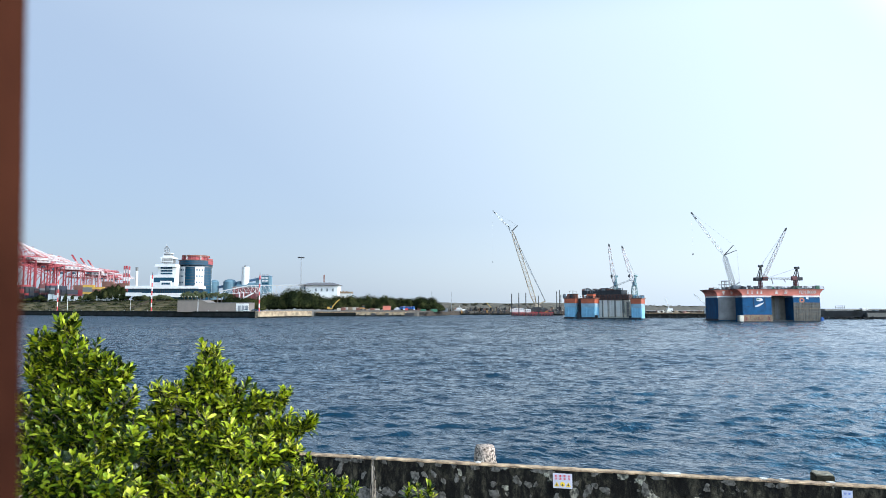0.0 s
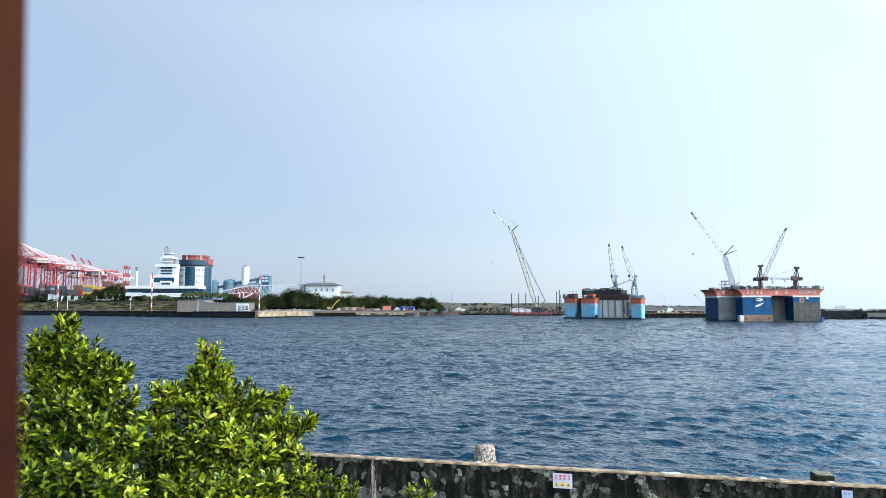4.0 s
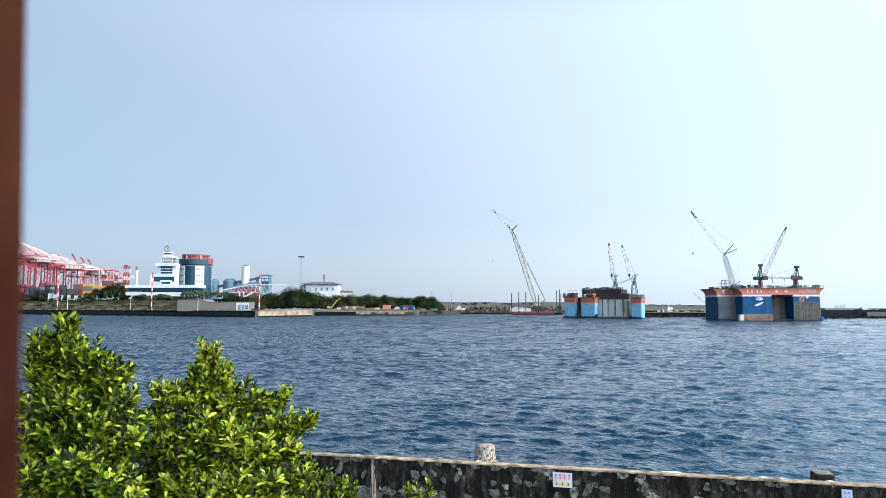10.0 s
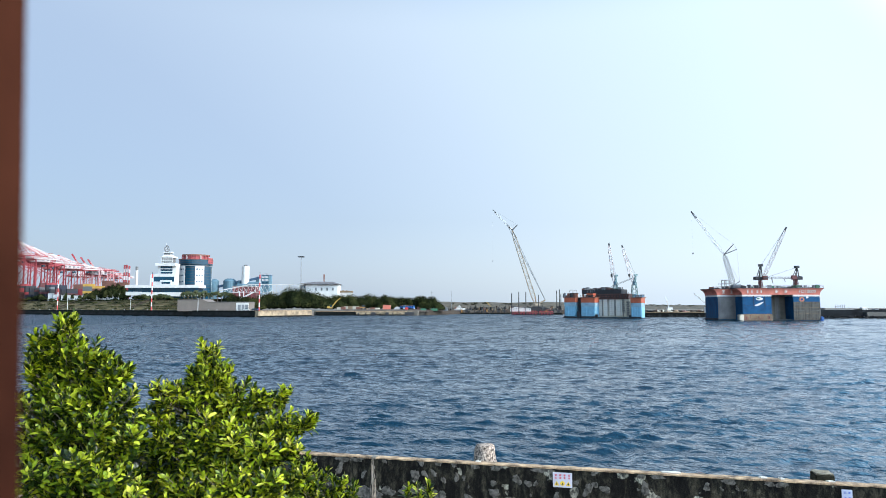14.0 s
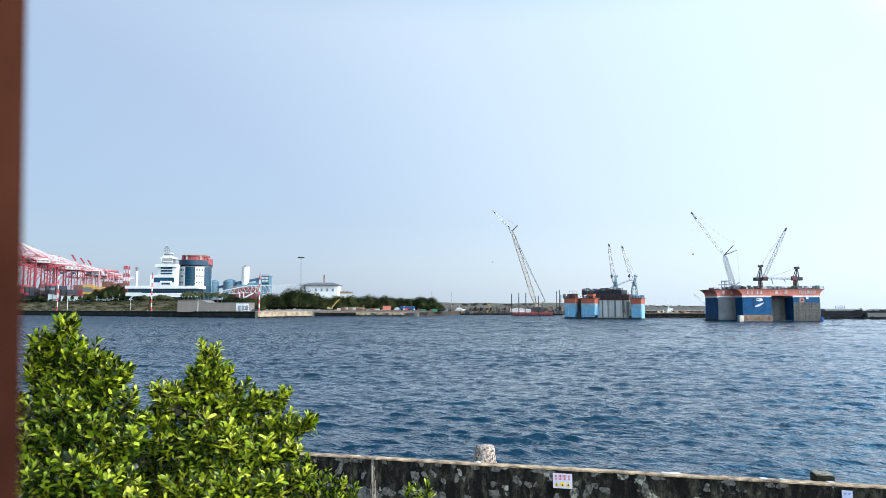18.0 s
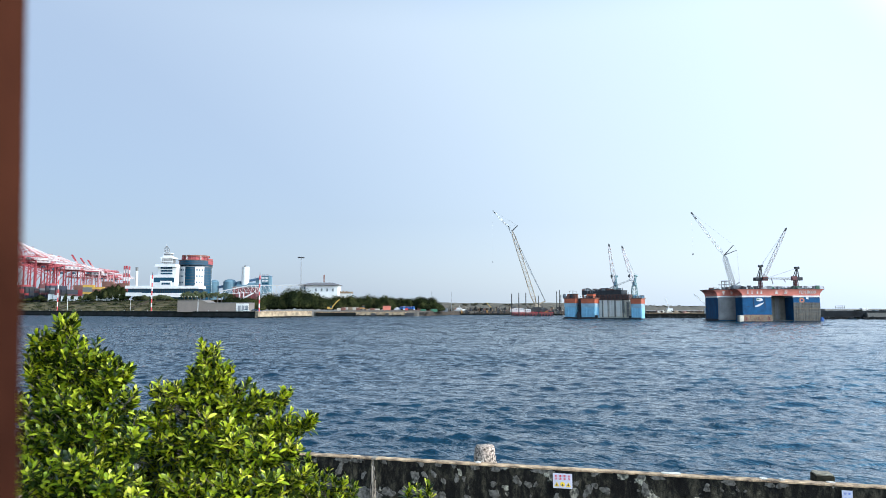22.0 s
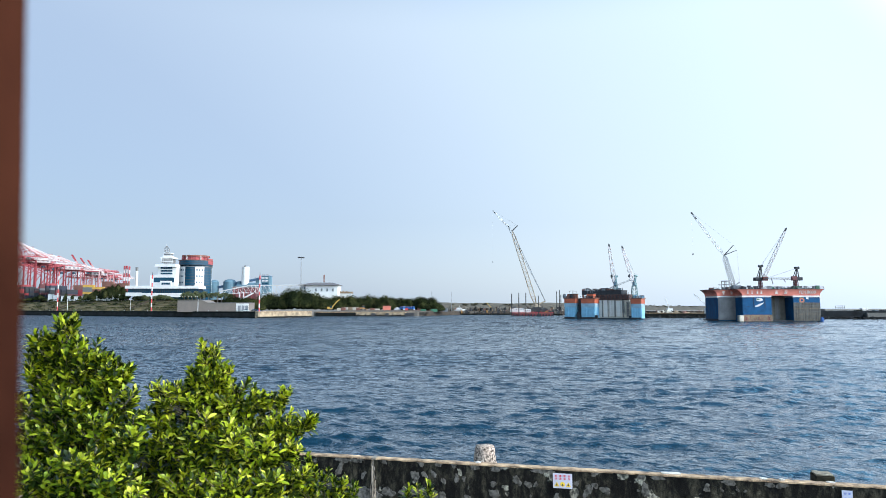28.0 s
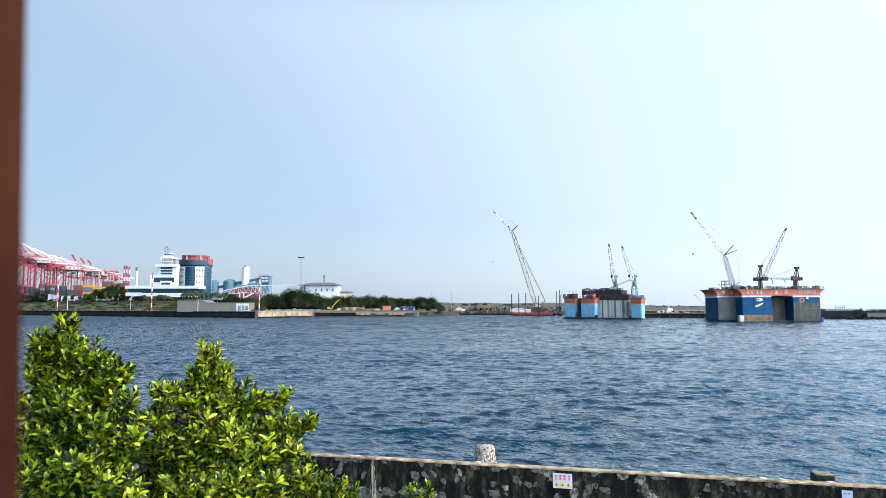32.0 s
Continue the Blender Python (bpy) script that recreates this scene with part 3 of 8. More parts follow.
def render_patch(s, z, rx, rz, rng):
    bm = bm_new()
    n = 40
    ctr = bm.verts.new(WALLM @ Vector((s, -0.015, z)))
    ring, back = [], []
    w2, w3, lean = rng.uniform(0, 6), rng.uniform(0, 6), rng.uniform(-0.5, 0.5)
    for q in range(n):
        t = 2 * math.pi * q / n
        r = 0.9 + 0.2 * math.sin(2 * t + w2) + 0.14 * math.sin(3 * t + w3) + 0.09 * math.sin(7 * t + w2 * 3) + rng.uniform(-0.1, 0.1)
        up = math.sin(t) * rz * r
        zz = min(z + up, 3.692)
        ss = s + math.cos(t) * rx * r + lean * up
        ring.append(bm.verts.new(WALLM @ Vector((ss, -0.011, zz))))
        back.append(bm.verts.new(WALLM @ Vector((s + (ss - s) * 1.06, 0.002, zz))))
    for q in range(n):
        w = (q + 1) % n
        bm.faces.new((ctr, ring[q], ring[w]))
        bm.faces.new((ring[q], back[q], back[w], ring[w]))
    bmesh.ops.recalc_face_normals(bm, faces=bm.faces)
    part("render_patch", bm, M_PATCH, wall)


rng = random.Random(11)
TONGUES = ((605, 13), (632, 12), (680, 5), (745, 6), (776, 5), (803, 5), (840, 8), (880, 12), (957, 13), (975, 4), (1052, 6), (1134, 6), (1163, 9), (1290, 12), (1362, 8), (1385, 10))
for a, w in TONGUES:
    render_patch(on_wall(a, 801 + (a - 540) * 0.075)[0], 3.665, w * 0.0128, 0.045 + 0.002 * w, rng)
SCABS = ((601, 830, 9), (643, 841, 5), (610, 844, 4), (735, 843, 10), (751, 840, 6), (766, 838, 5), (785, 852, 5), (808, 847, 5), (821, 848, 4), (873, 857, 5), (915, 851, 8), (935, 858, 7), (948, 858, 4), (1020, 856, 5))
for a, b, w in SCABS + ((1040, 869, 8), (1053, 860, 6), (1071, 868, 7), (1142, 868, 8), (985, 879, 5), (875, 875, 8), (1251, 864, 6), (1500, 878, 7)):
    s_, z_ = on_wall(a, b)
    render_patch(s_, z_, w * rng.uniform(0.009, 0.013), w * rng.uniform(0.011, 0.017), rng)
for a, b, w in ((590, 864, 15), (625, 867, 13), (650, 876, 26), (687, 871, 12), (722, 869, 14), (760, 873, 14), (780, 880, 11), (560, 872, 14), (830, 884, 9), (905, 886, 8)):
    s_, z_ = on_wall(a, b)
    render_patch(s_, z_, w * 0.0128, w * 0.0085, rng)
for k in range(44):  # smaller flecks, and what lies out of sight along the wall
    render_patch(rng.uniform(-3.4, 11.5), rng.uniform(2.72, 3.55), rng.uniform(0.012, 0.045), rng.uniform(0.015, 0.05), rng)


# ---- mooring stumps and blocks on the apron ----
def stump(s, off, r, z1, label):
    c = WALLM @ Vector((s, off, 0))
    ob = thing("mooring_post", (c.x, c.y, 3.05), label, "bollard")
    bm = bm_new()
    rng = random.Random(3)
    n, rows = 26, 18
    rings = []
    for k in range(rows + 1):
        f = k / rows
        rr = r * (1.0 - 0.34 * f)
        if k == rows:
            rr *= 0.94
        rings.append([bm.verts.new((c.x + math.cos(2 * math.pi * i / n) * rr * (1 + rng.uniform(-0.055, 0.055)), c.y + math.sin(2 * math.pi * i / n) * rr * (1 + rng.uniform(-0.055, 0.055)), 3.05 + f * (z1 - 3.05) + rng.uniform(-0.008, 0.008))) for i in range(n)])
    for k in range(rows):
        for i in range(n):
            j = (i + 1) % n
            bm.faces.new((rings[k][i], rings[k][j], rings[k + 1][j], rings[k + 1][i]))
    bm.faces.new(rings[rows])
    bm.faces.new(rings[0][::-1])
    part("shaft", bm, M_SHELL, ob, smooth=True)
    bm = bm_new()
    cyl(bm, (c.x, c.y), r * 1.25, 3.05, 3.11, 24, r * 1.2)
    part("foot", bm, M_CONC, ob)
    return ob


stump(3.97, 0.80, 0.315, 3.955, "pitted whitish concrete mooring stump behind the sea wall")


def rough_block(name, s0, s1, o0, o1, z0, z1, material, label, category):
    bm = bm_new()
    box(bm, s0, s1, o0, o1, z0, z1, WALLM)
    bmesh.ops.subdivide_edges(bm, edges=bm.edges, cuts=3, use_grid_fill=True)
    rng = random.Random(int(s0 * 10))
    bmesh.ops.bevel(bm, geom=[e for e in bm.edges if len(e.link_faces) == 2 and e.calc_face_angle() > 1], offset=0.018, segments=2, affect="EDGES")
    for v in bm.verts:
        if v.co.z > z0 + 0.01:
            v.co += Vector((rng.uniform(-1, 1), rng.uniform(-1, 1), rng.uniform(-1, 1))) * 0.006
    return whole(name, bm, material, label, category)


# block body carries its front shade as colour; only the top is mossy
blk = rough_block("concrete_block", 10.585, 10.925, 0.62, 1.02, 3.05, 3.730, M_BLOCKSHADE, "concrete block with a mossy top, its front shade put into the dark colour", "block")
bm = bm_new()
box(bm, 10.595, 10.915, 0.655, 1.0, 3.724, 3.746, WALLM)
bmesh.ops.subdivide_edges(bm, edges=bm.edges, cuts=3, use_grid_fill=True)
rng = random.Random(4)
for v in bm.verts:
    if v.co.z > 3.74:
        v.co.z += rng.uniform(-0.004, 0.010)
part("mossy_top", bm, M_MOSSTOP, blk, "speckled mossy upper face")
for s, w in ((7.66, 0.36), (9.45, 0.14), (9.80, 0.10), (10.62, 0.14), (3.9, 0.10)):
    rough_block("concrete_chip", s, s + w, 0.05, 0.15, 3.731, 3.752, M_PALE, "flat pale mortar scrap on the wall coping", "rubble")


# ---- warning signs on the wall ----
def bar_sign(s0, s1, z0, z1, full):
    c = WALLM @ Vector(((s0 + s1) / 2, -0.02, z0))
    ob = thing("warning_sign", c, "small white warning sign with red characters and yellow triangles" if full else "small white notice with rows of blue-grey characters", "sign", "signs on the sea wall")
    w, h = s1 - s0, z1 - z0
    bm = bm_new()
    box(bm, s0, s1, -0.030, -0.018, z0, z1, WALLM)
    bmesh.ops.bevel(bm, geom=bm.edges[:], offset=0.003, segments=1, affect="EDGES")
    part("panel", bm, M_SIGNWHITE if full else M_SIGNGREY, ob)
    for row in range(2 if full else 3):
        for k in range(4 if full else 2):
            bm = bm_new()
            f = (0.16, 0.39, 0.61, 0.84)[k] if full else (0.3, 0.7)[k]
            x = s0 + w * f
            z = z1 - h * ((0.17 + 0.19 * row) if full else (0.18 + 0.3 * row))
            e = w * (0.055 if full else 0.12)
            for q in (-1, 0, 1):
                box(bm, x - e, x + e, -0.034, -0.0301, z + q * h * 0.045 - h * 0.012, z + q * h * 0.045 + h * 0.012, WALLM)
            box(bm, x - e * 0.25, x + e * 0.25, -0.0345, -0.0301, z - h * 0.06, z + h * 0.06, WALLM)
            part("character_bars", bm, M_SIGNRED if full else M_SIGNBLUE, ob)
    if full:
        for k in range(3):
            x, z, e = s0 + w * (0.2, 0.5, 0.8)[k], z0 + h * 0.12, w * 0.12
            bm = bm_new()
            if k == 1:
                vs = [bm.verts.new(WALLM @ Vector((x + math.cos(a) * e, -0.0345, z + e + math.sin(a) * e))) for a in [2 * math.pi * q / 20 for q in range(20)]]
            else:
                vs = [bm.verts.new(WALLM @ Vector(p)) for p in ((x - e * 1.1, -0.0345, z), (x + e * 1.1, -0.0345, z), (x, -0.0345, z + e * 1.95))]
            f = bm.faces.new(vs)
            r = bmesh.ops.extrude_face_region(bm, geom=[f])
            bmesh.ops.translate(bm, verts=[v for v in r["geom"] if isinstance(v, bmesh.types.BMVert)], vec=WN * 0.004)
            bmesh.ops.recalc_face_normals(bm, faces=bm.faces)
            part("pictogram", bm, M_SIGNYEL, ob, "yellow hazard symbol")
            bm = bm_new()
            box(bm, x - e * 0.16, x + e * 0.16, -0.0365, -0.0346, z + e * 0.35, z + e * 1.25, WALLM)
            box(bm, x - e * 0.4, x + e * 0.4, -0.0368, -0.0346, z + e * 0.5, z + e * 0.72, WALLM)
            part("pictogram_mark", bm, M_DARK, ob)
    return ob


bar_sign(5.525, 5.915, 3.345, 3.64, True)
bar_sign(10.83, 11.01, 3.34, 3.635, False)

# ---- the terrace that the view is taken from ----
bm = bm_new()
box(bm, -2.4, 2.4, -4.0, 0.55, 5.30, 5.50)
whole("floor", bm, M_CONC, "plain concrete upper terrace floor", "floor", kind="structure")
bm = bm_new()
box(bm, -2.3, 2.3, -3.9, -3.6, YARD_Z, 5.30)
for x in (-2.3, 2.0):
    box(bm, x, x + 0.3, 0.1, 0.4, YARD_Z, 5.30)
whole("wall_terrace", bm, M_OFFWHITE, "plain wall and piers carrying the terrace", "wall", kind="structure")
bm = bm_new()
PM = pose(-0.1291 + 1.5 * math.sin(radians(2.4)), 0.14, 5.5, 0, -2.4, 0)
box(bm, -0.025, 0.025, -0.025, 0.025, 0, 3.2, PM)
bmesh.ops.bevel(bm, geom=bm.edges[:], offset=0.002, segments=2, affect="EDGES")
post = thing("steel_post", (-0.068, 0.14, 5.5), "rusty brown painted steel post on the terrace edge", "post")
part("shaft", bm, M_RUSTPOST, post)
bm = bm_new()
box(bm, -0.13, -0.01, 0.08, 0.20, 5.5, 5.512)
part("base_plate", bm, M_RUSTPOST, post)


# ---- the small trees before the terrace ----
def leaf_mesh(bm, base, out, up, length, width, curl):
    """One obovate leaf with a folded midrib, drooping by curl."""
    side = out.cross(up)
    side.normalize()
    nrm = side.cross(out).normalized()
    prof = ((0.0, 0.03), (0.12, 0.10), (0.38, 0.75), (0.66, 1.0), (0.87, 0.66), (1.0, 0.03))
    mid, lf, rt = [], [], []
    for f, w in prof:
        c = base + out * (length * f) - nrm * (curl * length * f * f)
        e = side * (width * w / 2)
        lift = nrm * (width * w * 0.13)
        mid.append(bm.verts.new(c))
        lf.append(bm.verts.new(c - e + lift))
        rt.append(bm.verts.new(c + e + lift))
    for k in range(len(prof) - 1):
        bm.faces.new((mid[k], mid[k + 1], lf[k + 1], lf[k]))
        bm.faces.new((mid[k], rt[k], rt[k + 1], mid[k + 1]))


def loose_leaf(seed, material):
    r = random.Random(seed)
    bm = bm_new()
    leaf_mesh(bm, Vector((0, 0, 0)), Vector((1, 0, 0)), Vector((0, 0, 1)), 1.0, r.uniform(0.33, 0.43), r.uniform(0.05, 0.3))
    me = bpy.data.meshes.new("leaf")
    bm.to_mesh(me)
    bm.free()
    me.polygons.foreach_set("use_smooth", [True] * len(me.polygons))
    me.materials.append(material)
    return me


LEAF_DATA = {m_.name: [loose_leaf(s, m_) for s in range(5)] for m_ in (M_LEAF, M_LEAFPALE)}
DEAD_LEAF = loose_leaf(9, M_ORANGELEAF)
SWAYING = []


def stem(bm, pts, r0, r1, n=6):
    for k in range(len(pts) - 1):
        a, b = r0 + (r1 - r0) * k / (len(pts) - 1), r0 + (r1 - r0) * (k + 1) / (len(pts) - 1)
        beam(bm, pts[k], pts[k + 1], 2 * a, 2 * b, n)


def small_tree(foot, trunk_top, limbs, seed, label, loose=280, leaf_len=0.046, leaf=None):
    """limbs: (root, tip, spread, shoots). Each limb carries leafy shoots all round its outer part and nods as one piece."""
    leaf = leaf or M_LEAF
    rng = random.Random(seed)
    foot, trunk_top = Vector(foot), Vector(trunk_top)
    tree = thing("small_tree", foot, label, "tree", "small trees before the terrace")
    bm = bm_new()
    pts = [foot.lerp(trunk_top, f) + Vector((rng.uniform(-0.03, 0.03), rng.uniform(-0.03, 0.03), 0)) * (0 < f < 1) for f in (0, 0.2, 0.4, 0.6, 0.8, 1)]
    stem(bm, pts, 0.05, 0.016, 8)
    part("trunk", bm, M_BARK, tree)
    total = sum(q[3] for q in limbs)
    for root, tip, spread, shoots in limbs:
        root, tip = Vector(root), Vector(tip)
        wood, fol = bm_new(), bm_new()
        bend = Vector((rng.uniform(-1, 1), rng.uniform(-1, 1), 0)) * 0.03
        path = [root.lerp(tip, f) + bend * math.sin(math.pi * f) - root for f in (0, 0.25, 0.5, 0.75, 1)]
        stem(wood, path, 0.009, 0.003)
        ax = (tip - root).normalized()
        free = []
        for k in range(round(shoots * 1.4)):
            f = 1.0 if k == 0 else rng.uniform(0.15, 1.02) ** 0.65
            p0 = Vector((0, 0, 0)).lerp(tip - root, max(0, f - 0.12)) + bend * math.sin(math.pi * f)
            a = rng.uniform(0, 2 * math.pi)
            wide = spread * (1.12 - 0.66 * f ** 1.5)
            rad = wide * math.sqrt(rng.random())
            end = Vector((0, 0, 0)).lerp(tip - root, f) + Vector((math.cos(a) * rad, math.sin(a) * rad, rng.uniform(-0.01, 0.05) + 0.25 * rad))
            if k == 0:
                end = tip - root
            d = end - p0
            if d.length < 0.03:
                d = Vector((0, 0, 0.05))
                end = p0 + d
            stem(wood, [p0, p0.lerp(end, 0.5) + Vector((0, 0, -0.006)), end], 0.0028, 0.0012, 5)
            d.normalize()
            d = (d + Vector((0.12, -0.1, 0.8))).normalized()
            s1 = d.cross(Vector((0.3, 0.9, 0.1))).normalized()
            s2 = d.cross(s1)
            nl = rng.randint(12, 18)
            for q in range(nl):
                g = q / nl
                a = q * 2.4 + rng.uniform(-0.4, 0.4)
                opening = 1.08 - 0.82 * g + rng.uniform(-0.35, 0.35)
                out = (d * math.cos(opening) + (s1 * math.cos(a) + s2 * math.sin(a)) * math.sin(opening)).normalized()
                base = end - d * (0.068 * (1 - g))
                ln = leaf_len * rng.uniform(0.65, 1.3) * (1 - 0.35 * g * g)
                if len(free) < loose * shoots / total and rng.random() < 0.2:
                    free.append((base, out, d, ln))
                else:
                    leaf_mesh(fol, base, out, d, ln, ln * rng.uniform(0.31, 0.44), rng.uniform(-0.1, 0.4))
        limb = part("limb", wood, M_BARK, tree, local=True)
        limb.location = root - foot
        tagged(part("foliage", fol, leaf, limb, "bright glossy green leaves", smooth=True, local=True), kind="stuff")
        for base, out, up, ln in free:
            side = up.cross(out).normalized()
            z = out.cross(side)
            lf = new("leaf", DEAD_LEAF if rng.random() < 0.03 else LEAF_DATA[leaf.name][rng.randrange(5)])
            lf.parent = limb
            lf.matrix_basis = Matrix.Translation(base) @ Matrix((out, side, z)).transposed().to_4x4() @ Matrix.Scale(ln, 4)
        SWAYING.append((limb, 0.6 + 0.5 * (tip.z - root.z), rng.randint(0, 2), rng.randint(0, 9999)))
    return tree


def skirt(foot, n, z0, z1, reach, seed):
    """Lower limbs all round a trunk, so that the bush is leafy well down; unseen, they also shut light out of the
    crown.
    """
    r = random.Random(seed)
    out = []
    for k in range(n):
        a = 2.4 * k
        z = z0 + (z1 - z0) * (k + 0.5) / n
        q = reach * r.uniform(0.7, 1.1)
        out.append(((foot[0], foot[1], z - 0.25), (foot[0] + math.cos(a) * q, foot[1] + math.sin(a) * q, z + 0.12), 0.2, 20))
    return out


# sway of the tallest shoot, every half second: centimetres off its rest
GUST = [-0.8, -0.8, -1.2, -1.2, -1.6, -0.6, -0.8, -0.2, 0, 0.2, 0.4, 0.4, 0, -0.6, -0.6, 0, 0, 0, -0.2, -0.6, -0.2, -0.2, 0.4, 0, 0, 0, 0, 0, 0.4, 0, 0, 0.2,
        0, 0, 0.4, 0.4, 0, 0, -0.2, -1.8, -1.2, -1.6, -1.6, -2.2, -0.8, -1.2, -2.2, -2.4, -1.6, -2.4, 0, -0.8, -0.6, -0.4, -0.3, -0.2, -0.2, -2.2, -2.4, -2.2, -2.2, -2.4, -2.4, -3.0, -2.8]


def near(a, b, d):
    return S(a, b, d)


def crown(stations, d):
    """Limbs from survey stations: (root a, b, tip a, b, spread, shoots, nearer by)."""
    return [(near(ra, rb, d), near(ta, tb, d - nr), sp, n) for ra, rb, ta, tb, sp, n, nr in stations]


DA, DB = 3.05, 3.25
# limbs of the two bushy trees, from the tips down
TOP_DENSE = crown([
    (125, 720, 117, 572, 0.1, 40, 0), (122, 730, 100, 612, 0.1, 20, 0), (128, 740, 138, 615, 0.1, 20, 0.02), (125, 780, 62, 655, 0.11, 26, 0.05), (130, 790, 224, 654, 0.1, 26, 0.05),
    (130, 770, 192, 634, 0.1, 24, 0), (122, 735, 92, 600, 0.06, 16, 0), (118, 760, 70, 600, 0.08, 20, 0.02), (115, 770, 48, 622, 0.07, 18, 0.05), (130, 780, 160, 625, 0.09, 20, 0)], DA)
MIDDLE_DENSE = crown([
    (130, 780, 172, 638, 0.12, 28, 0.05), (130, 800, 205, 660, 0.11, 28, 0.1), (130, 820, 236, 700, 0.1, 28, 0.12), (135, 850, 250, 745, 0.09, 26, 0.1), (120, 820, 40, 720, 0.12, 26, 0.1),
    (120, 850, 55, 770, 0.13, 30, 0.15), (130, 850, 130, 710, 0.17, 40, 0.15), (130, 860, 180, 740, 0.15, 36, 0.2), (135, 900, 236, 780, 0.12, 32, 0.2), (120, 940, 60, 840, 0.17, 36, 0.28)], DA)
LOW_DENSE = crown([
    (130, 950, 140, 820, 0.18, 42, 0.3), (130, 960, 205, 845, 0.17, 40, 0.32), (140, 1010, 245, 870, 0.13, 32, 0.3), (110, 1020, 30, 890, 0.16, 30, 0.2), (130, 1020, 130, 920, 0.2, 40, 0.36),
    (150, 900, 258, 775, 0.1, 26, -0.35), (160, 960, 258, 840, 0.12, 26, -0.35), (130, 760, 140, 680, 0.15, 30, -0.15), (130, 900, 110, 790, 0.2, 36, -0.2), (140, 900, 200, 790, 0.18, 36, -0.2)], DA)
TOP_LEANING = crown([
    (375, 740, 368, 622, 0.11, 44, 0), (375, 760, 352, 655, 0.1, 24, 0), (378, 760, 392, 660, 0.1, 24, 0.02), (375, 790, 318, 684, 0.11, 26, 0.05), (370, 800, 276, 690, 0.1, 26, 0.1),
    (365, 820, 262, 740, 0.1, 26, 0.1), (385, 790, 420, 690, 0.12, 32, 0.05), (395, 800, 462, 700, 0.11, 28, 0.05), (405, 800, 508, 704, 0.08, 24, 0), (410, 820, 548, 750, 0.075, 24, 0.05)], DB)
MIDDLE_LEANING = crown([
    (408, 830, 500, 752, 0.11, 30, 0.1), (410, 850, 530, 795, 0.1, 30, 0.12), (380, 870, 300, 775, 0.16, 36, 0.15), (390, 860, 360, 740, 0.17, 40, 0.15), (390, 880, 410, 765, 0.17, 40, 0.2),
    (400, 890, 470, 785, 0.15, 36, 0.2), (380, 960, 320, 860, 0.18, 38, 0.28), (395, 970, 395, 850, 0.19, 42, 0.32), (405, 960, 475, 850, 0.16, 36, 0.28), (410, 930, 545, 840, 0.09, 26, 0.15)], DB)
LOW_LEANING = crown([
    (410, 990, 520, 890, 0.14, 30, 0.2), (390, 1020, 370, 920, 0.2, 40, 0.36), (375, 1000, 280, 900, 0.18, 34, 0.3), (365, 900, 264, 790, 0.13, 30, -0.3), (360, 960, 262, 850, 0.14, 30, -0.3),
    (362, 930, 280, 815, 0.12, 28, -0.1), (385, 860, 350, 770, 0.19, 36, -0.2), (400, 870, 450, 790, 0.16, 32, -0.2), (380, 900, 290, 810, 0.18, 30, -0.2)], DB)
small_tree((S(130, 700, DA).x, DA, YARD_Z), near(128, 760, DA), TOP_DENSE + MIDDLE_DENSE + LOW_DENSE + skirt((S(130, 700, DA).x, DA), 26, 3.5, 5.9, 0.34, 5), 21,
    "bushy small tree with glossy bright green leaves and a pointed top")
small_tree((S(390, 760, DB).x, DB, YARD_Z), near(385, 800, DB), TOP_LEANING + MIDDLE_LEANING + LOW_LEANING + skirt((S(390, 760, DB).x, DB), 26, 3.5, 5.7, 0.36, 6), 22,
    "bushy small tree with yellow-green leaves leaning over the wall", leaf=M_LEAFPALE)
small_tree((S(600, 960, 3.4).x, 3.4, YARD_Z), near(590, 1060, 3.4), crown([
    (590, 1040, 548, 822, 0.05, 18, 0), (590, 1040, 520, 836, 0.06, 20, 0.03), (590, 1040, 572, 846, 0.07, 22, 0.03), (600, 1040, 600, 858, 0.07, 22, 0.05),
    (590, 1040, 500, 862, 0.09, 24, 0.1), (595, 1040, 545, 872, 0.12, 30, 0.1), (600, 1040, 590, 890, 0.10, 24, 0.1), (605, 1060, 626, 874, 0.05, 16, 0)], 3.4) + skirt((S(600, 960, 3.4).x, 3.4), 10, 3.2, 5.3, 0.25, 7), 23,
    "low leafy shoots of a small green tree", loose=120)
small_tree((S(745, 1000, 3.5).x, 3.5, YARD_Z), near(745, 1100, 3.5), crown([
    (745, 1080, 738, 858, 0.04, 12, 0), (745, 1090, 722, 874, 0.04, 12, 0), (750, 1090, 760, 872, 0.045, 14, 0), (748, 1090, 742, 890, 0.06, 14, 0)], 3.5) + skirt((S(745, 1000, 3.5).x, 3.5), 9, 3.2, 5.2, 0.2, 8), 24,
    "slender leafy shoot rising before the sea wall", loose=60)


# ---- far shore: land, quays, banks ----
DECK, BACK = 4.75, 3.7
bm = bm_new()
extrude_poly(bm, [(-131, 471), (-105, 528), (-112, 572), (-22, 572), (-2, 690), (70, 712), (131, 712), (140, 500), (149, 484), (232, 482), (247, 433), (320, 428), (900, 400),
                  (2600, 380), (4600, 1500), (4600, 4700), (-4600, 4700), (-4600, 2200), (-900, 1010), (-437, 686)], -6, BACK)
whole("ground", bm, M_LAND, "flat reclaimed harbour land on the far shore", "ground", kind="structure")


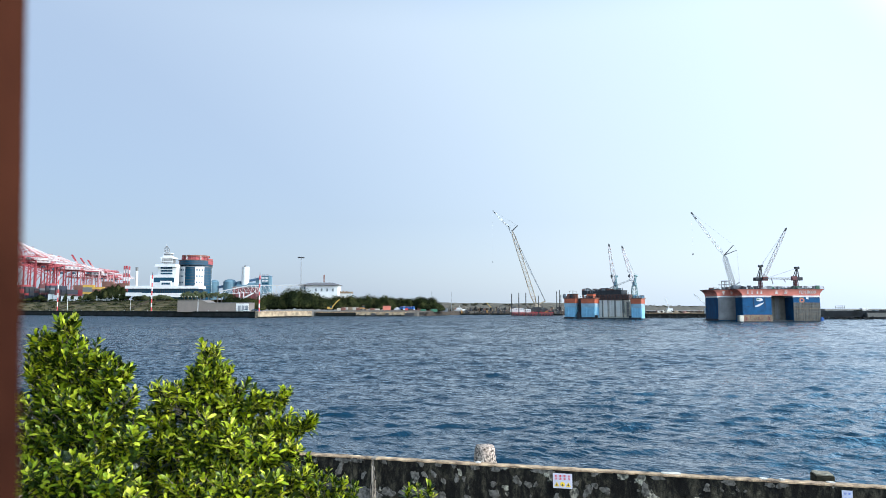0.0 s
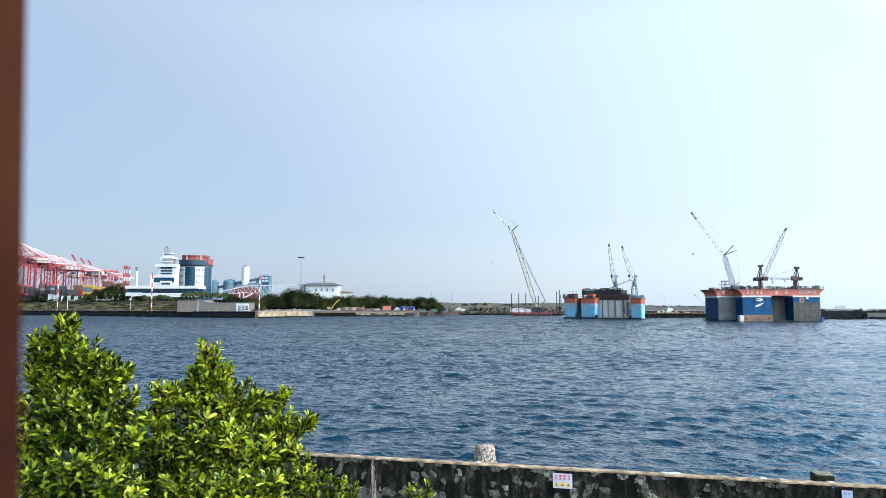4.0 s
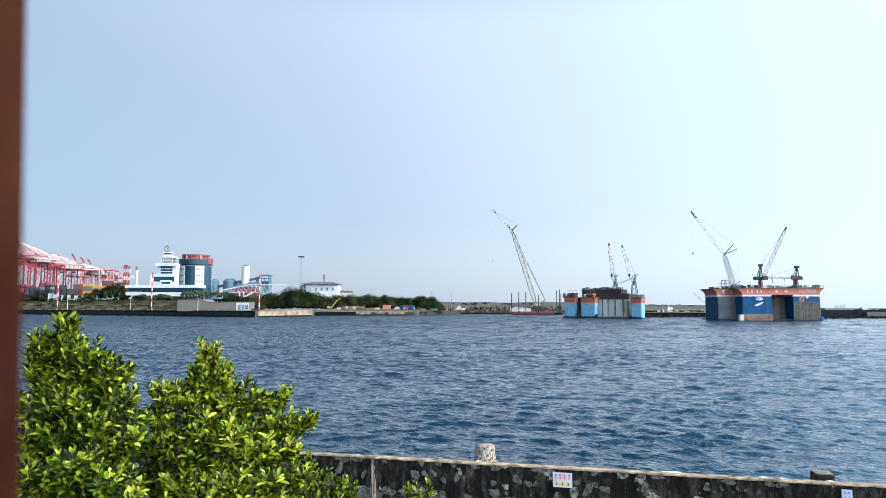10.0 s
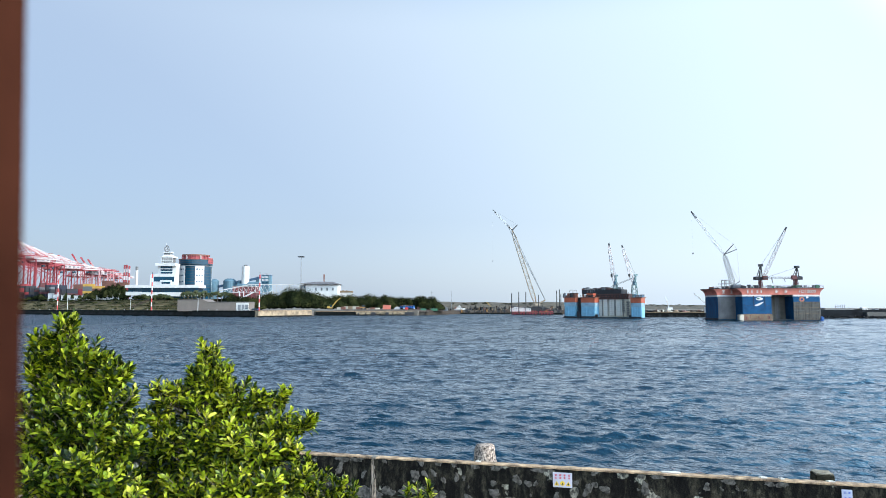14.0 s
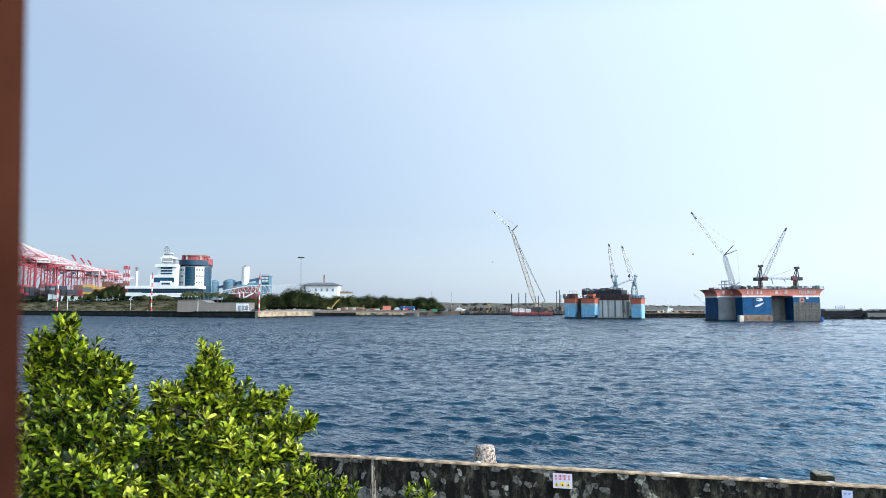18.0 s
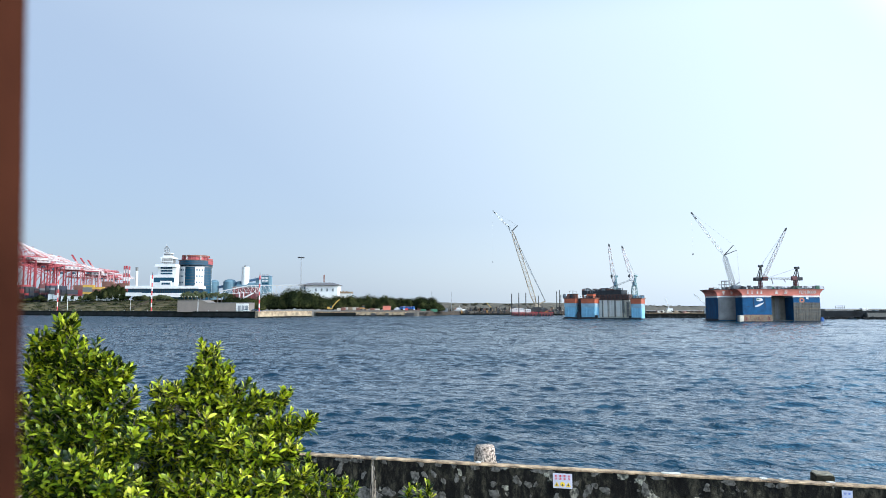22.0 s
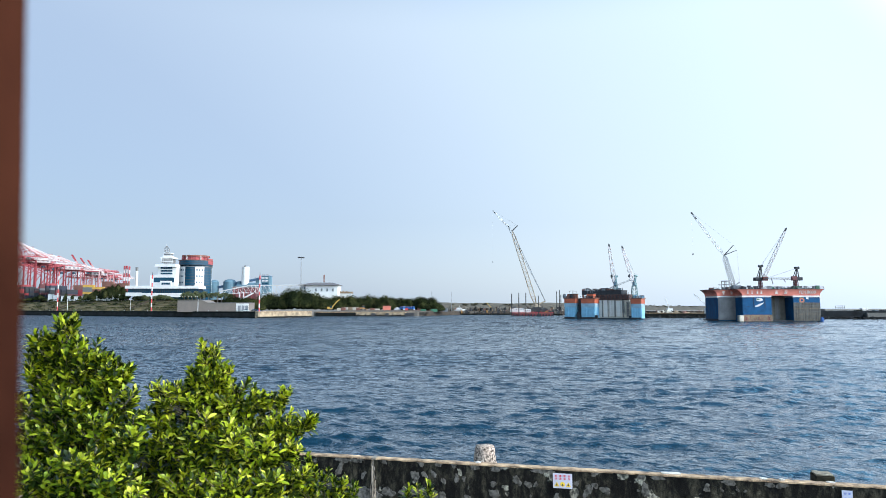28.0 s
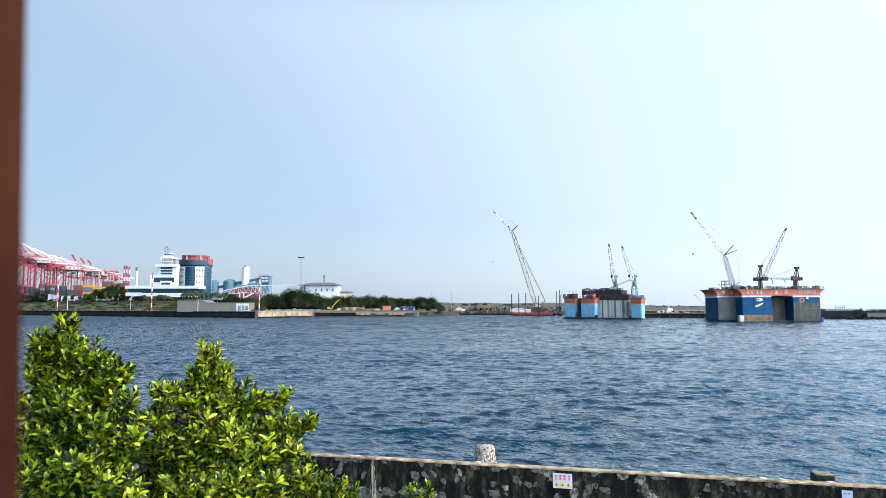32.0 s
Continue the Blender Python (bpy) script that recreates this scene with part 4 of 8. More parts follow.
def quay(name, pts, z1, material, label, deep=10):
    """A vertical quay wall of cast sections along pts, with a coping and fenders."""
    ob = thing(name, (*pts[0], 0), label, "quay", kind="structure")
    for (x0, y0), (x1, y1) in zip(pts, pts[1:]):
        d = Vector((x1 - x0, y1 - y0, 0))
        ln = d.length
        d.normalize()
        n = Vector((-d.y, d.x, 0))
        m = Matrix(((d.x, n.x, 0, x0), (d.y, n.y, 0, y0), (0, 0, 1, 0), (0, 0, 0, 1)))
        k = max(1, round(ln / 14))
        for i in range(k):
            bm = bm_new()
            box(bm, ln * i / k + 0.05, ln * (i + 1) / k - 0.05, 0, deep, -5, z1 - 0.5, m)
            part("quay_section", bm, material, ob)
        if material is M_QUAYSHADE:
            # one black band at the waterline, one just below the coping
            for z0, z1_, q in ((-3, 0.9, -0.15), (z1 - 1.1, z1 - 0.5, -0.08)):
                bm = bm_new()
                box(bm, 0, ln, q, 0.5, z0, z1_, m)
                part("tide_band", bm, M_NEARBLACK, ob, "black band, weedy at the waterline")
        if material is M_QUAYPALE:
            bm = bm_new()
            box(bm, 0, ln, -0.12, 0.5, -3, 1.1, m)
            part("tide_band", bm, M_NEARBLACK, ob, "dark weedy tide band")
            for q in range(int(ln / 5) if name == "pier_pale" else 0):
                bm = bm_new()
                x = 2 + q * 5 + 1.5 * math.sin(q * 7.3)
                cyl(bm, (0, 0), 0.6, -0.2, 0.2, 10)
                bmesh.ops.transform(bm, verts=bm.verts, matrix=m @ Matrix.Translation((x, -0.5, 1.6 + 0.5 * math.sin(q * 3.1))) @ pose(0, 0, 0, 90, 0, 0))
                part("tyre_fender", bm, M_DARK, ob)
        bm = bm_new()
        box(bm, 0, ln, -0.25, deep, z1 - 0.5, z1, m)
        part("coping", bm, {"quay_west": M_QUAYSHADE, "quay_east": M_RUSTBASE}.get(name, M_COPING), ob)
    return ob


# one quay: shaded west face coloured dark, sunlit end coloured pale
quay("quay_west", [(-900, 1005), (-437, 682), (-133.5, 469.75)], DECK, M_QUAYSHADE, "long quay wall, its shade put into the dark colour")
quay("quay_corner", [(-131, 468), (-104.8, 527)], DECK + 0.05, M_QUAYPALE, "sunlit pale concrete quay end", 3)
# shade on this pier wall is put into its near-black colour
quay("pier_dark", [(-110, 569), (-75.5, 569)], BACK + 0.25, M_NEARBLACK, "dark shaded pier wall")
quay("pier_pale", [(-75, 568.5), (-33, 568.5), (-20, 600)], BACK + 0.2, M_QUAYPALE, "broken pale concrete pier with dark openings", 12)
# dark blocks on the wall face stand for shaded hollows under the deck
for a0, a1 in ((657, 664), (683, 688), (716, 733)):
    bm = bm_new()
    sbox(bm, a0, a1, 554.5, 559.5, 568.2, 1.0)
    whole("opening_pier", bm, M_DARK, "dark block standing for the shaded opening under the pier deck", "opening", kind="structure")

rng = random.Random(29)
for k in range(20):
    c = Vector((-131, 468, 0)) + Vector((-0.8195, 0.5731, 0)) * (10 + k * 17 + rng.uniform(-6, 6)) + Vector((0.45, 0.62, 0))
    bm = bm_new()
    cyl(bm, (c.x, c.y), 0.35, DECK - 0.01, DECK + 0.55, 8, 0.3)
    cyl(bm, (c.x, c.y), 0.45, DECK + 0.55, DECK + 0.8, 8)
    whole("quay_bollard", bm, M_ROOFGREY, "small pale mooring bollard on the quay edge", "bollard", "quay bollards")

quay("quay_east", [(139, 512), (148, 481.5), (238, 479.5)], BACK + 0.1, M_NEARBLACK, "low dark quay along the east shore")
# the yard rises gently behind the pier
bm = bm_new()
prev = None
for k in range(31):
    f = k / 30
    x = -104 + 92 * f
    e = min(1, 6 * f, 6 * (1 - f))
    h = 0.35 * noise.noise(Vector((k * 0.35, 2, 0)))
    ring = [bm.verts.new(q) for q in ((x, 578, BACK - 0.2), (x, 584, BACK + 0.3 * e), (x, 604, BACK + (1.7 + h) * e), (x * 1.12, 690, BACK + 1.8 * e), (x * 1.12, 695, BACK - 0.2))]
    if prev:
        for q in range(4):
            bm.faces.new((prev[q], ring[q], ring[q + 1], prev[q + 1]))
    prev = ring
whole("yard", bm, M_YARD, "brown earth yard rising behind the pier", "ground", kind="structure")
RISE = BACK + 1.55

# terraced grass bank behind the west quay
qd = Vector((-0.819, 0.573, 0)).normalized()
qn = Vector((-qd.y, qd.x, 0))
qn = qn if qn.y > 0 else -qn
QM = Matrix(((qd.x, qn.x, 0, -131), (qd.y, qn.y, 0, 468), (0, 0, 1, 0), (0, 0, 0, 1)))
bank = thing("grass_bank", QM @ Vector((60, 14, DECK)), "terraced dry grass bank above the quay", "bank", kind="structure")
TERR = [(12 + 4.4 * i, DECK + 0.1 + 1.42 * i) for i in range(7)]
rng = random.Random(9)
for i, (o, z) in enumerate(TERR):
    bm = bm_new()
    prev = None
    for k in range(81):
        s = 105 + 843 * (k / 80)
        j = rng.uniform(-0.5, 0.5)
        ring = [bm.verts.new(QM @ Vector(p)) for p in ((s, o + j, z - 1.2), (s, o + 1.6 + j, z + 1.0), (s, o + 6 if i < 6 else (58 if s < 150 else 240), z + 1.25), (s, o + 6 if i < 6 else (58 if s < 150 else 240), z - 1.5))]
        if prev:
            for q in range(4):
                w = (q + 1) % 4
                bm.faces.new((prev[q], ring[q], ring[w], prev[w]))
        prev = ring
    bmesh.ops.recalc_face_normals(bm, faces=bm.faces)
    part("terrace", bm, M_GRASS, bank)
BANKTOP = TERR[-1][1] + 1.25
rng = random.Random(19)
hv, hf = [], []
for i, (o, z) in enumerate(TERR):
    for k in range(1500):
        s = rng.uniform(106, 560)
        if noise.noise(Vector((s * 0.06, i * 3.1, 0))) < -0.02:
            continue
        c = QM @ Vector((s, o + 1.4 + rng.uniform(-0.5, 0.6), z + 1.0 + rng.uniform(0, 0.55)))
        e = rng.uniform(0.35, 0.85)
        dx = Vector((rng.uniform(-1, 1), rng.uniform(-1, 1), rng.uniform(-0.5, 0.5))).normalized() * e
        dz = Vector((rng.uniform(-0.3, 0.3), rng.uniform(-0.3, 0.3), 1)) * e * 0.8
        b = len(hv)
        hv += [c - dx, c - dz * 0.3, c + dx, c + dz]
        hf.append((b, b + 1, b + 2, b + 3))
me = bpy.data.meshes.new("hedge_rows")
me.from_pydata([v - bank.location for v in hv], [], hf)


HEDGE = me


def crest_range(a):
    """How far out the crest of the grass bank lies on reading a."""
    t = (a - 784) / 1167
    return 499.1 + 0.573 * (-109.2 - t * 499.1) / (0.819 + 0.573 * t)


# leafy masses of many small leaf clumps over a heart with painted-in shade
def foliage_mass(name, blobs, label, category, seed, leaf=0.55, per=760, kind="stuff", material=None):
    rng = random.Random(seed)
    verts, faces = [], []
    for c, rx, ry, rz in blobs:
        for _ in range(per):
            u, a = rng.uniform(-0.4, 1), rng.uniform(0, 6.283)
            q = math.sqrt(max(0, 1 - u * u))
            r = rng.uniform(0.74, 1.06)
            p = Vector((c.x + rx * q * math.cos(a) * r, c.y + ry * q * math.sin(a) * r, c.z + rz * u * r))
            n = Vector((q * math.cos(a) + rng.uniform(-0.35, 0.35), q * math.sin(a) + rng.uniform(-0.35, 0.35), u + rng.uniform(-0.3, 0.4))).normalized()
            s = n.cross(Vector((rng.random(), rng.random(), rng.random()))).normalized()
            t = n.cross(s)
            e = leaf * rng.uniform(0.4, 0.95)
            b = len(verts)
            verts += [p + s * e, p + t * e * 0.8 + n * e * 0.12, p - s * e, p - t * e * 0.8 - n * e * 0.12]
            faces.append((b, b + 1, b + 2, b + 3))
    o = sum((b[0] for b in blobs), Vector()) / len(blobs)
    o.z = min(b[0].z - b[3] for b in blobs)
    root = thing(name, o, label, category, "", kind)
    me = bpy.data.meshes.new("leaves")
    me.from_pydata([v - o for v in verts], [], faces)
    me.materials.append(material or M_WOODS)
    lv = new("leaves", me)
    lv.parent = root
    tagged(lv, kind="stuff")
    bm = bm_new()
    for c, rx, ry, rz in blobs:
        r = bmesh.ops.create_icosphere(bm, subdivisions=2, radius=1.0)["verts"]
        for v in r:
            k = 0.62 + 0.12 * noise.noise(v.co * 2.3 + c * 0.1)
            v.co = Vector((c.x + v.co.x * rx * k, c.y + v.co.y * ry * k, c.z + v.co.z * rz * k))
    # near-black colour stands for the shade inside the crowns
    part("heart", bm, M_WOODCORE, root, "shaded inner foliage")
    return root


def belt(stations, per_gap, d0, dd, seed, name, label, foot_z, leaf=0.55, size=1.0, along=False, material=None):
    """A row of crowns whose tops follow the stations (a, b top)."""
    rng = random.Random(seed)
    blobs = []
    for (a0, b0), (a1, b1) in zip(stations, stations[1:]):
        n = max(1, round((a1 - a0) / per_gap))
        for k in range(n):
            f = (k + rng.random()) / n
            a, b = a0 + (a1 - a0) * f, b0 + (b1 - b0) * f
            d = (crest_range(a) + d0 if along else d0) + rng.uniform(0, dd)
            top = S(a, b + rng.uniform(0, 6.0), d)
            h = max(1.2, top.z - foot_z)
            rz = h * rng.uniform(0.38, 0.5)
            rx = min(rng.uniform(4.5, 9.5) * size, h * 0.9 + 1)
            blobs.append((Vector((top.x, d, top.z - rz)), rx, rx, rz))
            if h > 7:
                blobs.append((Vector((top.x + rng.uniform(-4, 4), d - rng.uniform(2, 7), foot_z + h * 0.32)), rx * 0.9, rx * 0.9, h * 0.33))
    return foliage_mass(name, blobs, label, "trees", seed, leaf, 300 if material else 1000, material=material)


belt([(452, 529), (470, 518), (490, 516), (505, 512), (514, 507), (528, 505), (540, 507), (548, 514)], 6, 560, 40, 1, "shore_trees", "dense dark green shore trees behind the quay", BACK)
belt([(544, 514), (560, 517), (580, 521), (600, 521)], 6, 620, 30, 11, "shore_trees", "dark green trees behind the white hall yard", BACK)
belt([(595, 523), (620, 520), (650, 519), (690, 523), (720, 525), (740, 524), (760, 526), (783, 541)], 6, 640, 60, 2, "shore_trees", "long dark green tree belt behind the yard", BACK)
belt([(757, 527), (766, 524), (772, 533)], 4, 645, 10, 4, "shore_trees", "taller dark trees at the end of the belt", BACK)
belt([(30, 526), (60, 524), (72, 521), (82, 523), (90, 528), (112, 529), (150, 529.5), (190, 529.5), (216, 529)], 5, 3, 4, 3, "bank_trees", "dark bushes and small trees along the bank top", BANKTOP, size=0.6, along=True)
belt([(160, 517), (170, 511), (180, 513), (190, 505), (200, 502), (212, 502), (222, 508), (230, 518)], 3, 12, 8, 7, "bank_trees", "darker trees beside the white building", BANKTOP, size=0.42, along=True)
belt([(236, 526), (250, 523), (262, 527), (280, 524), (300, 526), (318, 527)], 4, 3, 4, 9, "bank_trees", "dark shrubs before the white building", BANKTOP, size=0.45, along=True)
belt([(398, 528), (410, 520), (430, 524), (455, 528)], 5, 540, 20, 8, "shore_trees", "green trees under the white bridge", BACK, size=0.7)

belt([(110, 519), (128, 517), (150, 519), (166, 516), (184, 518)], 7, 6, 5, 13, "bank_trees", "spaced dark small trees before the white wall", BANKTOP, size=0.3, along=True)

# low scrubby hill on the horizon
bm = bm_new()
prev = None
for k in range(61):
    a = 690 + 620 * k / 60
    top = S(a, 536.5 + 2.0 * noise.noise(Vector((k * 0.17, 0, 0))) + (5.0 if a > 1000 else 0) + 10 * max(0, (760 - a) / 70), 1150)
    ring = [bm.verts.new(p) for p in (Vector((top.x * 0.95, 1090, BACK)), Vector((top.x * 0.98, 1125, BACK + (top.z - BACK) * 0.8)), top, Vector((top.x * 1.1, 1300, BACK)))]
    if prev:
        for q in range(3):
            bm.faces.new((prev[q], ring[q], ring[q + 1], prev[q + 1]))
    prev = ring
whole("hill", bm, M_HILL, "low scrub-covered hill along the skyline", "hill", kind="structure")


belt([(795, 538), (850, 535.5), (900, 537.5), (960, 537), (1000, 539), (1060, 541), (1140, 539.5), (1240, 541)], 1.5, 1118, 25, 31, "hill_scrub", "dark scrub speckling the low hill", BACK + 8, size=0.5, material=M_SCRUB)
HEDGE.materials.append(M_WOODS)
hr = new("hedge_rows", HEDGE)
hr.parent = bank
tagged(hr, "dark low hedge rows on the terraces", kind="stuff")
for s in (196, 330):
    bm = bm_new()
    beam(bm, QM @ Vector((s, 12, DECK + 0.4)), QM @ Vector((s + 6, 38, BANKTOP - 0.6)), 1.1)
    part("stair", bm, M_LANDDARK, bank, "dark sloping stair up the bank")


# ---- west side: signal building, tower, bridge ----
def window_row(parent, a0, a1, b0, b1, d, n, gap=0.25, material=None):
    for k in range(n):
        w = (a1 - a0) / n
        bm = bm_new()
        sbox(bm, a0 + w * k + w * gap / 2, a0 + w * (k + 1) - w * gap / 2, b0, b1, d, 0.3)
        part("window", bm, material or M_GLASS, parent)


D = 630
white = thing("signal_station", S(290, 530, D), "white stepped harbour signal station with dark window bands", "building")
white.location.z = BACK


def slab(name, a0, a1, b0, b1, d, deep, material, parent, label=""):
    bm = bm_new()
    sbox(bm, a0, a1, b0, b1, d, deep)
    return part(name, bm, material, parent, label)


slab("plinth_storey", 236, 350, 520, 552.0, D + 3, 14, M_GLASS, white, "dark recessed ground storey")
slab("wall", 222, 250, 518, 524.5, D - 1, 22, M_OFFWHITE, white)
slab("canopy", 221, 352, 506, 511, D - 3, 18, M_WHITE, white, "long white canopy slab")
slab("canopy", 250, 351, 519.0, 526.0, D - 2, 17, M_WHITE, white, "white parapet band")
slab("storey", 226, 350, 511, 519.5, D, 15, M_GLASS, white, "dark glazed storey")
slab("wall", 265, 309, 487, 506, D, 9, M_WHITE, white)
slab("wall", 279, 312, 471, 487, D + 2, 7, M_WHITE, white)
slab("roof_slab", 274, 310, 467.5, 472.5, D - 1, 12, M_WHITE, white)
slab("lantern_room", 286.5, 304, 457, 466, D + 1, 9, M_PANEL, white, "glazed lookout room")
slab("roof_slab", 284, 306, 455, 457.5, D, 12, M_WHITE, white)
for k in range(6):
    slab("deck_post", 285.5 + k * 3.6, 286.6 + k * 3.6, 457, 467, D - 0.2, 0.6, M_WHITE, white)
slab("deck_rail", 284, 306, 462.6, 463.6, D - 0.6, 0.4, M_WHITE, white)
bm = bm_new()
lattice(bm, S(295.5, 448, D + 5), S(295.5, 436, D + 5), 4.5, 2.2, 4, 0.3)
part("signal_mast", bm, M_PANEL, white, "grey lattice signal mast")
slab("wall", 289, 302, 452.5, 455.5, D + 3, 8, M_OFFWHITE, white)
slab("lantern_room", 290, 301, 449, 452.5, D + 3.5, 6, M_PANEL, white, "small glazed top room")
slab("roof_slab", 289, 302, 447.5, 449, D + 3, 8, M_WHITE, white)
window_row(white, 284, 305, 473, 476.2, D + 1.6, 5, 0.1)
window_row(white, 284, 305, 478.3, 481.2, D + 1.6, 5, 0.1)
window_row(white, 284, 305, 483, 486, D + 1.6, 5, 0.1)
window_row(white, 272, 308, 491.5, 500, D - 0.4, 9, 0.06)
slab("bay_window", 283, 303, 497.5, 506, D - 1.6, 2, M_WHITE, white, "white projecting bay")
window_row(white, 285.5, 301, 500.5, 504, D - 1.9, 4, 0.12)
for f in range(33):
    bm = bm_new()
    sbox(bm, 228 + f * 3.7, 228.5 + f * 3.7, 511, 519.0, D - 0.3, 0.3)
    part("mullion", bm, M_DARK, white)
bm = bm_new()
beam(bm, S(295, 447, D + 6), S(295, 432, D + 6), 0.35, 0.15)
beam(bm, S(291, 442, D + 6), S(299, 442, D + 6), 0.2)
part("antenna", bm, M_LATTICE, white)

# round office tower
D = 652
R = 15.9
tc_ = S(345, 520, D + R)
zt = lambda b: S(345, b, D).z
tower = thing("round_tower", (tc_.x, D + R, BACK), "round office tower with white panels, dark blue glass and red crown", "building")


def arc_wall(name, r, z0, z1, a0, a1, material, parent, thick=0.5, label="", n=24):
    bm = bm_new()
    prev = None
    for k in range(n + 1):
        a = radians(a0 + (a1 - a0) * k / n)
        ring = [bm.verts.new((tc_.x + math.sin(a) * q, D + R - math.cos(a) * q, z)) for q, z in ((r, z0), (r, z1), (r - thick, z1), (r - thick, z0))]
        if prev:
            for q in range(4):
                w = (q + 1) % 4
                bm.faces.new((prev[q], ring[q], ring[w], prev[w]))
        else:
            bm.faces.new(ring)
        prev = ring
    bm.faces.new(prev[::-1])
    bmesh.ops.recalc_face_normals(bm, faces=bm.faces)
    return part(name, bm, material, parent, label)


arc_wall("glazing", R - 0.4, BACK, zt(471), 0, 360, M_GLASS, tower, label="dark blue curtain glazing", n=48)
arc_wall("wall", R, BACK, zt(472), -57, -19, M_WHITE, tower, 1.5)
arc_wall("wall", R, BACK, zt(472), 19, 51, M_WHITE, tower, 1.5)
arc_wall("wall", R, BACK, zt(472), 120, 200, M_WHITE, tower, 1.5)
arc_wall("ring", R + 0.5, zt(472), zt(471), 0, 360, M_GREYSTEEL, tower, 1.0, "thin grey ring", 48)
arc_wall("top_glazing", R + 0.3, zt(469.5), zt(460), 0, 360, M_GLASS, tower, 1.0, "dark blue glazed top storey", 48)
arc_wall("crown_wall", R + 0.4, zt(467), zt(457), 66, 130, M_CROWN, tower, 1.2, "red rooftop screen wall")
arc_wall("crown_wall", R - 3.5, zt(460), zt(451.5), -85, 85, M_CROWN, tower, 1.2, "red rooftop screen wall")
arc_wall("crown_ring", R - 2.5, zt(453.5), zt(451), 0, 360, M_BROWN, tower, 1.0, "red-brown crown ring", 40)
arc_wall("ring", R + 0.7, zt(460.8), zt(459.6), 0, 360, M_BROWN, tower, 1.2, "roof edge ring", 48)
for a in range(-80, 90, 20):
    bm = bm_new()
    q = radians(a)
    p = Vector((tc_.x + math.sin(q) * (R - 2.6), D + R - math.cos(q) * (R - 2.6), zt(460)))
    beam(bm, p, p + Vector((0, 0, zt(452) - zt(460))), 0.7)
    part("crown_post", bm, M_OFFWHITE if a in (-20, 40) else M_CROWN, tower)
for b in range(475, 530, 5):
    arc_wall("glazing_bar", R - 0.32, zt(b + 0.35), zt(b - 0.25), -90, 90, M_DARK, tower, 0.2, n=30)
for b in (464.5, 468):
    arc_wall("glazing_bar", R + 0.45, zt(b + 0.3), zt(b - 0.15), 0, 360, M_DARK, tower, 0.3, n=40)
for b in (478, 489, 500, 511):
    for a in (-45, -36, -27, 25, 34, 43):
        arc_wall("window", R + 0.12, zt(b + 1.5), zt(b - 1.5), a - 2.2, a + 2.2, M_GLASS, tower, 0.3, n=2)
arc_wall("roof", R - 0.5, zt(460.5), zt(460), 0, 360, M_ROOFGREY, tower, R - 0.6, n=40)
slab("link_block", 318, 326, 480, 552, D + R, 8, M_OFFWHITE, tower)

# taupe retaining building by the quay
D = 512
taupe = thing("quay_shed", S(365, 552, D), "long low taupe quay building with plain walls", "building")
slab("wall", 314, 356, 531.2, 552.5, D, 20, M_GREYWALL, taupe)
bm = bm_new()
prev = None
for k in range(9):  # the parapet sweeps down to the lower wing
    f = k / 8
    p = S(356 + 14 * f, 531.2 + 5.0 * f * f * (3 - 2 * f), D)
    ring = [bm.verts.new(q) for q in ((p.x, D, BACK), (p.x, D, p.z), (p.x, D + 20, p.z), (p.x, D + 20, BACK))]
    if prev:
        for q in range(4):
            w = (q + 1) % 4
            bm.faces.new((prev[q], ring[q], ring[w], prev[w]))
    prev = ring
bmesh.ops.recalc_face_normals(bm, faces=bm.faces)
part("swept_wall", bm, M_GREYWALL, taupe)
slab("wall", 370, 440, 536.2, 552.5, D - 0.3, 16, M_GREYWALL, taupe)
slab("wall", 418, 439.8, 537.4, 552.5, D - 0.7, 0.3, M_OFFWHITE, taupe, "paler end bay")
slab("roof_edge", 313, 356, 530.6, 531.4, D - 0.4, 21, M_DARK, taupe)
slab("roof_edge", 370, 441, 535.8, 536.5, D - 0.6, 17, M_PANEL, taupe)
for a in (421, 427.5, 434):
    slab("doorway", a, a + 5, 541, 551, D - 0.9, 0.4, M_GREYSTEEL, taupe)


# red and white navigation poles
def banded_pole(a, b0, b1, d, n=9):
    foot, head = S(a, b1, d), S(a, b0, d)
    ob = thing("banded_pole", foot, "tall red and white banded navigation pole on the quay", "pole", "banded poles")
    for k in range(n):
        z0, z1 = foot.z + (head.z - foot.z) * k / n, foot.z + (head.z - foot.z) * (k + 1) / n
        bm = bm_new()
        cyl(bm, (foot.x, foot.y), 0.46, z0, z1, 8)
        part("band", bm, M_WHITE if k % 2 else M_REDPAINT, ob)
    bm = bm_new()
    beam(bm, (foot.x, foot.y, head.z), (foot.x, foot.y, head.z + 2), 0.4, 0.2)
    part("beacon", bm, M_DARK, ob)
    return ob


banded_pole(101, 481, 550, 640)
banded_pole(267.5, 487, 551, 545)
banded_pole(458.5, 488, 552, 470)


def lamp_pole(a, b0, b1, d, arms=1):
    foot, head = S(a, b1, d), S(a, b0, d)
    if d > 700:
        foot.z = BACK
    ob = thing("street_lamp", foot, "slim grey lamp pole", "street lamp", "lamp poles")
    bm = bm_new()
    beam(bm, foot, (foot.x, foot.y, head.z), 0.45, 0.25, 6)
    part("pole", bm, M_OFFWHITE if d < 700 else M_GREYSTEEL, ob)
    bm = bm_new()
    beam(bm, (foot.x - 0.8, foot.y, head.z), (foot.x + 0.8, foot.y, head.z + 0.1), 0.3)
    part("lamp_head", bm, M_GREYSTEEL, ob)
    return ob


for a, b0, b1, d in ((119, 529, 550, 630), (230.5, 529, 550, 570), (350, 530, 552, 500)):
    lamp_pole(a, b0, b1, d)

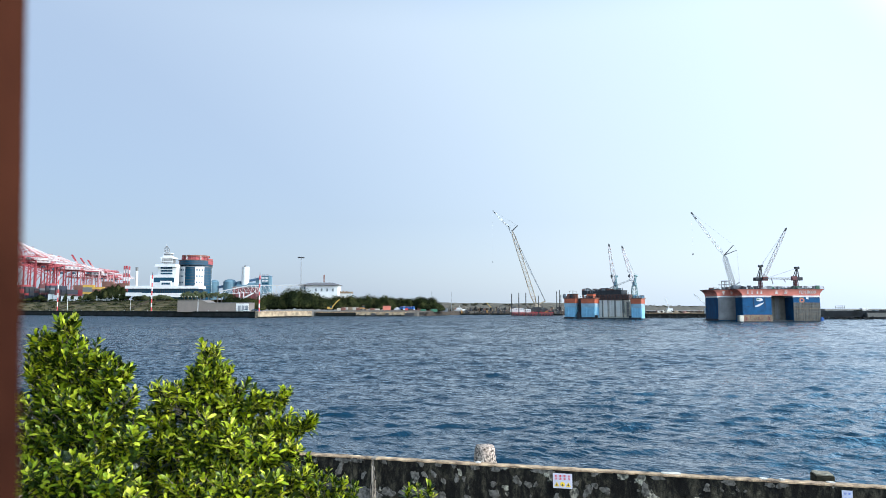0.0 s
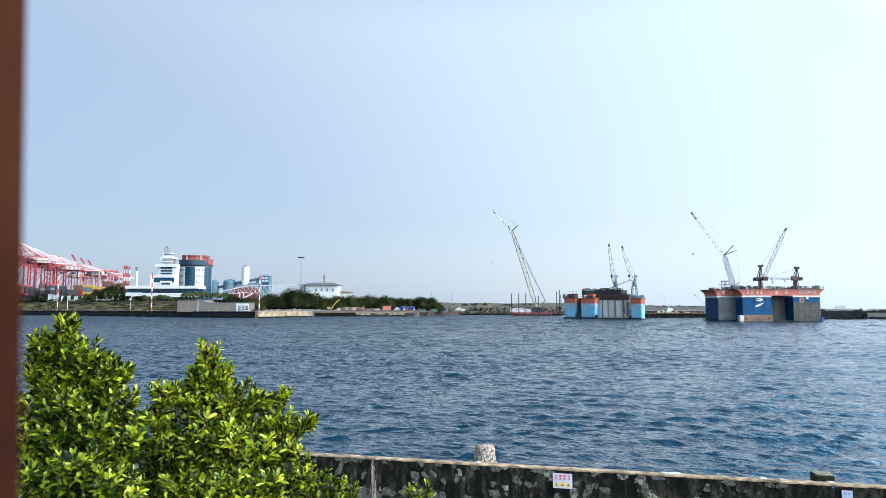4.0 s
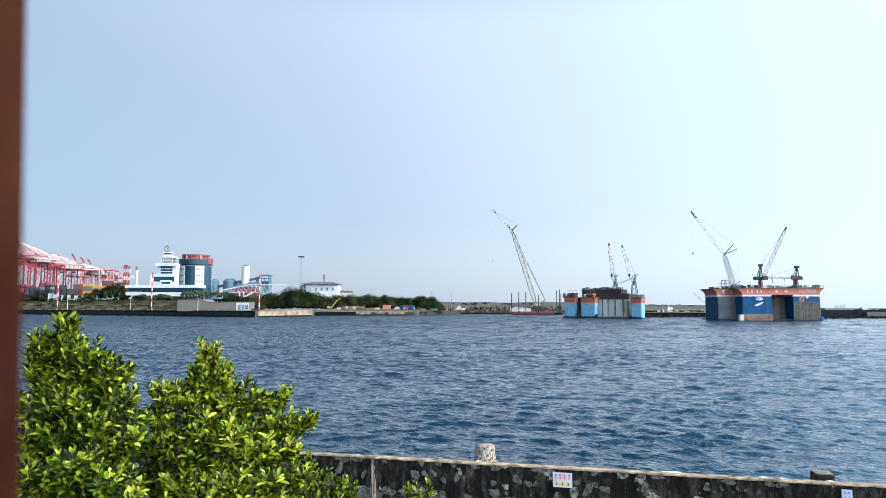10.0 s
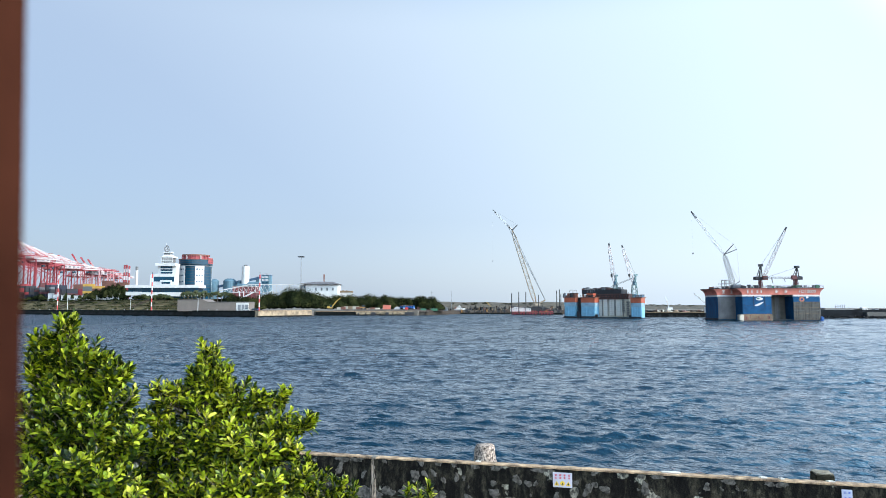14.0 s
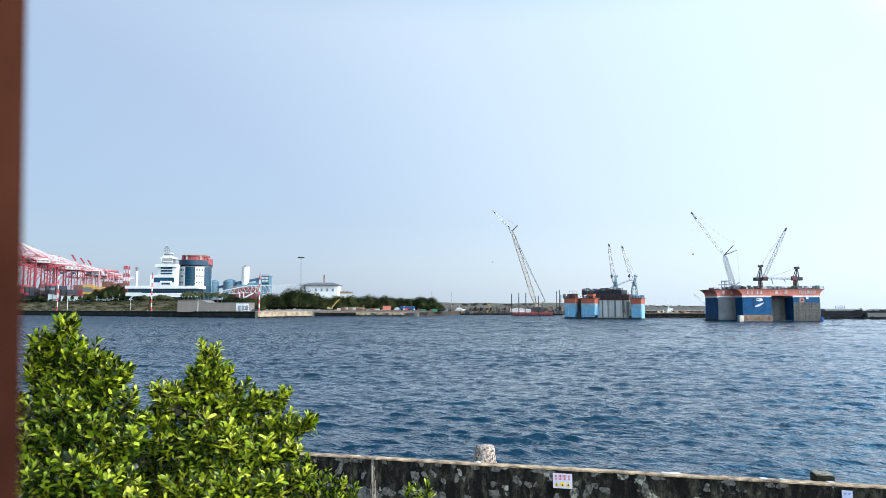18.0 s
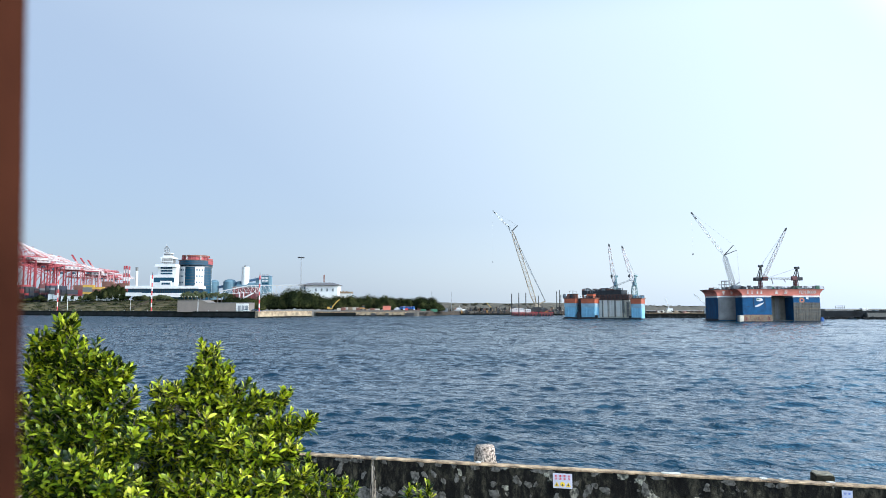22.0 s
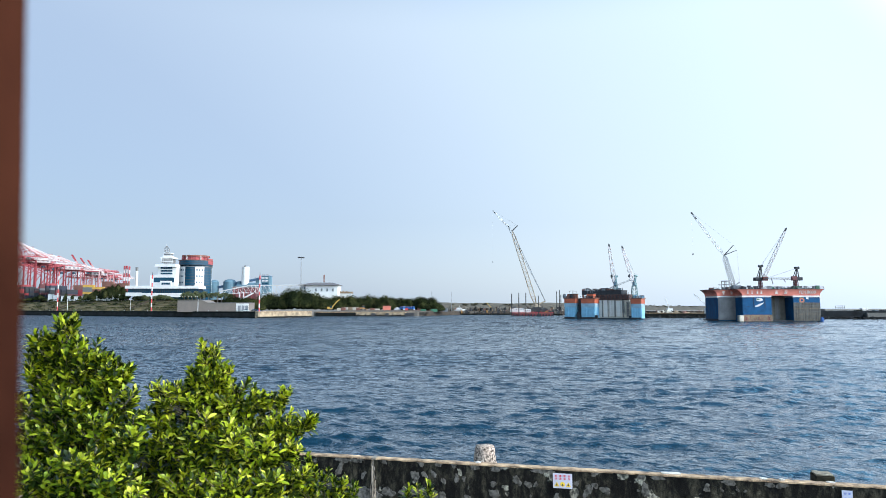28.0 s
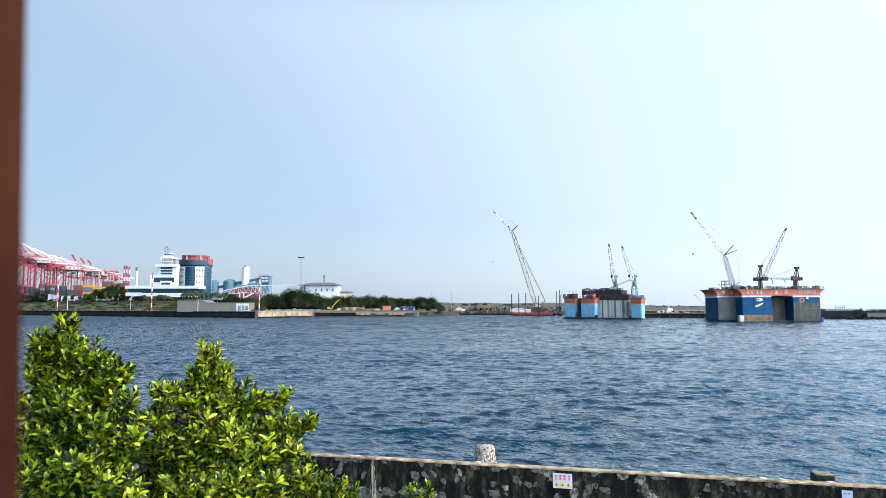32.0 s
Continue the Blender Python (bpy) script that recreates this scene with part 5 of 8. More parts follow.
# high mast with lamp ring
foot, head = S(532.5, 540, 680), S(533, 456, 680)
mast = thing("high_mast_lamp", foot, "tall grey floodlight mast with a ring of lamps", "mast")
bm = bm_new()
beam(bm, foot, head, 1.0, 0.55, 8)
part("pole", bm, M_GREYSTEEL, mast)
for k in range(8):
    q = 2 * math.pi * k / 8
    bm = bm_new()
    c = head + Vector((math.cos(q) * 2.6, math.sin(q) * 2.6, 0))
    box(bm, c.x - 0.8, c.x + 0.8, c.y - 0.8, c.y + 0.8, c.z - 0.6, c.z + 0.4)
    beam(bm, head, c, 0.25)
    part("floodlight", bm, M_DARK, mast)

# silo, domes, blue sheds, white truss bridge, white hall
D = 760
c0, c1 = S(434, 503, D), S(434, 472.5, D)
silo = thing("silo", (c0.x, D, BACK), "tall white cylindrical silo with a dark cap", "silo")
bm = bm_new()
cyl(bm, (c0.x, D), 4.3, BACK, c1.z, 20)
part("shell", bm, M_WHITE, silo, smooth=False)
bm = bm_new()
cyl(bm, (c0.x, D), 2.0, c1.z, c1.z + 1.2, 12)
part("cap", bm, M_DARK, silo)
for a, w, b in ((379, 9, 496), (407, 12, 495), (424, 5.5, 498)):
    p = S(a, b, 766)
    r = w * 0.62
    ob = thing("storage_dome", (p.x, 766, BACK), "pale blue domed storage tank", "tank", "storage domes")
    bm = bm_new()
    cyl(bm, (p.x, 766), r, BACK, p.z - r * 0.5, 20)
    part("shell", bm, M_PALEBLUE, ob)
    bm = bm_new()
    v = bmesh.ops.create_uvsphere(bm, u_segments=20, v_segments=10, radius=r)["verts"]
    for q in v:
        q.co = Vector((q.co.x + p.x, q.co.y + 766, q.co.z * 0.55 + p.z - r * 0.5))
    part("dome", bm, M_PALEBLUE, ob, smooth=True)
shed = thing("blue_shed", S(463, 520, 770), "pale blue sheet-metal transfer tower", "building")
slab("wall", 462, 476, 489, 520, 770, 12, M_PALEBLUE, shed)
slab("wall", 452, 463, 494, 520, 771, 10, M_PALEBLUE, shed)
for a0, a1, b0 in ((418, 440, 503), (438, 458, 500)):
    slab("wall", a0, a1, b0 + 4, 524, 752, 12, M_PALEBLUE, shed)
    bm = bm_new()
    p, q, h = S(a0 - 1, b0 + 4, 751), S(a1 + 1, b0 + 4, 751), 2.6
    v = [bm.verts.new(w) for w in (p, q, q + Vector((0, 7, h)), p + Vector((0, 7, h)), p + Vector((0, 14, 0)), q + Vector((0, 14, 0)))]
    for f in ((0, 1, 2, 3), (3, 2, 5, 4), (0, 3, 4), (1, 5, 2), (0, 4, 5, 1)):
        bm.faces.new([v[k] for k in f])
    part("roof", bm, M_PALEBLUE, shed, "pale blue sheet roof")
bm = bm_new()
p, q = S(372, 512, 765), S(462, 493, 765)
beam(bm, p, q, 2.6)
for k in range(24):
    c = p.lerp(q, k / 23)
    box(bm, c.x - 0.12, c.x + 0.12, c.y - 1.5, c.y - 1.25, c.z - 1.5, c.z + 1.5)
part("conveyor_gallery", bm, M_DUSKBLUE, shed, "sloping blue conveyor gallery")
bm = bm_new()
for a, b in ((395, 507), (418, 502), (441, 497)):
    beam(bm, S(a, 525, 765), S(a, b, 765), 0.9)
part("trestle", bm, M_PALEBLUE, shed)

window_row(shed, 463, 475, 491, 493.5, 769.6, 5, 0.3, M_WHITE)
window_row(shed, 463, 475, 496, 498.5, 769.6, 5, 0.3, M_WHITE)
window_row(shed, 463, 475, 501, 503.5, 769.6, 5, 0.3, M_GLASS)
slab("roof_edge", 461, 477, 488.2, 489.2, 769.4, 13, M_DUSKBLUE, shed)
bm = bm_new()
for k in range(9):
    beam(bm, S(452 + k * 3, 494 if k < 4 else 489, 770), S(452 + k * 3, 491.5 if k < 4 else 486.5, 770), 0.16)
beam(bm, S(452, 491.5, 770), S(461, 491.5, 770), 0.2)
beam(bm, S(464, 486.5, 770), S(476, 486.5, 770), 0.2)
part("roof_rail", bm, M_GREYSTEEL, shed)

tan_shed = thing("tan_shed", S(609, 551.3, 716), "long tan-roofed shed behind the trees", "building")
slab("wall", 598, 621, 519.5, 551.6, 716, 10, M_OFFWHITE, tan_shed)
slab("roof", 596.5, 622.5, 516.5, 519.6, 715, 12, M_RUSTBASE, tan_shed, "weathered tan roof")
for a in (600, 606, 612):
    slab("roof_vent", a, a + 2.4, 515.2, 516.6, 718, 2, M_RUSTBASE, tan_shed)
red_shed = thing("maroon_shed", S(432, 551.5, 690), "low dull red shed behind the white footbridge", "building")
slab("wall", 411, 452, 509, 551.8, 690, 12, M_DARKRED, red_shed)
slab("roof", 410, 453, 507.6, 509, 689.5, 13, M_ROOFGREY, red_shed, "thin pale roof edge")
for k in range(6):
    slab("pillar", 412 + 6.6 * k, 412.9 + 6.6 * k, 509, 530, 689.6, 0.6, M_CROWN, red_shed)

D = 604
bridge = thing("truss_bridge", S(450, 520, D), "white steel truss footbridge sloping up over the trees", "bridge")
for y in (0, 3):
    v = Vector((0, y, 0))
    for a0, b0, a1, b1, w in ((388, 516, 440, 505.5, 0.5), (440, 505.5, 537, 504.5, 0.5), (388, 521, 432, 518.5, 0.4), (432, 518.5, 490, 519, 0.4)):
        bm = bm_new()
        beam(bm, S(a0, b0, D) + v, S(a1, b1, D) + v, w)
        part("chord", bm, M_WHITE, bridge)
for k in range(14):
    a = 392 + k * 7.5
    t = 516 - (a - 388) * 0.2 if a < 440 else 505.3
    bm = bm_new()
    beam(bm, S(a, t, D), S(a + 7.5, 519, D), 0.24)
    beam(bm, S(a, 519.5, D), S(a, t, D), 0.24)
    part("diagonal", bm, M_WHITE, bridge)
for k in range(7):
    a = 494 + k * 6
    bm = bm_new()
    beam(bm, S(a, 504.8, D), S(a + 6, 513, D), 0.22)
    beam(bm, S(a + 6, 513, D), S(a + 6, 504.8, D), 0.22)
    part("diagonal", bm, M_WHITE, bridge)
for a in (424, 431, 478, 484):
    bm = bm_new()
    beam(bm, S(a, 532, D), S(a, 517, D), 0.9)
    part("pier", bm, M_WHITE, bridge)
bm = bm_new()
beam(bm, S(425, 531, D), S(448, 519, D), 1.2)
part("stair", bm, M_WHITE, bridge)

D = 700
hall = thing("white_hall", S(562, 540, D), "white hall with a grey hipped roof", "building")
slab("wall", 541, 597, 504.4, 530, D, 24, M_OFFWHITE, hall)
# the link wing's shade is put into its grey wall colour
slab("wall", 530, 541, 504.4, 530, D + 1, 20, M_ROOFGREY, hall, "grey shaded link wing")
bm = bm_new()
x0, x1, z0 = S(525, 500, D).x, S(599.5, 500, D).x, S(562, 504.3, D).z
r0, r1, z1 = S(552, 500, D).x, S(586, 500, D).x, S(562, 499.8, D).z
box(bm, x0, x1, D - 3, D + 27, z0 - 0.5, z0)
hexa(bm, [Vector(p) for p in ((x0, D - 3, z0), (x1, D - 3, z0), (x1, D + 27, z0), (x0, D + 27, z0), (r0, D + 10, z1), (r1, D + 10, z1), (r1, D + 14, z1), (r0, D + 14, z1))])
part("roof", bm, M_HALLROOF, hall, "grey hipped roof")
window_row(hall, 532, 541, 508, 512, D + 0.6, 2, 0.5)
slab("chimney", 572.3, 574.2, 487, 500, D + 12, 1.4, M_BROWN, hall, "dull red chimney")
for a in (556, 566, 576, 586):
    slab("window", a + 1.5, a + 4.5, 511, 516, D - 0.2, 0.3, M_PANEL, hall)

# far stacks
for a, b0, red in ((218, 471, True), (222, 470.5, True), (226.5, 472, True), (240, 473.5, False)):
    foot, head = S(a, 535, 900), S(a, b0, 900)
    ob = thing("chimney_stack", (foot.x, 900, BACK), "red and white banded chimney stack" if red else "white chimney stack with a dark top", "chimney", "chimney stacks")
    for k in range(12):
        z0, z1 = BACK + (head.z - BACK) * k / 12, BACK + (head.z - BACK) * (k + 1) / 12
        bm = bm_new()
        cyl(bm, (foot.x, 900), 1.25 if red else 1.8, z0, z1, 12)
        part("band", bm, (M_CRANERED if k % 2 else M_CRANEWHITE) if red else (M_PANEL if k == 11 else M_WHITE), ob)


# ---- floating docks ----
def turned(a, d, phi):
    """Frame of a floating thing: origin on the water at reading a, d metres out, turned clockwise by phi degrees."""
    o = S(a, 546, d)
    return Matrix.Translation((o.x, d, 0)) @ pose(0, 0, 0, 0, 0, -phi)


def lbox(name, m, x0, x1, y0, y1, z0, z1, material, parent, label="", bevel=0.0):
    bm = bm_new()
    box(bm, x0, x1, y0, y1, z0, z1, m)
    if bevel:
        bmesh.ops.bevel(bm, geom=bm.edges[:], offset=bevel, segments=2, affect="EDGES")
    return part(name, bm, material, parent, label)


def railing(m, x0, x1, y, z, parent, h=1.1, step=2.0):
    bm = bm_new()
    n = max(1, round((x1 - x0) / step))
    for k in range(n + 1):
        x = x0 + (x1 - x0) * k / n
        beam(bm, m @ Vector((x, y, z)), m @ Vector((x, y, z + h)), 0.09)
    for q in (0.55, 1.0):
        beam(bm, m @ Vector((x0, y, z + h * q)), m @ Vector((x1, y, z + h * q)), 0.09)
    return part("railing", bm, M_DARK, parent)


def clutter(m, x0, x1, y0, y1, z, n, parent, seed, mats, lo=0.6, hi=2.2):
    rng = random.Random(seed)
    for k in range(n):
        x, y = rng.uniform(x0, x1), rng.uniform(y0, y1)
        w, d, h = rng.uniform(0.6, 2.4), rng.uniform(0.6, 2), rng.uniform(lo, hi)
        bm = bm_new()
        if rng.random() < 0.6:
            box(bm, x - w / 2, x + w / 2, y - d / 2, y + d / 2, z, z + h, m)
        else:
            p = m @ Vector((x, y, 0))
            cyl(bm, (p.x, p.y), w * 0.3, z, z + h, 8)
        part("deck_gear", bm, rng.choice(mats), parent)


def along(m, a, phi, ly=0.0):
    """How far along a floating thing's front (or a line ly behind it) reading a falls."""
    t, c, s = (a - 784) / 1167, math.cos(radians(phi)), math.sin(radians(phi))
    return (t * m.translation.y - m.translation.x + ly * (t * c - s)) / (c + t * s)


# light blue dock
PH1 = 38
D1 = turned(1070, 425, PH1)
dock1 = thing("floating_dock", D1.translation, "light blue floating dock with orange tops and a grey caisson", "floating dock", "floating docks")
u1 = lambda a, y=0.0: along(D1, a, PH1, y)
lbox("pontoon", D1, u1(995), u1(1137), 0.4, 14, -3, 0.7, M_DARK, dock1, "dark barnacled pontoon")
for i, (a0, a1, y0, y1, zt1, zo) in enumerate(((999, 1017.5, 0, 5.0, 13.5, 10.4), (1028.5, 1052.5, 0, 7.0, 13.3, 10.2), (1116.5, 1135, 0, 6, 12.9, 9.8))):
    w = lbox("wing_tower", D1, u1(a0), u1(a1), y0, y1, 0.3, zo, M_LTBLUE, dock1, "faded light blue hull plating", 0.25)
    lbox("faded_band", D1, u1(a0) - 0.04, u1(a1) + 0.04, y0 - 0.06, y1 + 0.04, zo - 2.6, zo, M_FADEDBLUE, w, "sun-bleached grey-blue strip")
    lbox("top_band", D1, u1(a0) - 0.15, u1(a1) + 0.15, y0 - 0.15, y1 + 0.15, zo, zt1, M_TOPORANGE, dock1, "faded orange top band", 0.2)
    lbox("bulwark", D1, u1(a0) - 0.7, u1(a1) + 0.7, y0 - 0.6, y1 + 0.5, zt1, zt1 + 0.5, M_BROWN, dock1, "rusty top edge")
    railing(D1, u1(a0) - 0.4, u1(a1) + 0.4, y0 - 0.4, zt1 + 0.5, dock1)
    for k in range(4):
        x = u1(a0) + (u1(a1) - u1(a0)) * (k + 0.5) / 4
        lbox("fender_rib", D1, x - 0.15, x + 0.15, y0 - 0.22, y0, 0.5, zo - 2.65, M_LTBLUE, w)
    lbox("tyre_belt", D1, u1(a0), u1(a1), y0 - 0.5, y0, 0.2, 1.3, M_DARK, dock1, "black fender belt")
# added dark wall in place of the shade that the next tower casts
lbox("bay_wall", D1, u1(1016, 5.2), u1(1031, 5.2), 5.2, 9, 0.3, 13.4, M_DARK, dock1, "dark wall standing in for the shade between towers")
lbox("caisson", D1, u1(1056, 8), u1(1117, 8), 8, 22, 0.9, 12.4, M_CAISSON, dock1, "grey concrete caisson under construction")
for k in range(8):
    x = u1(1061, 8) + (u1(1114, 8) - u1(1061, 8)) * k / 7
    lbox("caisson_rib", D1, x - 0.16, x + 0.16, 7.6, 8, 1.2, 12.3, M_CAISSON, dock1)
for k in range(8):
    z = 1.8 + k * 1.3
    lbox("form_line", D1, u1(1057, 8), u1(1116, 8), 7.62, 8, z, z + 0.16, M_CAISSON, dock1)
for a0, a1, z0, z1 in ((1068, 1075.5, 1.5, 12.2), (1079, 1087, 2, 12.2), (1091, 1101, 1.6, 11.6), (1058, 1065, 1.4, 12.2)):
    lbox("form_panel", D1, u1(a0, 8), u1(a1, 8), 7.8, 8, z0, z1, M_OFFWHITE, dock1, "pale new concrete panel")
for a0, a1, z0, z1 in ((1065.5, 1067.5, 1.2, 12), (1087.5, 1090.5, 1.2, 12), (1101.5, 1106, 4, 12.2), (1109, 1115, 1.2, 11)):
    lbox("form_panel", D1, u1(a0, 8), u1(a1, 8), 7.8, 8, z0, z1, M_PANEL, dock1, "dark stained form panel")
for a0, a1 in ((1076, 1076.8), (1088, 1089), (1103, 1103.8)):
    lbox("form_slot", D1, u1(a0, 8), u1(a1, 8), 7.5, 8, 1.2, 12.2, M_PANEL, dock1)
for k in range(3):
    a = (1022, 1053.5, 1113)[k]
    lbox("fender_stack", D1, u1(a), u1(a) + 1.6, -0.6, 1.0, 0.2, (4.4, 2.6, 2.2)[k], M_DARK, dock1)
lbox("form_deck", D1, u1(1046, 7), u1(1113, 7), 7, 22, 12.5, 16.0, M_FORMDECK, dock1, "red-brown slip-form working deck")
lbox("form_deck_upper", D1, u1(1030, 11), u1(1100, 11), 11, 21, 16.0, 18.9, M_DARK, dock1, "dark upper working deck")
railing(D1, u1(1046, 7), u1(1113, 7), 7.2, 16.0, dock1)
for z in (12.9, 14.2, 15.5):
    lbox("deck_waler", D1, u1(1046, 7), u1(1113, 7), 6.75, 7, z, z + 0.3, M_BROWN, dock1)
railing(D1, u1(1030, 11), u1(1100, 11), 11.2, 18.9, dock1)
for k in range(26):
    x = u1(1047, 7) + (u1(1112, 7) - u1(1047, 7)) * k / 25
    bm = bm_new()
    beam(bm, D1 @ Vector((x, 6.7, 12.6)), D1 @ Vector((x + (1.0 if k % 2 else -1.0), 6.7, 16.0)), 0.2)
    part("deck_brace", bm, M_DARK, dock1)
clutter(D1, u1(1032, 12), u1(1100, 12), 11.5, 19, 18.9, 40, dock1, 3, [M_DARK, M_DARK, M_BROWN, M_GREYSTEEL], 0.5, 1.8)
clutter(D1, u1(997), u1(1018), 0.4, 4.6, 14.0, 16, dock1, 4, [M_DARK, M_DARK, M_BROWN, M_GREYSTEEL], 0.8, 2.8)
clutter(D1, u1(1030), u1(1051), 0.4, 6.5, 13.8, 18, dock1, 5, [M_DARK, M_BROWN, M_WHITE], 0.8, 2.4)
clutter(D1, u1(1118), u1(1135), 0.4, 5, 13.4, 14, dock1, 6, [M_DARK, M_LTBLUE, M_GREYSTEEL], 0.6, 2.0)
for a0, a1, m_ in ((1007, 1015.5, M_BROWN), (1036, 1048, M_TOPORANGE)):
    lbox("deckhouse", D1, u1(a0), u1(a1), 2, 6.5, 13.8, 16.4, m_, dock1, "rusty orange deckhouse")
    lbox("deckhouse_roof", D1, u1(a0) - 0.3, u1(a1) + 0.3, 1.7, 6.8, 16.4, 16.7, M_DARK, dock1)
    bm = bm_new()
    for y in (2.2, 6.3):
        for x in (u1(a1) - 4, u1(a1) - 0.8):
            beam(bm, D1 @ Vector((x, y, 16.7)), D1 @ Vector((x, y, 18.6)), 0.14)
        beam(bm, D1 @ Vector((u1(a1) - 4, y, 18.6)), D1 @ Vector((u1(a1) - 0.8, y, 18.6)), 0.14)
    part("gallows", bm, M_GREYSTEEL, dock1)
# the far row of towers
for a0, a1 in ((1000, 1030), (1085, 1110)):
    lbox("wing_tower", D1, u1(a0, 22), u1(a1, 22), 22, 28, 0.3, 12.5, M_LTBLUE, dock1, "faded light blue hull plating")


def slewing_crane(name, base, pivot, tip, frame_top, label, boom_w, tower_w, boom_mat, red_tip, group, house=(3.2, 3.0, 3.0), bays=14, bar=0.16):
    """A tower slewing crane: lattice pedestal, machinery house, A-frame, luffing lattice boom, stay ropes, hook."""
    base, pivot, tip, frame_top = Vector(base), Vector(pivot), Vector(tip), Vector(frame_top)
    ob = thing(name, base, label, "crane", group)
    bm = bm_new()
    hb = Vector((base.x, base.y, pivot.z - 1.0))
    lattice(bm, base, hb, tower_w * 1.3, tower_w, 5, bar)
    for sx in (-1, 1):
        for sy in (-1, 1):
            beam(bm, base + Vector((sx, sy, 0)) * tower_w * 0.6, hb + Vector((sx, sy, 0)) * tower_w * 0.45, bar * 1.6)
    if not red_tip:
        cyl(bm, (base.x, base.y), tower_w * 0.5, base.z, hb.z, 12, tower_w * 0.42)
    part("pedestal", bm, M_TEAL if red_tip else M_DARKRED, ob)
    bm = bm_new()
    w, d, h = house
    away = -1 if tip.x > base.x else 1
    box(bm, base.x - w / 2 + away * w * 0.3, base.x + w / 2 + away * w * 0.3, base.y - d / 2, base.y + d / 2, hb.z, hb.z + h)
    bmesh.ops.bevel(bm, geom=bm.edges[:], offset=0.15, segments=1, affect="EDGES")
    hs = part("machinery_house", bm, M_TEAL if red_tip else M_DARK, ob)
    bm = bm_new()
    box(bm, base.x - away * w * 0.1, base.x - away * w * 0.75, base.y - d / 2 - 1.2, base.y - d / 2 + 0.4, hb.z, hb.z + 2.2)
    part("cab", bm, M_GLASS if red_tip else M_DARKRED, hs, "small side cab")
    bm = bm_new()
    for sy in (-1.2, 1.2):
        beam(bm, hb + Vector((away * w * 0.3, sy, h)), frame_top + Vector((0, sy * 0.4, 0)), bar * 2.4)
        beam(bm, hb + Vector((-away * w * 0.15, sy, h)), frame_top + Vector((0, sy * 0.4, 0)), bar * 2.4)
    for f in (0.35, 0.7):
        beam(bm, (hb + Vector((away * w * 0.3, 0, h))).lerp(frame_top, f), (hb + Vector((-away * w * 0.15, 0, h))).lerp(frame_top, f), bar * 1.3)
    part("a_frame", bm, M_TEAL if red_tip else M_DARK, ob)
    bm = bm_new()
    box(bm, frame_top.x - 1.0, frame_top.x + 1.0, frame_top.y - 0.9, frame_top.y + 0.9, frame_top.z - 0.4, frame_top.z + 0.8)
    part("sheave_head", bm, M_TEAL if red_tip else M_DARK, ob)
    mid = pivot.lerp(tip, 0.62)
    bm = bm_new()
    lattice(bm, pivot, tip, boom_w, boom_w * 0.7, bays, bar)
    boom = part("boom", bm, boom_mat, ob, "lattice boom")
    bm = bm_new()
    beam(bm, pivot.lerp(tip, 0.955), tip, boom_w * 0.55, boom_w * 0.45)
    beam(bm, tip, tip + (tip - pivot).normalized() * 1.2 + Vector((0, 0, -0.6)), 0.7, 0.4)
    part("boom_head", bm, M_DARK, boom)
    for sy in (-0.5, 0.5):
        bm = bm_new()
        beam(bm, frame_top + Vector((0, sy, 0)), tip + Vector((0, sy * 0.4, 0)), 0.07)
        part("stay_rope", bm, M_GREYSTEEL, ob)
    return ob


def hook(parent, top, z, size=0.8):
    bm = bm_new()
    beam(bm, top, (top.x, top.y, z), 0.02)
    part("hoist_rope", bm, M_LATTICE, parent)
    bm = bm_new()
    box(bm, top.x - size / 2, top.x + size / 2, top.y - size / 2, top.y + size / 2, z - size * 1.5, z)
    beam(bm, (top.x, top.y, z - size * 1.5), (top.x, top.y, z - size * 2.3), size * 0.4, size * 0.15)
    part("hook_block", bm, M_DARK, parent)


Y1 = 432
foot_ = D1.inverted() @ S(1123, 524, Y1 - 4)
lbox("crane_plinth", D1, foot_.x - 1.9, foot_.x + 1.9, foot_.y - 1.9, foot_.y + 1.9, 12.9, foot_.z + 0.05, M_TEAL, dock1, "grey-teal crane plinth")
c = slewing_crane("dock_crane", S(1089, 513, Y1), S(1087, 503, Y1), S(1077.5, 433, Y1), S(1090, 490, Y1), "teal dock crane with a pale reddish lattice boom", 1.9, 2.2, M_BOOMWHITE, True, "dock cranes", house=(1.7, 1.8, 1.8), bar=0.24)
hook(c, S(1081.5, 450, Y1 - 1), S(1081.5, 487, Y1).z, 1.1)
c = slewing_crane("dock_crane", S(1123, 524, Y1 - 4), S(1121, 503, Y1 - 4), S(1101, 437, Y1 - 4), S(1125, 489, Y1 - 4), "teal dock crane with a pale reddish lattice boom", 1.9, 2.6, M_BOOMWHITE, True, "dock cranes", house=(1.9, 1.8, 1.8), bar=0.24)
hook(c, S(1113, 470, Y1 - 5), S(1113, 487, Y1).z, 1.1)
bm = bm_new()
lattice(bm, S(1078, 511, Y1 - 1), S(1119, 494, Y1 - 3), 0.7, 0.7, 14, 0.14)
whole("lattice_jib", bm, M_GREYSTEEL, "slim grey lattice jib resting between the two dock cranes", "crane jib")
for a, b in ((985, 516), (990, 514), (992.5, 522)):
    bm = bm_new()
    beam(bm, (S(a, b, 702).x, 702, -6), S(a, b, 702), 0.9, 0.8, 8)
    whole("spud_pole", bm, M_DARK, "dark steel spud pole beside the dock", "pole", "spud poles")

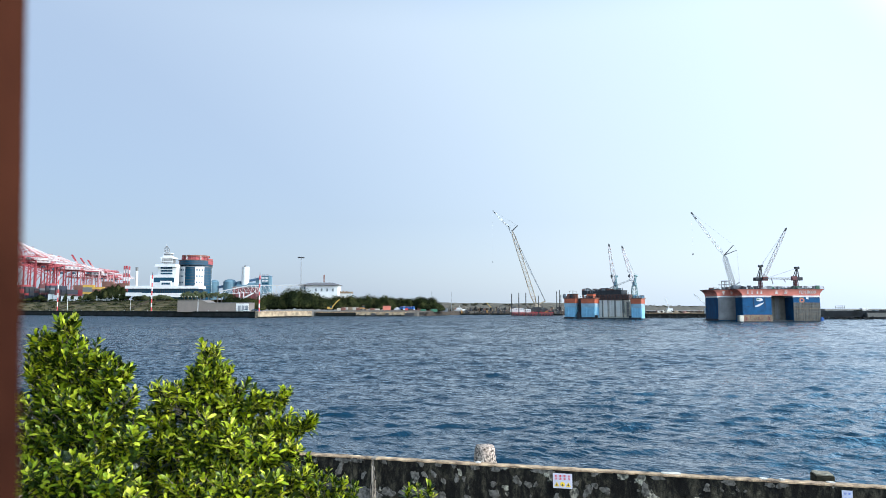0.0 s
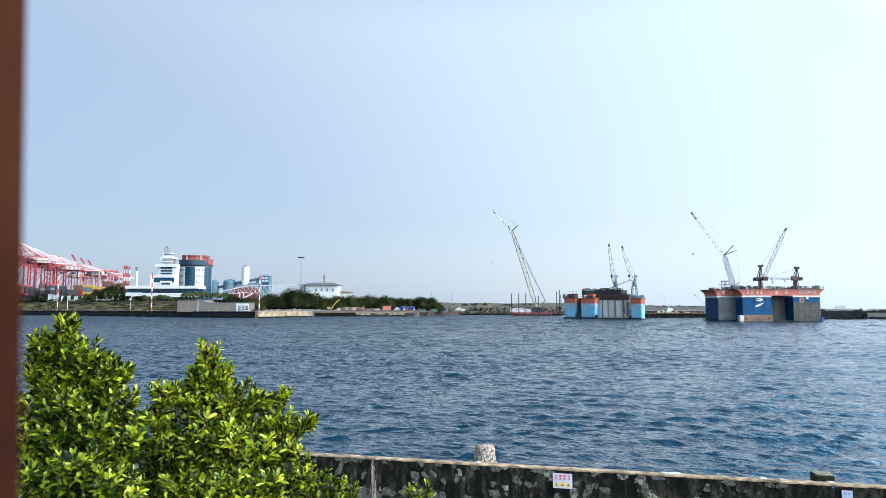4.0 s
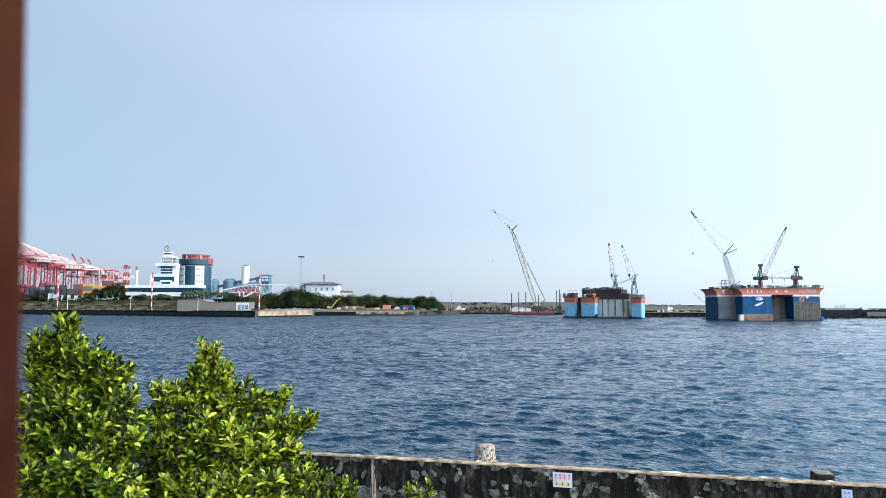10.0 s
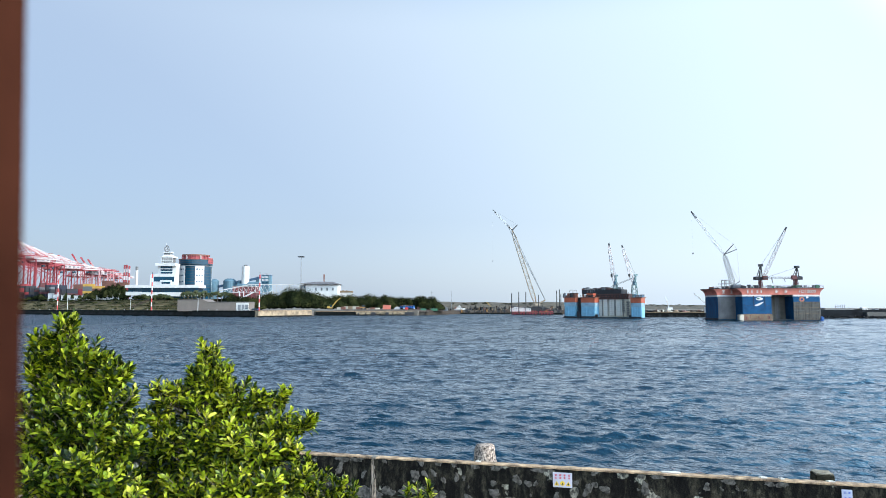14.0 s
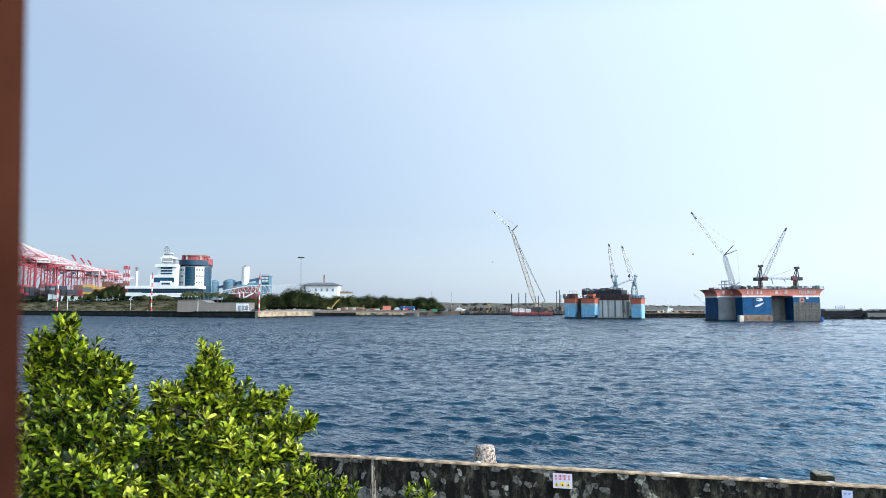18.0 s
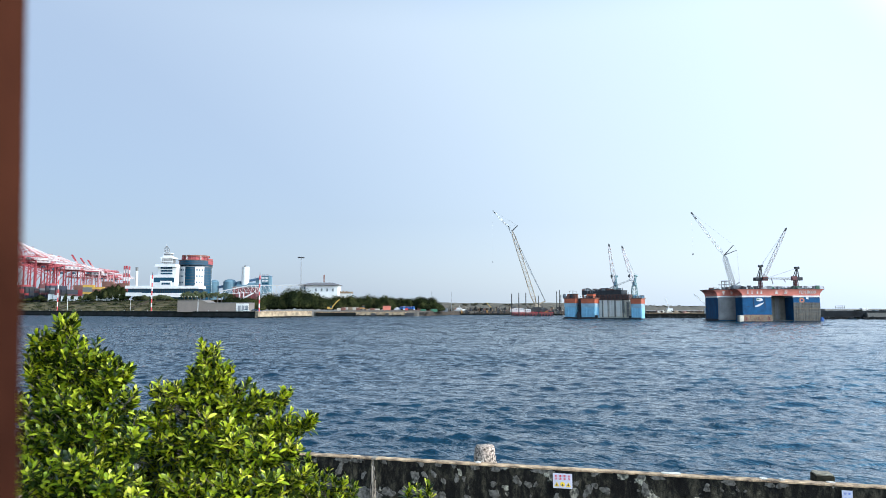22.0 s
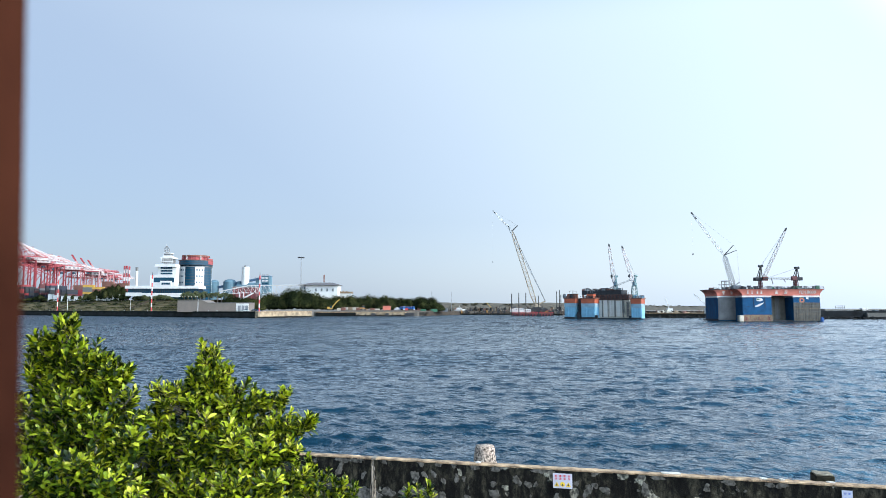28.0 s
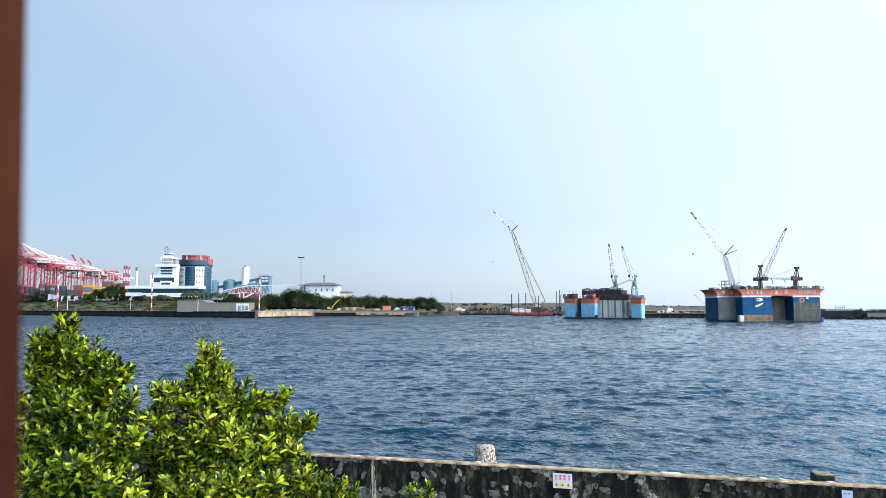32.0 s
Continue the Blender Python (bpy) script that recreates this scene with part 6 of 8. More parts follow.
# deep blue dock
PH2 = 1.0
D2 = turned(1350, 350, PH2)
dock2 = thing("floating_dock", D2.translation, "deep blue floating dock with orange tops and white stripe", "floating dock", "floating docks")
u2 = lambda a, y=0.0: along(D2, a, PH2, y)
lbox("pontoon", D2, u2(1316), u2(1452), 0.5, 34, -3, 0.7, M_DARK, dock2, "dark barnacled pontoon")
lbox("pontoon", D2, u2(1272, 10), u2(1316), 10, 34, -3, 0.68, M_DARK, dock2, "dark barnacled pontoon")


def dock_block(a0, a1, y0, y1, fl, fr, hull_to=None):
    """One wing of the dock: plated hull, white stripe, and an orange band that flares out to the deck edge. hull_to: where the plating ends under the band."""
    x0, x1 = u2(a0, y0), u2(a1, y0)
    xh = u2(hull_to, y0) if hull_to else x1
    lbox("hull_plating", D2, x0, xh, y0, y1, 0.2, 12.9, M_BLUEHULL, dock2, "deep blue hull plating", 0.2)
    lbox("white_stripe", D2, x0 - 0.06, xh + 0.06, y0 - 0.06, y1 + 0.06, 12.9, 13.75, M_WHITE, dock2, "white paint stripe")
    bm = bm_new()
    rings = []
    for k in range(9):
        f = k / 8
        c = f ** 2.2
        z = 13.75 + 3.35 * f
        rings.append([bm.verts.new(D2 @ Vector(p)) for p in ((x0 - 0.08 - fl * c, y0 - 0.08 - 0.7 * c, z), (x1 + 0.08 + fr * c, y0 - 0.08 - 0.7 * c, z), (x1 + 0.08 + fr * c, y1 + 0.6 * c, z), (x0 - 0.08 - fl * c, y1 + 0.6 * c, z))])
    for p, q in zip(rings, rings[1:]):
        for k in range(4):
            w = (k + 1) % 4
            bm.faces.new((p[k], p[w], q[w], q[k]))
    bm.faces.new(rings[0][::-1])
    bm.faces.new(rings[-1])
    part("top_band", bm, M_ORANGE, dock2, "faded orange flared top band")
    lbox("deck_edge", D2, x0 - fl - 0.15, x1 + fr + 0.15, y0 - 0.85, y1 + 0.6, 17.1, 17.4, M_DARK, dock2)
    railing(D2, x0 - fl, x1 + fr, y0 - 0.65, 17.4, dock2)


dock_block(1270, 1305, 9.5, 27.0, 2.3, 0.0)
dock_block(1314.5, 1403.6, 0, 9.2, 3.2, 0.0, 1366)
dock_block(1404, 1452, 0, 10, 0.0, 1.9)
# the folding door of the farther wing stands proud of its plating
lbox("grey_panel", D2, u2(1271.5, 8.9), u2(1304, 8.9), 8.9, 9.6, 0.6, 13.0, M_PANEL, dock2, "grey unpainted steel door")
for k in range(17):
    lbox("plate_rib", D2, u2(1272, 8.9), u2(1303, 8.9), 8.78, 8.92, 1.0 + 0.7 * k, 1.22 + 0.7 * k, M_PANEL, dock2)
# the bay: a dark plate set deep under the band
lbox("grey_panel", D2, u2(1358, 8.4), u2(1396, 8.4), 8.4, 9.2, 0.6, 13.72, M_OLIVE, dock2, "dark grey-green steel plate")
for a0, a1, z1 in ((1366, 1371, 11.2), (1372, 1379, 13.0), (1382, 1389, 10.4)):
    lbox("stain_plate", D2, u2(a0, 8.4), u2(a1, 8.4), 8.3, 8.42, 1.0, z1, M_PANEL if a0 == 1372 else M_OLIVE, dock2)
for k in range(9):
    x = u2(1362, 8.4) + (u2(1393, 8.4) - u2(1362, 8.4)) * k / 8
    lbox("plate_rib", D2, x - 0.07, x + 0.07, 8.2, 8.42, 0.6, 13.6, M_OLIVE, dock2)
# boot topping and landing block of the nearer wing
lbox("rust_belt", D2, u2(1315), u2(1366), -0.3, 0.3, 0.2, 3.6, M_RUSTBASE, dock2, "rust-streaked yellowish boot topping")
rng = random.Random(71)
for k in range(26):
    a = 1315.5 + 1.93 * k
    z = rng.uniform(1.2, 3.3)
    lbox("rust_streak", D2, u2(a), u2(a + rng.uniform(0.5, 1.5)), -0.36, -0.28, rng.uniform(0.3, 0.9), z, rng.choice((M_BROWN, M_OLIVE, M_DARKRED)), dock2)
lbox("rub_rail", D2, u2(1315), u2(1366), -0.42, -0.25, 3.45, 3.65, M_BROWN, dock2)
lbox("work_raft", D2, u2(1308, -1), u2(1315.5, -1), -1.2, 1.6, 0.1, 3.3, M_CAISSON, dock2, "pale concrete landing block", 0.12)
# gridded plating of the east wing
lbox("dark_panel", D2, u2(1404.5), u2(1451.6), -0.14, 0.3, 0.4, 10.0, M_OLIVE, dock2, "grey-brown gridded plating")
for k in range(13):
    x = u2(1405) + (u2(1451.4) - u2(1405)) * k / 12
    lbox("grid_rib", D2, x - 0.06, x + 0.06, -0.26, -0.14, 0.4, 10.0, M_DARK if k % 3 else M_PANEL, dock2)
for k in range(13):
    z = 0.9 + k * 0.75
    lbox("grid_rail", D2, u2(1404.8), u2(1451.4), -0.32, -0.15, z, z + 0.13, (M_RUSTBASE, M_OLIVE, M_PANEL, M_OLIVE)[k % 4], dock2)
for a0, a1, z in ((1315, 1333, 12.7), (1356, 1366, 12.7), (1404.4, 1451.8, 12.7), (1315, 1333, 8.2), (1356, 1366, 8.2)):
    lbox("plate_seam", D2, u2(a0), u2(a1), -0.05, 0.1, z - 0.09, z, M_DARK, dock2)
for a in (1321, 1327.5, 1361, 1412, 1420, 1428, 1436, 1444):
    z0 = 10.1 if a > 1400 else 3.8
    lbox("plate_seam", D2, u2(a) - 0.04, u2(a) + 0.04, -0.04, 0.1, z0, 12.8, M_BLUEHULL, dock2)
lbox("waterline_belt", D2, u2(1270, 9.5) - 0.15, u2(1270, 9.5) + 0.2, 9.4, 27.1, 0.2, 1.3, M_DARK, dock2, "dark fouled waterline belt")
for k in range(6):
    lbox("plate_seam", D2, u2(1270, 9.5) - 0.05, u2(1270, 9.5) + 0.2, 11 + 2.9 * k, 11.15 + 2.9 * k, 1.3, 12.8, M_DARK, dock2)
bm = bm_new()
box(bm, u2(1451), u2(1455.5), -1.2, 1.8, -0.6, 2.4, D2)
bmesh.ops.bevel(bm, geom=bm.edges[:], offset=0.4, segments=2, affect="EDGES")
part("corner_fender", bm, M_BRIGHTBLUE, dock2, "small bright blue corner fender")
# blue panel frame and its emblem: a plain white swoosh
for x0, x1, z0, z1 in ((1334, 1335, 7.4, 13), (1353.6, 1354.6, 7.4, 13)):
    lbox("panel_edge", D2, u2(x0), u2(x1), -0.15, 0, z0, z1, M_DARK, dock2)
bm = bm_new()
top, bot = [], []
for k in range(15):
    f = k / 14
    x = u2(1336) + (u2(1352) - u2(1336)) * f
    z = 8.1 + 1.9 * f ** 1.6
    w = 1.0 * math.sin(math.pi * min(1, f * 0.9 + 0.08)) + 0.15
    top.append(bm.verts.new(D2 @ Vector((x, -0.08, z + w * 0.5))))
    bot.append(bm.verts.new(D2 @ Vector((x, -0.08, z - w * 0.5))))
for k in range(14):
    bm.faces.new((bot[k], bot[k + 1], top[k + 1], top[k]))
r = bmesh.ops.extrude_face_region(bm, geom=bm.faces[:])
bmesh.ops.translate(bm, verts=[v for v in r["geom"] if isinstance(v, bmesh.types.BMVert)], vec=(0, 0.06, 0))
part("emblem", bm, M_WHITE, dock2, "plain white swoosh emblem")
for a0, rx, z0, rz, m_, y in ((1344.5, 7.0, 11.6, 0.85, M_WHITE, -0.08), (1342.0, 3.0, 11.7, 0.45, M_GREEN, -0.13)):
    bm = bm_new()
    rim = [bm.verts.new(D2 @ Vector((u2(a0) + rx * 0.26 * math.cos(q), y, z0 + rz * math.sin(q)))) for q in [2 * math.pi * k / 20 for k in range(20)]]
    r = bmesh.ops.extrude_face_region(bm, geom=[bm.faces.new(rim)])
    bmesh.ops.translate(bm, verts=[v for v in r["geom"] if isinstance(v, bmesh.types.BMVert)], vec=(0, 0.05, 0))
    part("emblem", bm, m_, dock2, "plain oval emblem patch")
for r_, y, m_ in ((1.55, -0.1, M_RUSTBASE), (1.1, -0.14, M_ORANGE), (0.6, -0.18, M_BLUEHULL)):
    bm = bm_new()
    cyl(bm, (0, 0), r_, 0, 0.1, 20)
    bmesh.ops.transform(bm, verts=bm.verts, matrix=D2 @ Matrix.Translation((u2(1419.5), y + 0.1, 11.3)) @ pose(0, 0, 0, 90, 0, 0))
    part("badge", bm, m_, dock2, "round rusty badge")
lbox("badge_plate", D2, u2(1427.5), u2(1431.5), -0.1, 0, 11.9, 12.9, M_WHITE, dock2)
# unreadable characters on the orange bands
for a, w in ((1281, 5), (1295.5, 5), (1324, 3.2), (1331.5, 3.2), (1341, 3.2), (1348, 3.2), (1375, 5), (1391.5, 5)):
    bm = bm_new()
    yb = 9.5 if a < 1305 else 0.0
    for q in (-0.7, 0.0, 0.7):  # unreadable: three short bars and an upright each
        y = yb - 0.42 - 0.18 * q
        box(bm, u2(a, yb) - w * 0.15, u2(a, yb) + w * 0.15, y, y + 0.3, 15.5 + q - 0.15, 15.5 + q + 0.15, D2)
    box(bm, u2(a, yb) - w * 0.035, u2(a, yb) + w * 0.035, yb - 0.46, yb, 14.8, 16.3, D2)
    part("character_bars", bm, M_PALE, dock2)


def words(text, m, size, material, parent, depth=0.05):
    cu = bpy.data.curves.new("lettering", "FONT")
    cu.body, cu.size, cu.extrude, cu.align_x, cu.align_y = text, size, depth, "CENTER", "CENTER"
    cu.offset = 0.02
    tmp = bpy.data.objects.new("lettering", cu)
    scene.collection.objects.link(tmp)
    me = bpy.data.meshes.new_from_object(tmp.evaluated_get(bpy.context.evaluated_depsgraph_get()))
    bpy.data.objects.remove(tmp)
    me.name = "lettering"
    me.materials.clear()
    me.materials.append(material)
    ob = new("lettering", me)
    ob.parent = parent
    ob.matrix_basis = Matrix.Translation(-parent.location) @ m
    return ob


words("FD18000", D2 @ Matrix.Translation((u2(1429.5), -0.50, 15.5)) @ pose(0, 0, 0, 90 + 14, 0, 0) @ Matrix.Diagonal((1.05, 1, 1, 1)), 2.3, M_PALE, dock2)
clutter(D2, u2(1272, 11), u2(1302, 11), 10.5, 26, 17.4, 14, dock2, 13, [M_DARK, M_GREYSTEEL, M_BROWN], 0.4, 1.6)
clutter(D2, u2(1316), u2(1396), 1, 8.5, 17.4, 30, dock2, 14, [M_DARK, M_GREYSTEEL, M_GREEN, M_WHITE, M_DARK], 0.4, 1.9)
clutter(D2, u2(1405), u2(1452), 1, 9, 17.35, 16, dock2, 15, [M_DARK, M_GREYSTEEL, M_GREEN], 0.4, 1.8)
lbox("caisson", D2, u2(1320, 12), u2(1440, 12), 12, 30, 0.8, 15.5, M_CAISSON, dock2, "grey concrete caisson under construction")
for a0, a1 in ((1285, 1310), (1404, 1440)):
    lbox("hull_plating", D2, u2(a0, 31), u2(a1, 31), 31, 38, 0.2, 16.6, M_BLUEHULL, dock2, "deep blue hull plating")
bm = bm_new()
for x in (u2(1284, 11), u2(1292, 11)):
    for y in (11, 15):
        beam(bm, D2 @ Vector((x, y, 17.3)), D2 @ Vector((x, y, 22)), 0.35)
    beam(bm, D2 @ Vector((x, 11, 22)), D2 @ Vector((x, 15, 22)), 0.35)
for y in (11, 15):
    beam(bm, D2 @ Vector((u2(1278, 11), y, 20)), D2 @ Vector((u2(1296, 11), y, 20)), 0.35)
    beam(bm, D2 @ Vector((u2(1284, 11), y, 22)), D2 @ Vector((u2(1292, 11), y, 22)), 0.35)
part("gallows", bm, M_GREYSTEEL, dock2, "steel gallows on the deck")

Y2 = 358
slewing_crane("dock_crane", S(1346, 512, Y2), S(1351, 494, Y2), S(1391, 405, Y2), S(1346, 472, Y2), "dark dock crane with a steeply raised lattice boom", 1.5, 1.4, M_CRANEWHITE, False, "dock cranes", house=(4.0, 3.0, 1.8), bays=18)
slewing_crane("dock_crane", S(1408.5, 510, Y2 - 4), S(1404, 493.5, Y2 - 4), S(1356, 493, Y2 - 4), S(1410, 475, Y2 - 4), "dark dock crane with its lattice boom lowered level", 0.9, 1.6, M_GREYSTEEL, False, "dock cranes", house=(4.0, 3.0, 1.8), bays=18)
bm = bm_new()
beam(bm, S(1365, 492, Y2 - 4), S(1368, 503, Y2 - 4), 0.3)
beam(bm, S(1387, 494, Y2 - 4), S(1390, 500, Y2 - 4), 0.3)
whole("hanging_tackle", bm, M_GREYSTEEL, "dark tackle hanging under the lowered boom", "tackle")


def luffing_crawler(foot, knee, tip, s1, s2, back, d, label, boom_mat, w, jw, house_mat, bar, hs=1.0, stay=0.28):
    """A crawler crane with main boom, luffing jib, two jib struts, a back mast and pendants."""
    P = lambda q: S(q[0], q[1], d)
    f, k, t = P(foot), P(knee), P(tip)
    ob = thing("crawler_crane", f, label, "crane")
    bm = bm_new()
    lattice(bm, f, k, w, w * 0.8, 30, bar)
    part("main_boom", bm, boom_mat, ob, "lattice main boom")
    bm = bm_new()
    lattice(bm, k, t, jw, jw * 0.6, 16, bar * 0.8)
    jib = part("luffing_jib", bm, M_LATTICE, ob, "grey lattice luffing jib")
    bm = bm_new()
    beam(bm, k.lerp(t, 0.84), t, jw * 0.5, jw * 0.5)
    part("jib_head", bm, M_DARK, jib, "dark jib head")
    for s in (s1, s2):
        bm = bm_new()
        beam(bm, k, P(s), bar * 3.2, bar * 2)
        part("jib_strut", bm, M_DARK, ob)
    bm = bm_new()
    for p, q in ((P(s1), t), (P(s1), P(s2)), (P(s2), P(back)), (k, P(back))):
        beam(bm, p, q, bar * (stay if q == P(back) else 0.28))
    part("pendant", bm, M_GREYSTEEL, ob)
    bm = bm_new()
    beam(bm, f, P(back), bar * 3)
    part("back_mast", bm, house_mat, ob)
    bm = bm_new()
    box(bm, f.x - 1, f.x + 7 * hs, d - 2.4, d + 2.4, f.z - 1.5, f.z + 3 * hs - 1)
    bmesh.ops.bevel(bm, geom=bm.edges[:], offset=0.3, segments=2, affect="EDGES")
    part("machinery_house", bm, house_mat, ob)
    for sy in (-2.8, 1.6):
        bm = bm_new()
        box(bm, f.x - 3.5, f.x + 5, d + sy, d + sy + 1.2, f.z - 3.2, f.z - 1.6)
        bmesh.ops.bevel(bm, geom=bm.edges[:], offset=0.5, segments=3, affect="EDGES")
        part("crawler_track", bm, M_DARK, ob)
    return ob


c = luffing_crawler((1298, 507), (1281.5, 452), (1223, 376), (1298, 434), (1304, 443), (1309, 500), Y2 + 8, "white lattice crawler crane with a luffing jib on the dock", M_GREYSTEEL, 2.2, 1.3, M_GREYSTEEL, 0.15, 0.5)
hook(c, S(1224, 380, Y2 + 8), S(1224, 449, Y2 + 8).z, 0.5)
c = luffing_crawler((948.5, 541), (906.5, 409), (872, 373), (916, 399.5), (897.5, 399.5), (965, 533), 602, "tall cream-yellow lattice crawler crane with a luffing jib", M_BOOMYEL, 3.6, 1.45, M_BOOMYEL, 0.33, 0.52, 1.3)
hook(c, S(871.5, 376, 602), S(870, 463, 602).z, 0.6)

# ---- red work barge under the tall crane ----
BG = turned(940, 592, 4)
barge = thing("work_barge", BG.translation, "red work barge with white deckhouses", "barge")
KB = 592 * 8.55e-4
ub = lambda a: (a - 940) * KB
bm = bm_new()
hexa(bm, [BG @ Vector(p) for p in ((ub(908), 0, -1), (ub(978), 0, -1), (ub(978), 16, -1), (ub(908), 16, -1), (ub(905.5), -0.5, 3.4), (ub(979), -0.5, 3.4), (ub(979), 16, 3.4), (ub(905.5), 16, 3.4))])
part("hull", bm, M_BARGERED, barge, "red painted hull")
lbox("rub_rail", BG, ub(905), ub(979), -0.8, -0.3, 2.3, 2.9, M_BROWN, barge)
for a0, a1, z1 in ((903, 910, 6.6), (910.3, 919, 7.3), (919.3, 928, 6.9), (928.3, 940, 6.2)):
    h = lbox("deckhouse", BG, ub(a0), ub(a1), 3, 9, 3.4, z1, M_WHITE, barge, "white deckhouse", 0.2)
    for k in range(3):
        x = ub(a0) + (ub(a1) - ub(a0)) * (k + 0.5) / 3
        lbox("window", BG, x - 0.35, x + 0.35, 2.9, 3.05, z1 - 1.4, z1 - 0.9, M_GLASS, h)
lbox("crane_platform", BG, ub(948.5) - 4.5, ub(948.5) + 6.0, 5.0, 14.5, 3.4, 6.5, M_DARK, barge, "dark crane platform of timber mats")
clutter(BG, ub(941), ub(977), 1, 4.5, 3.4, 18, barge, 31, [M_DARK, M_BROWN, M_DARK, M_OCHRE, M_DARKRED], 0.8, 2.6)
clutter(BG, ub(962), ub(977), 5, 14, 3.4, 12, barge, 32, [M_DARK, M_BROWN, M_DARK, M_OLIVE], 1.2, 3.6)
for k in range(14):
    x = ub(909 + k * 5.2)
    bm = bm_new()
    cyl(bm, (0, 0), 0.95, -0.3, 0.3, 12)
    bmesh.ops.transform(bm, verts=bm.verts, matrix=BG @ Matrix.Translation((x, -0.75, 0.9)) @ pose(0, 0, 0, 90, 0, 0))
    part("tyre_fender", bm, M_DARK, barge)
for a, b in ((905.5, 521), (918, 519), (930.5, 519), (953, 524)):
    bm = bm_new()
    p = S(a, b, 588)
    beam(bm, (p.x, 588, -3), p, 0.85, 0.75, 8)
    whole("spud_pole", bm, M_DARK, "dark steel spud pole through the barge", "pole", "spud poles")

# ---- gantry cranes and container stacks in the west ----
def gantry_crane(a, d, b_girder, b_apex, raised, span, lean, red=False, big=False):
    """A ship-to-shore crane seen nearly from the side: portal legs, girder, apex frame, stays, raised or level boom."""
    z_g, z_a = S(a, b_girder, d).z, S(a, b_apex, d).z
    o = S(a, 546, d)
    m = Matrix.Translation((o.x, d, 0)) @ pose(0, 0, 0, 0, 0, lean)
    ob = thing("gantry_crane", m @ Vector((0, 0, BACK)), "red and white container gantry crane" + (" with its boom raised" if raised else ""), "crane", "gantry cranes")
    V = lambda x, y, z: m @ Vector((x, y, z))
    w, dp = span, 9.0
    # past 1000 m the steel is paler: distance haze put into the colour
    steel = M_CRANERED if d < 1000 else M_BOOMPALE
    for x in (-w / 2, w / 2):
        for y in (-dp, dp):
            bm = bm_new()
            beam(bm, V(x, y, BACK), V(x, y, z_g), 1.3, 1.1)
            part("leg", bm, steel, ob)
        for z in (BACK + 12, z_g):
            bm = bm_new()
            beam(bm, V(x, -dp, z), V(x, dp, z), 1.7)
            part("sill_beam", bm, steel, ob)
    for y in (-dp, dp):
        bm = bm_new()
        beam(bm, V(-w / 2, y, BACK + 14), V(w / 2, y, BACK + 14), 1.8)
        part("portal_beam", bm, steel, ob)
        bm = bm_new()
        beam(bm, V(-w / 2, y, BACK + 14), V(w / 2, y, z_g), 0.6)
        part("brace", bm, steel, ob)
    for y in (-3, 3):
        bm = bm_new()
        beam(bm, V(-w * 0.75, y, z_g + 1.5), V(w / 2, y, z_g + 1.5), 1.9)
        part("girder", bm, M_CRANERED, ob, "box main girder")
        bm = bm_new()
        for k in range(9):
            x = -w * 0.75 + w * 1.25 * k / 8
            beam(bm, V(x, y, z_g + 2.4), V(x, y, z_g + 3.8), 0.16)
        beam(bm, V(-w * 0.75, y, z_g + 3.8), V(w / 2, y, z_g + 3.8), 0.2)
        part("girder_railing", bm, M_CRANERED, ob)
        bm = bm_new()
        if raised:
            beam(bm, V(w / 2, y, z_g + 1.5), V(w / 2 + raised[0], y, z_g + raised[1]), 1.5)
        else:
            beam(bm, V(w / 2, y, z_g + 1.5), V(w / 2 + w, y, z_g + 1.5), 1.2, 1.0)
            for k in range(9):
                x = w / 2 + w * k / 9
                beam(bm, V(x, y, z_g + 2.2), V(x + w * 0.055, y, z_g + 4.4), 0.22)
                beam(bm, V(x + w * 0.055, y, z_g + 4.4), V(x + w * 0.11, y, z_g + 2.2), 0.22)
            beam(bm, V(w / 2, y, z_g + 4.4), V(w / 2 + w * 0.95, y, z_g + 4.4), 0.25)
        part("boom", bm, (M_BOOMPALE if raised else M_CRANERED) if raised or (y < 0) == red else M_CRANEWHITE, ob, "trussed boom")
        bm = bm_new()
        beam(bm, V(w / 2, y, z_g), V(w * 0.36, y * 0.4, z_a), 0.9)
        beam(bm, V(0, y, z_g), V(w * 0.36, y * 0.4, z_a), 0.5)
        part("apex_frame", bm, M_CRANERED if red else M_BOOMPALE, ob)
        bm = bm_new()
        beam(bm, V(w * 0.36, y * 0.4, z_a), V(-w * 0.7, y, z_g + 2), 0.34)
        if not raised:
            beam(bm, V(w * 0.36, y * 0.4, z_a), V(w * 1.4, y, z_g + 2), 0.38)
        part("stay", bm, M_BOOMPALE if red else M_CRANEWHITE, ob, "boom stay")
        if big:  # heavy paired forestays and backstays
            bm = bm_new()
            for f in (0.5, 0.9, 1.2) if d < 1000 else (0.6, 1.0):
                beam(bm, V(w * 0.36, y * 0.4, z_a), V(w * (0.4 + f), y, z_g + 2.5), 1.0, 0.7)
            part("forestay", bm, M_CRANEWHITE if y < 0 else M_BOOMPALE, ob, "heavy pale forestays")
            bm = bm_new()
            beam(bm, V(w * 0.36, y * 0.4, z_a - 1), V(-w * 0.62, y, z_g + 5), 1.0, 0.8)
            beam(bm, V(w * 0.36, y * 0.4, z_a - 4), V(-w * 0.3, y, z_g + 5), 0.9)
            part("backstay", bm, M_CRANERED if y < 0 else M_CRANEWHITE, ob)
    if raised:
        bm = bm_new()
        for y in (-3, 3):
            beam(bm, V(w / 2 + raised[0] * 0.6, y, z_g + raised[1] * 0.6), V(w / 2 + raised[0] * 1.02, y, z_g + raised[1] * 1.02), 1.9)
        part("boom_tip", bm, M_CRANERED, ob, "red boom tip")
    bm = bm_new()
    q = 8.5 if big else 3.4
